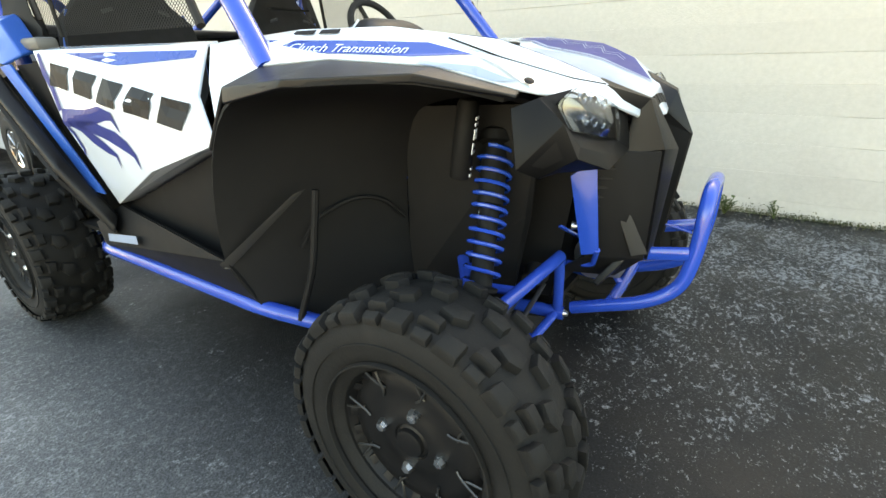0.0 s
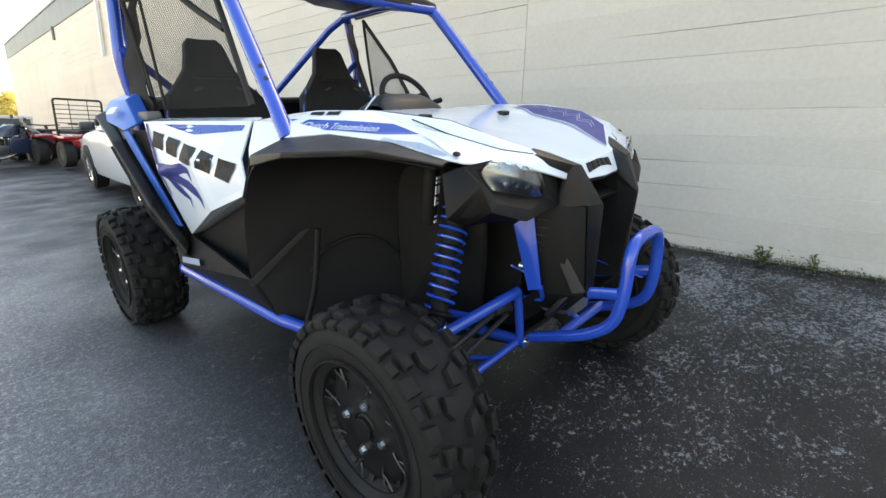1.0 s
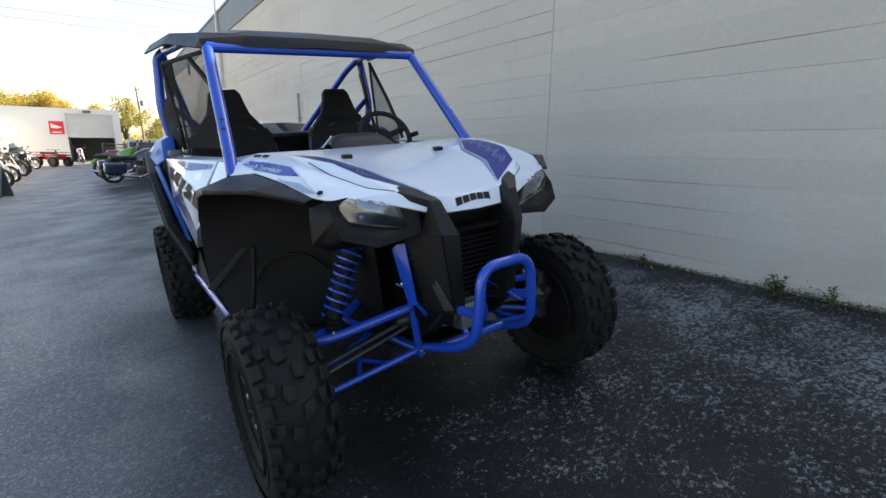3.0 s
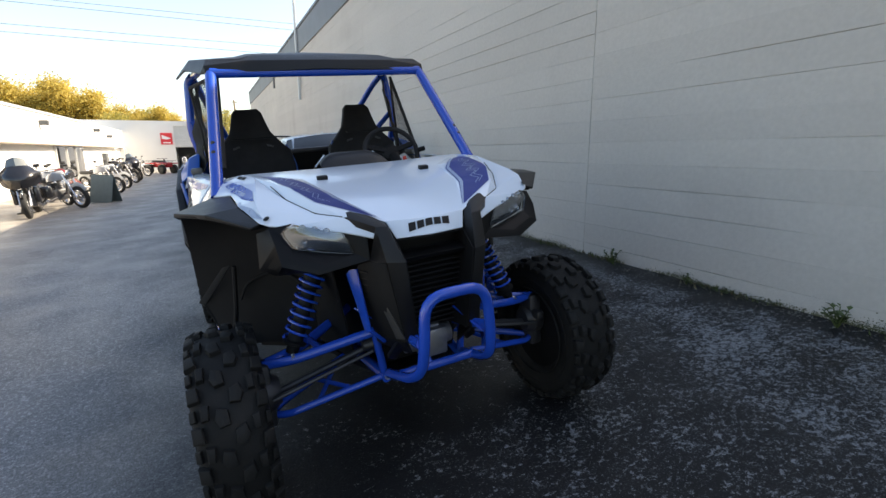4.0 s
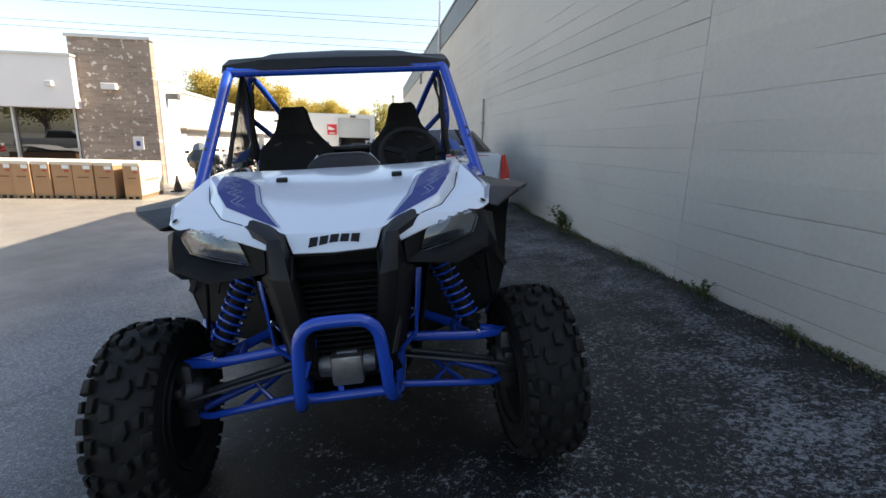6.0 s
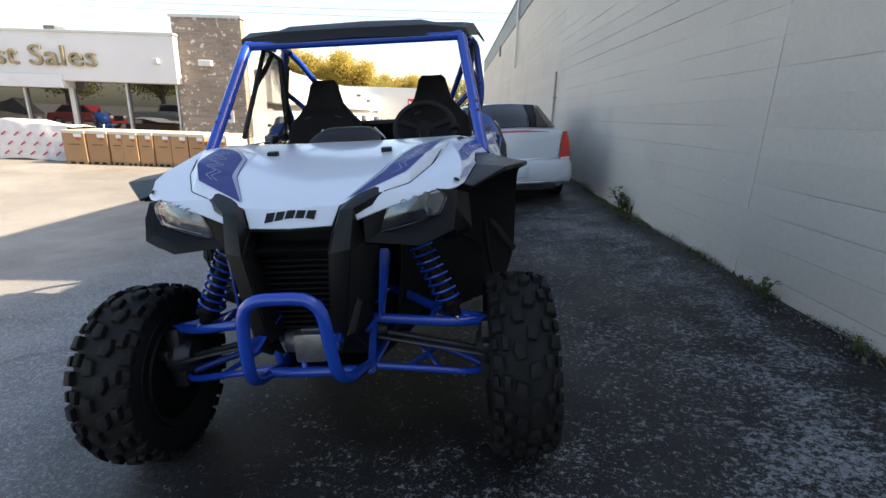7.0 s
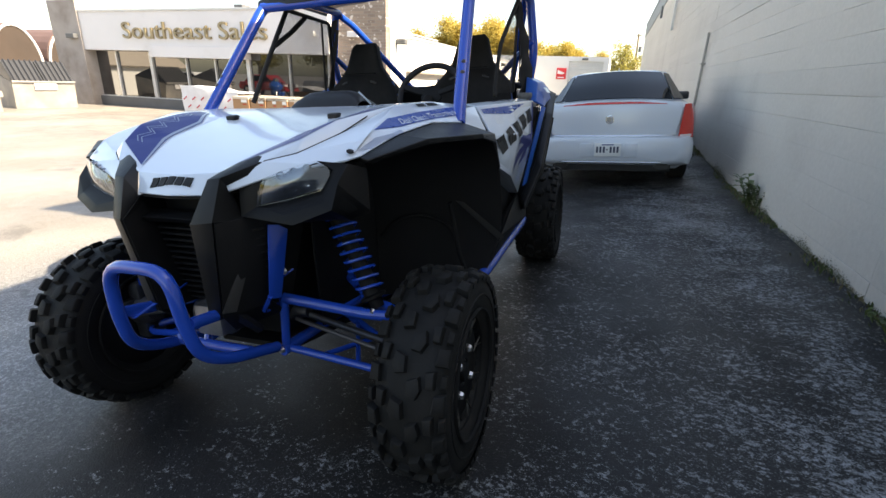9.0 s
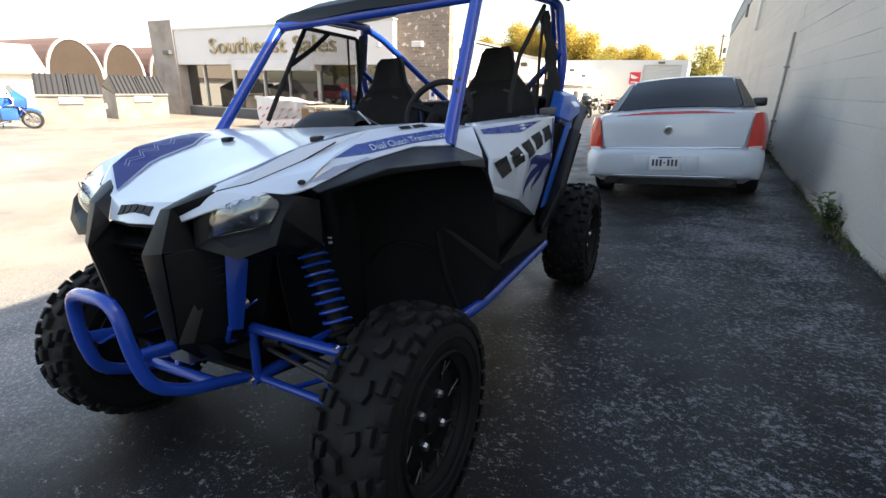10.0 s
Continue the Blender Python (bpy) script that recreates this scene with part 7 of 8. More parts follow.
def make_bike(colour, style, place, group):
    """A motorcycle that faces -y, on its stand. style: tourer, cruiser or dirt."""
    what = {"tourer": "touring motorcycle with panniers and screen", "cruiser": "chrome cruiser motorcycle", "dirt": "off-road motorcycle"}[style]
    bike = new("motorcycle")
    tagged(bike, f"{colour} {what}, on its stand", "motorcycle", group)
    paint = PAINTS[colour]
    r = 0.31 if style != "dirt" else 0.34
    wb = 1.6 if style != "dirt" else 1.42
    for y in (0, wb):
        hub = part("wheel", lathe_bm([(-0.05, 0.02), (-0.05, 0.06), (0.05, 0.06), (0.05, 0.02)], 14), BIKE_ALLOY, bike, "", True, Matrix.Translation((0, y, r)))
        w = 0.06 if y == 0 else 0.08
        part("tyre", lathe_bm([(-w * 0.8, r - 0.09), (-w, r - 0.05), (-w * 0.6, r - 0.01), (0, r), (w * 0.6, r - 0.01), (w, r - 0.05), (w * 0.8, r - 0.09)], 28, 'x', (0, 0, 0), True), BIKE_TYRE, hub, "", True)
        part("rim", lathe_bm([(-0.04, r - 0.11), (-0.045, r - 0.085), (0.045, r - 0.085), (0.04, r - 0.11)], 28, 'x', (0, 0, 0), True), BIKE_ALLOY, hub, "", True)
        for k in range(9):
            a = k * 0.698
            part("spoke", tube_bm([(0, 0.05 * math.cos(a), 0.05 * math.sin(a)), (0, (r - 0.1) * math.cos(a), (r - 0.1) * math.sin(a))], 0.008, 4, 0), BIKE_ALLOY, hub)
        part("brake_disc", lathe_bm([(0.055, 0.06), (0.055, 0.14), (0.06, 0.14), (0.06, 0.06)], 18, 'x', (0, 0, 0), True), BIKE_ALLOY, hub)
        part("mudguard", tube_bm([(0, y + (r + 0.03) * math.cos(a), r + (r + 0.03) * math.sin(a)) for a in (0.5, 0.9, 1.3, 1.7, 2.1, 2.5)], 0.07, 6, 0, 0.35), paint, bike, "", True)
    for x in (-0.10, 0.10):
        part("fork_leg", tube_bm([(x, 0, r), (x, 0.32, r + 0.62)], 0.026, 8, 0), BIKE_ALLOY, bike, "", True)
    part("handlebar", tube_bm([(-0.38, 0.52, r + 0.72), (-0.15, 0.38, r + 0.74), (0.15, 0.38, r + 0.74), (0.38, 0.52, r + 0.72)], 0.015, 7, 0.06), BIKE_SEAT, bike, "", True)
    part("frame", tube_bm([(0, 0.32, r + 0.58), (0, 0.45, r + 0.10), (0, 1.0, r + 0.02), (0, 1.15, r + 0.42), (0, 0.4, r + 0.56)], 0.03, 7, 0.05), BIKE_ENGINE, bike, "", True)
    eng = box_bm(-0.15, 0.55, r - 0.08, 0.15, 1.0, r + 0.22, bevel=0.04)
    for k in range(2):
        lathe(eng, [(0, 0.10), (0.03, 0.11), (0.05, 0.095), (0.08, 0.11), (0.10, 0.095), (0.13, 0.11), (0.17, 0.08)], 12, 'z', (0, 0.66 + 0.22 * k, r + 0.2))
    part("engine", eng, BIKE_ENGINE, bike, "", True)
    tank = patch([[(-0.02, 0.42, r + 0.50), (-0.17, 0.60, r + 0.46), (-0.15, 0.90, r + 0.42), (-0.03, 1.02, r + 0.44)], [(-0.01, 0.40, r + 0.62), (-0.11, 0.58, r + 0.70), (-0.09, 0.88, r + 0.60), (-0.02, 1.03, r + 0.50)], [(0.01, 0.40, r + 0.62), (0.11, 0.58, r + 0.70), (0.09, 0.88, r + 0.60), (0.02, 1.03, r + 0.50)], [(0.02, 0.42, r + 0.50), (0.17, 0.60, r + 0.46), (0.15, 0.90, r + 0.42), (0.03, 1.02, r + 0.44)]], 10, 10)
    part("fuel_tank", thicken(tank, 0.01), paint, bike, "glossy painted tank", True)
    part("seat", box_bm(-0.14, 0.95, r + 0.38, 0.14, 1.65, r + 0.50, bevel=0.05, segments=3), BIKE_SEAT, bike, "", True)
    part("headlamp", lathe_bm([(-0.06, 0.0), (-0.06, 0.09), (0.02, 0.10), (0.10, 0.05), (0.11, 0.0)], 14, 'y', (0, 0.18, r + 0.60)), BIKE_ALLOY, bike, "", True)
    for x in (-0.17, 0.17)[: 2 if style != "dirt" else 1]:
        part("exhaust", tube_bm([(x * 0.8, 0.6, r), (x, 0.9, r - 0.12), (x, 1.75, r - 0.02)], 0.042, 8, 0.1), BIKE_ALLOY, bike, "", True)
    for x in (-0.36, 0.36):
        part("mirror", box_bm(x - 0.06, 0.40, r + 0.86, x + 0.06, 0.44, r + 0.94, bevel=0.018), BIKE_SEAT, bike, "", True)
        part("mirror_stalk", tube_bm([(x * 0.85, 0.50, r + 0.72), (x, 0.43, r + 0.87)], 0.008, 5, 0), BIKE_SEAT, bike)
    part("side_stand", tube_bm([(0.08, 0.8, r - 0.05), (0.26, 0.86, 0.0)], 0.014, 5, 0), BIKE_ENGINE, bike)
    if style == "tourer":
        fairing = patch([[(-0.34, 0.36, r + 0.50), (-0.36, 0.30, r + 0.72), (-0.22, 0.40, r + 0.90)], [(-0.16, 0.10, r + 0.42), (-0.18, 0.06, r + 0.66), (-0.12, 0.28, r + 0.92)], [(0.16, 0.10, r + 0.42), (0.18, 0.06, r + 0.66), (0.12, 0.28, r + 0.92)], [(0.34, 0.36, r + 0.50), (0.36, 0.30, r + 0.72), (0.22, 0.40, r + 0.90)]], 10, 10)
        screen = patch([[(-0.22, 0.40, r + 0.90), (-0.16, 0.46, r + 1.08)], [(0, 0.26, r + 0.93), (0, 0.38, r + 1.14)], [(0.22, 0.40, r + 0.90), (0.16, 0.46, r + 1.08)]], 8, 4)
        if colour == "slate":
            for v in fairing.verts[:] + screen.verts[:]:
                v.co.z = r + (v.co.z - r) * 0.78
        part("fairing", thicken(fairing, 0.02), paint, bike, "glossy painted fairing", True)
        part("screen", thicken(screen, 0.008), SCREEN, bike, "clear wind screen", True)
        for x in (-1, 1):
            part("pannier", box_bm(x * 0.16, 1.32, r + 0.02, x * 0.40, 1.88, r + 0.34, bevel=0.06, segments=3), paint, bike, "", True)
            part("side_fairing", box_bm(x * 0.15, 0.30, r + 0.02, x * 0.26, 0.75, r + 0.42, bevel=0.04), paint, bike, "", True)
        if colour != "slate":
            part("top_box", box_bm(-0.25, 1.60, r + 0.46, 0.25, 2.0, r + 0.76, bevel=0.07, segments=3), paint, bike, "", True)
    bike.matrix_world = place
    return bike


def stand_at(x, y, turn, lean=-6):
    return Matrix.Translation((x, y, ground_z(x, y) - 0.005)) @ pose(0, 0, 0, 0, 0, turn) @ pose(0, 0, 0, 0, lean, 0)


ROW = "motorcycles along the workshop"
tour = make_bike("black", "tourer", stand_at(-4.66, 12.50, 8), ROW)
cruise = make_bike("silver", "cruiser", stand_at(-3.97, 14.29, 48), ROW)
make_bike("white", "cruiser", stand_at(-4.55, 15.6, 40), ROW)
make_bike("red", "cruiser", stand_at(-4.60, 17.2, 42), ROW)
copy_thing(cruise, stand_at(-3.81, 19.57, 48))
make_bike("white", "cruiser", stand_at(-3.88, 21.9, 50), ROW)
make_bike("black", "cruiser", stand_at(-3.99, 25.9, 45), ROW)
copy_thing(tour, stand_at(-4.1, 28.3, 40))
copy_thing(cruise, stand_at(-2.2, 40.2, 5))
make_bike("black", "cruiser", stand_at(-4.2, 33.5, 60), ROW)
EAST = "motorcycles beside the wall"
make_bike("slate", "tourer", stand_at(0.60, 15.95, 104, -5), EAST)
make_bike("green", "dirt", stand_at(0.30, 18.0, 80, -8), EAST)
make_bike("black", "dirt", stand_at(0.45, 18.9, 70, -9), EAST)
make_bike("blue", "tourer", stand_at(-18.7, 7.2, 150), "motorcycles by the skips")


def make_quad(colour, place, cage):
    quad = new("quad_bike" if not cage else "utility_buggy")
    tagged(quad, f"{colour} {'utility buggy with a black headboard rack' if cage else 'quad bike with a black rack'}", "quad bike" if not cage else "buggy", "quads beside the wall")
    paint = PAINTS[colour]
    wd, ln = (0.44, 1.25) if not cage else (0.65, 1.8)
    for x in (-wd, wd):
        for y in (0, ln):
            w = part("wheel", lathe_bm([(-0.10, 0.0), (-0.10, 0.14), (0.10, 0.14), (0.08, 0.0)], 14), BIKE_SEAT, quad, "", True, Matrix.Translation((x, y, 0.31)))
            part("tyre", lathe_bm([(-0.10, 0.14), (-0.13, 0.22), (-0.11, 0.30), (0, 0.315), (0.11, 0.30), (0.13, 0.22), (0.10, 0.14)], 24, 'x', (0, 0, 0), True), BIKE_TYRE, w, "", True)
    part("body", box_bm(-0.28, -0.2, 0.42, 0.28, ln + 0.2, 0.78, bevel=0.10, segments=3), paint, quad, "", True)
    for y in (0, ln):
        for x in (-1, 1):
            part("mudguard", box_bm(x * 0.25, y - 0.36, 0.66, x * (wd + 0.13), y + 0.36, 0.74, bevel=0.035), paint, quad, "", True)
    part("seat", box_bm(-0.2, 0.5, 0.74, 0.2, ln + 0.1, 0.90, bevel=0.06, segments=3), BIKE_SEAT, quad, "", True)
    part("handlebar", tube_bm([(-0.38, 0.48, 1.02), (0, 0.32, 1.0), (0.38, 0.48, 1.02)], 0.018, 6, 0.08), BIKE_SEAT, quad, "", True)
    part("steering_post", tube_bm([(0, 0.12, 0.7), (0, 0.33, 1.0)], 0.04, 6, 0), BIKE_SEAT, quad)
    for y0, y1 in ((-0.35, 0.2), (ln - 0.1, ln + 0.45)):
        rk = tube_bm([(-0.42, y0, 0.86), (0.42, y0, 0.86), (0.42, y1, 0.86), (-0.42, y1, 0.86), (-0.42, y0 + 0.01, 0.86)], 0.016, 6, 0.05)
        for k in range(5):
            tube(rk, [(-0.32 + 0.16 * k, y0, 0.87), (-0.32 + 0.16 * k, y1, 0.87)], 0.010, 5, 0)
        for xx in (-0.3, 0.3):
            tube(rk, [(xx, (y0 + y1) / 2, 0.70), (xx, (y0 + y1) / 2, 0.87)], 0.012, 5, 0)
        part("rack", rk, BIKE_SEAT, quad, "", True)
    if cage:
        cg = tube_bm([(-0.52, ln * 0.45, 0.70), (-0.52, ln * 0.45, 1.62), (0.52, ln * 0.45, 1.62), (0.52, ln * 0.45, 0.70)], 0.026, 8, 0.07)
        for k in range(7):
            tube(cg, [(-0.52, ln * 0.45, 0.82 + 0.11 * k), (0.52, ln * 0.45, 0.82 + 0.11 * k)], 0.010, 5, 0)
        for x in (-0.2, 0.2):
            tube(cg, [(x, ln * 0.45, 0.75), (x, ln * 0.45, 1.62)], 0.010, 5, 0)
        part("headboard", cg, BIKE_SEAT, quad, "black tubular headboard", True)
    quad.matrix_world = place
    return quad


make_quad("red", stand_at(1.40, 13.6, 8, 0), True)
make_quad("red", stand_at(0.95, 16.55, 8, 0), False)
make_quad("red", stand_at(-3.2, 35.7, 40, 0), False)
# open utility trailer behind them
trailer = new("box_trailer")
trailer.location = (0.50, 22.3, ground_z(0.5, 22.3))
tagged(trailer, "small grey trailer with a pale cover and mesh sides", "trailer")
part("bed", box_bm(-0.72, -0.7, 0.35, 0.72, 0.7, 1.22, bevel=0.02), SILL_DARK, trailer)
part("cover", box_bm(-0.75, -0.73, 1.22, 0.75, 0.73, 1.33, bevel=0.03), SIGN_WHITE, trailer, "pale cover")
for x in (-0.70, -0.40, 0.70):
    part("side_post", box_bm(x - 0.03, -0.74, 0.3, x + 0.03, -0.70, 1.24), FRAME_GREY, trailer)
for y in (-0.78, 0.78):
    part("wheel", lathe_bm([(-0.08, 0.0), (-0.09, 0.26), (-0.05, 0.30), (0.05, 0.30), (0.09, 0.26), (0.08, 0.0)], 18, 'y', (0, y, 0.30)), BIKE_TYRE, trailer, "", True)
for q in (-1, 1):
    part("chevron", box_bm(-0.04, -0.012, -0.24, 0.04, 0.0, 0.24), SIGN_WHITE, trailer, "white chevron stroke", False, pose(0.15 + q * 0.11, -0.705, 0.82, 0, q * 28, 0))
rails = new("rail_trailer")
rails.location = (-0.58, 26.2, ground_z(-0.58, 26.2))
tagged(rails, "open trailer with dull red rails and a load", "trailer")
part("bed", box_bm(-0.46, -0.6, 0.42, 0.46, 0.6, 0.50, bevel=0.01), SILL_DARK, rails)
for y in (-0.6, 0.6):
    fence = tube_bm([(-0.46, y, 0.45), (-0.46, y, 1.25), (0.46, y, 1.20), (0.46, y, 0.45)], 0.03, 6, 0.02)
    for k in range(3):
        tube(fence, [(-0.46, y, 0.65 + 0.2 * k), (0.46, y, 0.65 + 0.2 * k)], 0.018, 5, 0)
    part("side_rail", fence, SILL_DARK, rails, "", True)
    part("wheel", lathe_bm([(-0.08, 0.0), (-0.09, 0.26), (-0.05, 0.30), (0.05, 0.30), (0.09, 0.26), (0.08, 0.0)], 18, 'y', (0, y * 1.2, 0.30)), BIKE_TYRE, rails, "", True)
part("load", box_bm(-0.35, -0.3, 0.5, 0.2, 0.3, 0.95, bevel=0.08), PAINTS["red"], rails, "", True)
# small sandwich board and bollards by the crates
board = new("sandwich_board")
board.matrix_world = pose(-3.65, 15.65, ground_z(-3.65, 15.65), 0, 0, -35)
tagged(board, "dull green folding sandwich board", "sign board")
for s in (1, -1):
    part("panel", box_bm(-0.38, -0.012, 0, 0.38, 0.012, 0.85, bevel=0.006), mat("board_green", (0.09, 0.12, 0.12), 0.6, vary=0.1), board, "", False, pose(0, s * 0.20, 0, s * 14, 0, 0))
for x, y in ((-5.75, 13.4), (-5.35, 15.2), (-5.1, 13.9)):
    cone = new("traffic_cone")
    cone.location = (x, y, ground_z(x, y))
    tagged(cone, "dark weathered traffic cone", "cone", "cones by the crates")
    part("base", box_bm(-0.16, -0.16, 0, 0.16, 0.16, 0.03, bevel=0.008), BIKE_TYRE, cone)
    part("body", lathe_bm([(0.03, 0.12), (0.30, 0.06), (0.48, 0.03), (0.485, 0.0)], 14, 'z'), mat("cone_dark", (0.05, 0.04, 0.035), 0.7), cone, "", True)


# ---- autumn trees beyond the buildings ----
BARK = mat("bark", (0.09, 0.07, 0.05), 0.9, vary=0.2, scale=6)


def leaf_mix(name, a, b):
    m = bpy.data.materials.new(name)
    m.use_nodes = True
    nt = m.node_tree
    p = nt.nodes["Principled BSDF"]
    p.inputs["Roughness"].default_value = 0.65
    geo = nt.nodes.new("ShaderNodeNewGeometry")
    rp = nt.nodes.new("ShaderNodeValToRGB")
    rp.color_ramp.elements[0].color, rp.color_ramp.elements[1].color = (*a, 1), (*b, 1)
    nt.links.new(geo.outputs["Random Per Island"], rp.inputs[0])
    nt.links.new(rp.outputs[0], p.inputs["Base Color"])
    thin, add = nt.nodes.new("ShaderNodeBsdfTranslucent"), nt.nodes.new("ShaderNodeMixShader")
    add.inputs[0].default_value = 0.5
    nt.links.new(rp.outputs[0], thin.inputs[0])
    nt.links.new(p.outputs[0], add.inputs[1])
    nt.links.new(thin.outputs[0], add.inputs[2])
    nt.links.new(add.outputs[0], nt.nodes["Material Output"].inputs[0])
    return m


GOLD = leaf_mix("gold_leaves", (0.36, 0.265, 0.05), (0.58, 0.46, 0.12))
OLIVE = leaf_mix("olive_leaves", (0.20, 0.19, 0.05), (0.44, 0.38, 0.10))


def make_tree(height, spread, leaves, seed, label):
    rng = random.Random(seed)
    root = new("tree")
    tagged(root, label, "tree", "trees beyond the lot")
    tips = []
    bm = tube_bm([(0, 0, -0.1), (0.1, 0.05, height * 0.25), (0, 0.1, height * 0.55)], 0.28, 7, 0, 1, 0.14)
    for k in range(11):
        a = k * 2.4 + rng.uniform(-0.3, 0.3)
        z0 = height * rng.uniform(0.2, 0.55)
        r = spread * rng.uniform(0.45, 0.9)
        end = Vector((math.cos(a) * r, math.sin(a) * r, min(height * 0.93, z0 + height * rng.uniform(0.15, 0.45))))
        mid = Vector((math.cos(a) * r * 0.4, math.sin(a) * r * 0.4, (z0 + end.z) / 2 + 0.3))
        tube(bm, [(0, 0.05, z0), tuple(mid), tuple(end)], 0.10, 5, 0, 1, 0.03)
        tips += [end, mid * 0.5 + end * 0.5, end + Vector((rng.uniform(-1, 1), rng.uniform(-1, 1), rng.uniform(0, 0.8)))]
    tips += [Vector((rng.gauss(0, spread * 0.28), rng.gauss(0, spread * 0.28), height * rng.uniform(0.6, 0.95))) for _ in range(9)]
    part("trunk", bm, BARK, root, "branching grey-brown trunk", True)
    verts, faces = [], []
    for k in range(leaves):
        c = rng.choice(tips)
        d = Vector((rng.gauss(0, 1), rng.gauss(0, 1), rng.gauss(0, 0.8)))
        p = c + d * spread * 0.17
        if p.z < height * 0.14:
            continue
        n = Vector((rng.uniform(-1, 1), rng.uniform(-1, 1), rng.uniform(-0.4, 1))).normalized()
        u = n.orthogonal().normalized()
        v = n.cross(u)
        s = rng.uniform(0.07, 0.15)
        i = len(verts)
        verts += [p + u * s, p + v * s * 0.7, p - u * s, p - v * s * 0.7]
        faces.append((i, i + 1, i + 2, i + 3))
    me = bpy.data.meshes.new("crown")
    me.from_pydata(verts, [], faces)
    me.materials.append(GOLD if "yellow" in label else OLIVE)
    crown = new("crown", me)
    crown.parent = root
    return root


gold = make_tree(8.8, 3.7, 26000, 3, "broad yellow autumn tree in the sun")
gold.matrix_world = Matrix.Translation((-17.0, 60, LOT_Z)) @ Matrix.Scale(0.98, 4)
olive = make_tree(7.2, 2.9, 5000, 9, "olive and gold autumn tree")
olive.location = (-6.4, 64, LOT_Z)
for x, y, s, r in ((-13.0, 58.5, 0.93, 80), (-21.8, 61, 0.9, 150), (-27, 60, 0.85, 30), (-10.4, 63, 0.74, 220), (-36, 58, 0.85, 95), (-45, 52, 0.95, 190), (-60, 60, 0.9, 10), (-5.8, 61, 0.70, 110), (-2.8, 66, 0.66, 310), (-15.2, 64, 0.96, 260)):
    copy_thing(gold, Matrix.Translation((x, y, LOT_Z)) @ Matrix.Rotation(radians(r), 4, 'Z') @ Matrix.Scale(s, 4))
airy = make_tree(5.9, 2.0, 2300, 17, "thin olive and gold autumn tree with open branches")
airy.location = (1.35, 60, LOT_Z)
# the last four are unseen, added for the showroom windows to reflect
for x, y, s, r in ((-8.7, 58, 0.84, 300), (5.6, 69, 0.72, 130), (-75, 30, 0.8, 20), (-80, 20, 0.9, 120), (-30, -32, 1.3, 50), (-40, -34, 1.4, 10), (-22, -36, 1.3, 200), (-50, -30, 1.2, 90)):
    copy_thing(olive, Matrix.Translation((x, y, LOT_Z)) @ Matrix.Rotation(radians(r), 4, 'Z') @ Matrix.Scale(s, 4))
bm = bmesh.new()
rng = random.Random(4)
hv, hf = [], []
for k in range(9000):
    x = rng.uniform(-120, 40)
    p = Vector((x, 75 + rng.uniform(-3, 3) - max(0, -x - 30) * 0.35, LOT_Z + rng.random() ** 0.8 * (2.7 + 1.2 * noise.noise((x * 0.15, 2, 0)))))
    n = Vector((rng.uniform(-1, 1), rng.uniform(-1, 1), rng.uniform(-0.4, 1))).normalized()
    u = n.orthogonal().normalized()
    v = n.cross(u)
    s = rng.uniform(0.2, 0.45)
    i = len(hv)
    hv += [p + u * s, p + v * s * 0.7, p - u * s, p - v * s * 0.7]
    hf.append((i, i + 1, i + 2, i + 3))
bm.free()
me = bpy.data.meshes.new("far_woods")
me.from_pydata(hv, [], hf)
me.materials.append(OLIVE)
tagged(new("far_woods", me), "belt of olive autumn woods in the distance", "woods", kind="stuff")


# ---- the wall's block courses ----
rng = random.Random(77)
COURSE = 0.2027


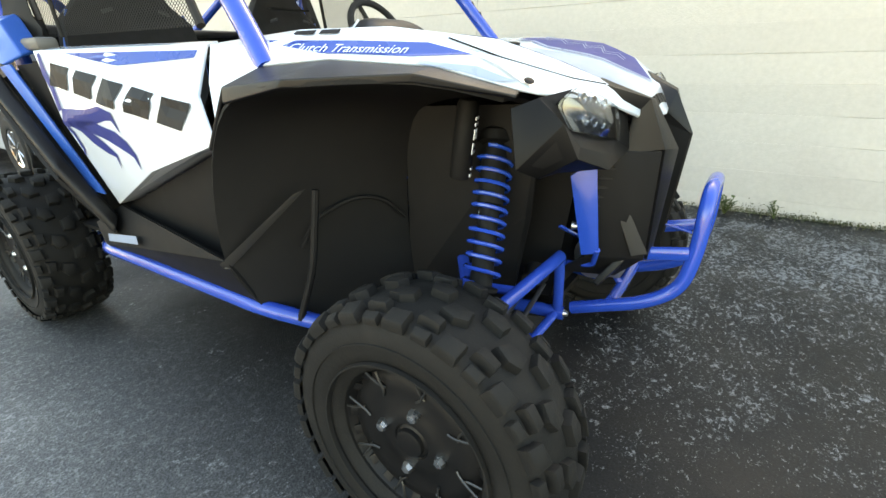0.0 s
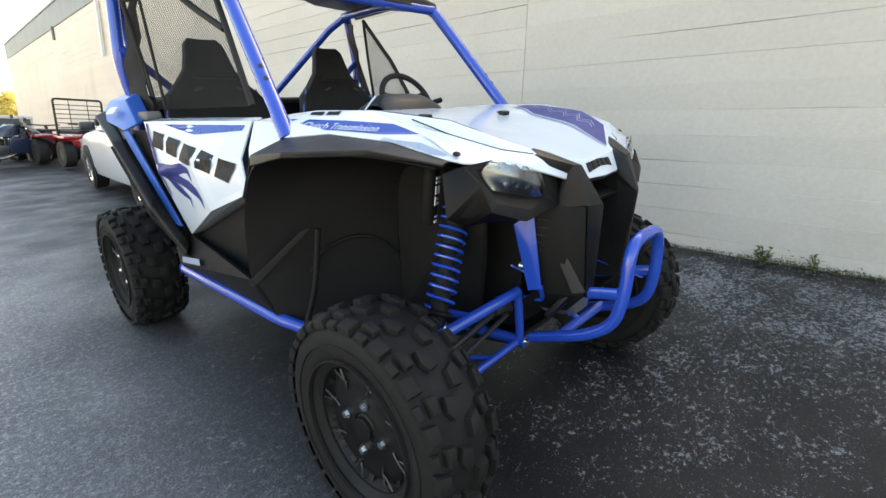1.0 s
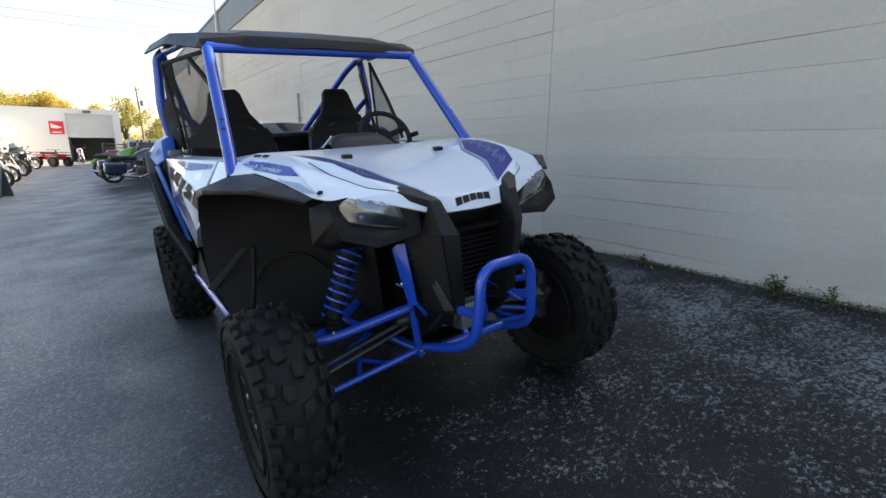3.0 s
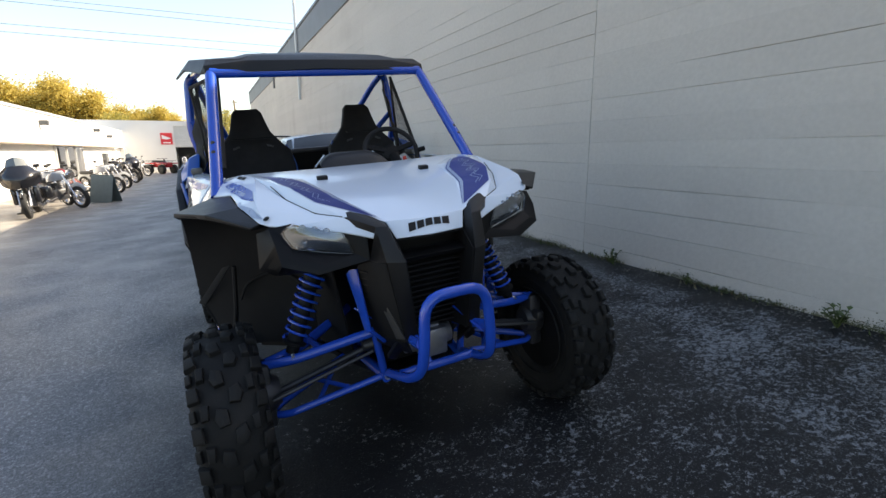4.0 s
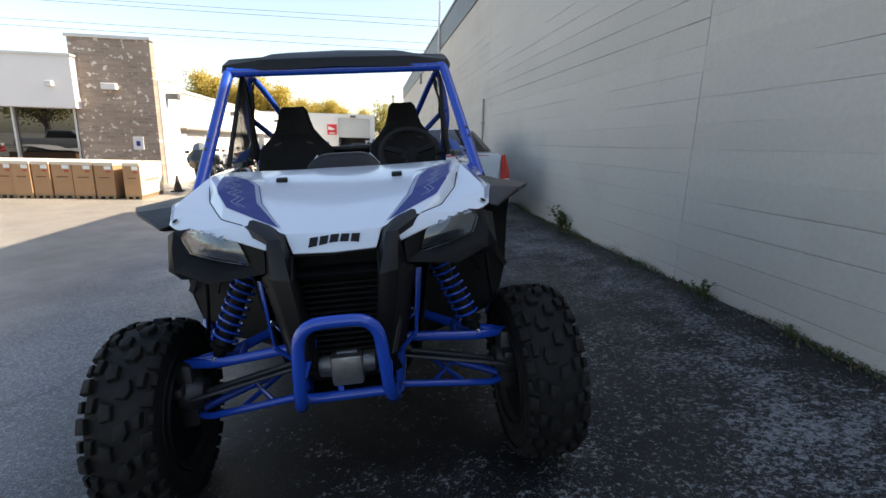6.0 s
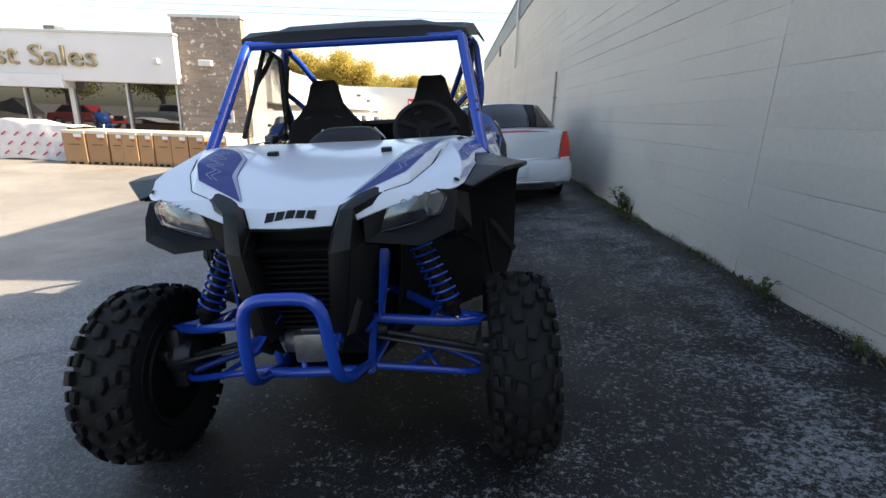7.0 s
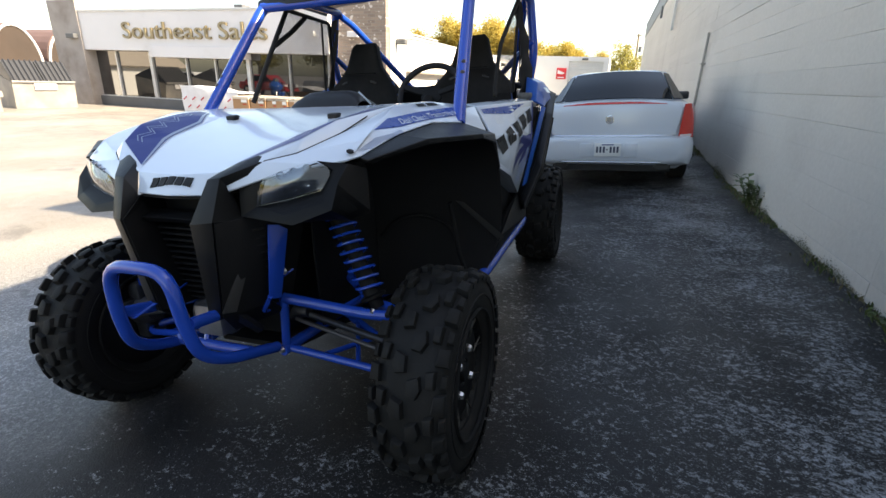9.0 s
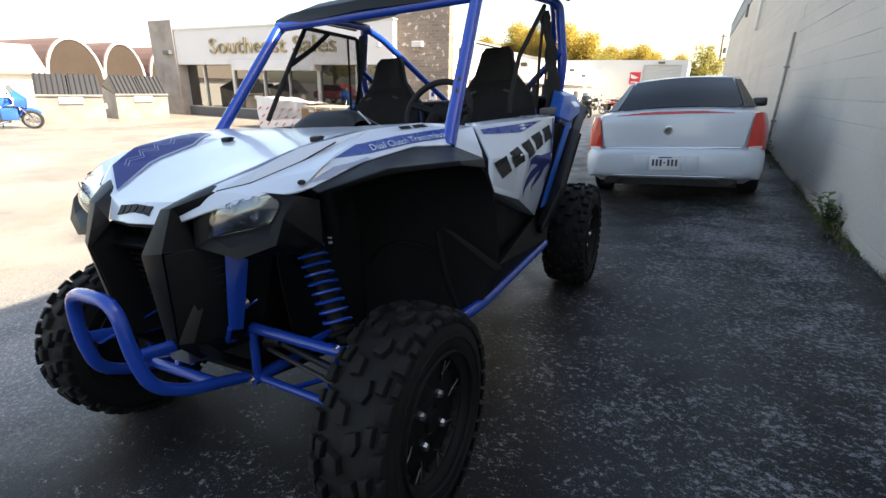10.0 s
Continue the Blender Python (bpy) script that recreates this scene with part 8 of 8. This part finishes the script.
def course_mesh(length, seed, gap):
    """One course: a long slab with softened edges and slight waviness."""
    r = random.Random(seed)
    bm = bmesh.new()
    n = max(2, int(length / 0.205))
    e = 0.003
    rows = []
    for i in range(n + 1):
        y = length * i / n
        d = r.uniform(-0.0012, 0.0012)
        worn = 0.56 + 1.5 * noise.noise((y * 0.75 + seed * 7.3, seed * 1.7, 0.0)) + r.uniform(-0.12, 0.12)
        depth = min(1.0, max(0.0, worn))
        open_gap = gap * (0.06 + 0.94 * depth)
        top = COURSE - open_gap
        lip = -0.0039 + (0.0039 if gap > 0.002 else 0.0016) * depth
        pr = [(0.012, 0.0), (lip + d, 0.0), (-0.004 + d, e), (-0.004 + d, top - e), (lip + d, top), (0.012, top)]
        rows.append([bm.verts.new((x, y, z)) for x, z in pr])
    for a, b in zip(rows, rows[1:]):
        for k in range(5):
            bm.faces.new((a[k], b[k], b[k + 1], a[k + 1]))
    bm.faces.new(rows[0])
    bm.faces.new(rows[-1][::-1])
    bmesh.ops.recalc_face_normals(bm, faces=bm.faces)
    me = bpy.data.meshes.new("block_course")
    bm.to_mesh(me)
    bm.free()
    me.materials.append(BLOCK_PAINT)
    return me


GAPS = (0.0044, 0.0040, 0.0036, 0.0032, 0.0028, 0.0024, 0.0020, 0.0016, 0.0014, 0.0012, 0.0010, 0.0007)
JOINTS = [-14.0, -5.44, 1.86, 9.16, 16.46, 23.76, 31.06, 38.5]
for a, b in zip(JOINTS, JOINTS[1:]):
    shared = [course_mesh(b - a - 0.005, 5 + q, gp) for q, gp in enumerate(GAPS)]
    trimmed = [course_mesh(b - 2.255, 15 + q, gp) for q, gp in enumerate(GAPS)] if a < 2.25 < b else shared
    for k in range(-3, 24):
        z = 0.12 + COURSE * k
        above = z + COURSE > 4.12
        if above and b <= 2.3:
            continue
        start = 2.25 if above and a < 2.25 else a
        ob = new("block_course", (trimmed if start != a else shared)[rng.choice((0, 1, 2, 3, 4, 4, 5, 5, 6, 6, 7, 8, 8, 9, 9, 10, 11))])
        ob.parent = wall if b > 2.3 else low
        ob.location = (WALL_X + rng.uniform(-0.001, 0.001), start + 0.0025, z)
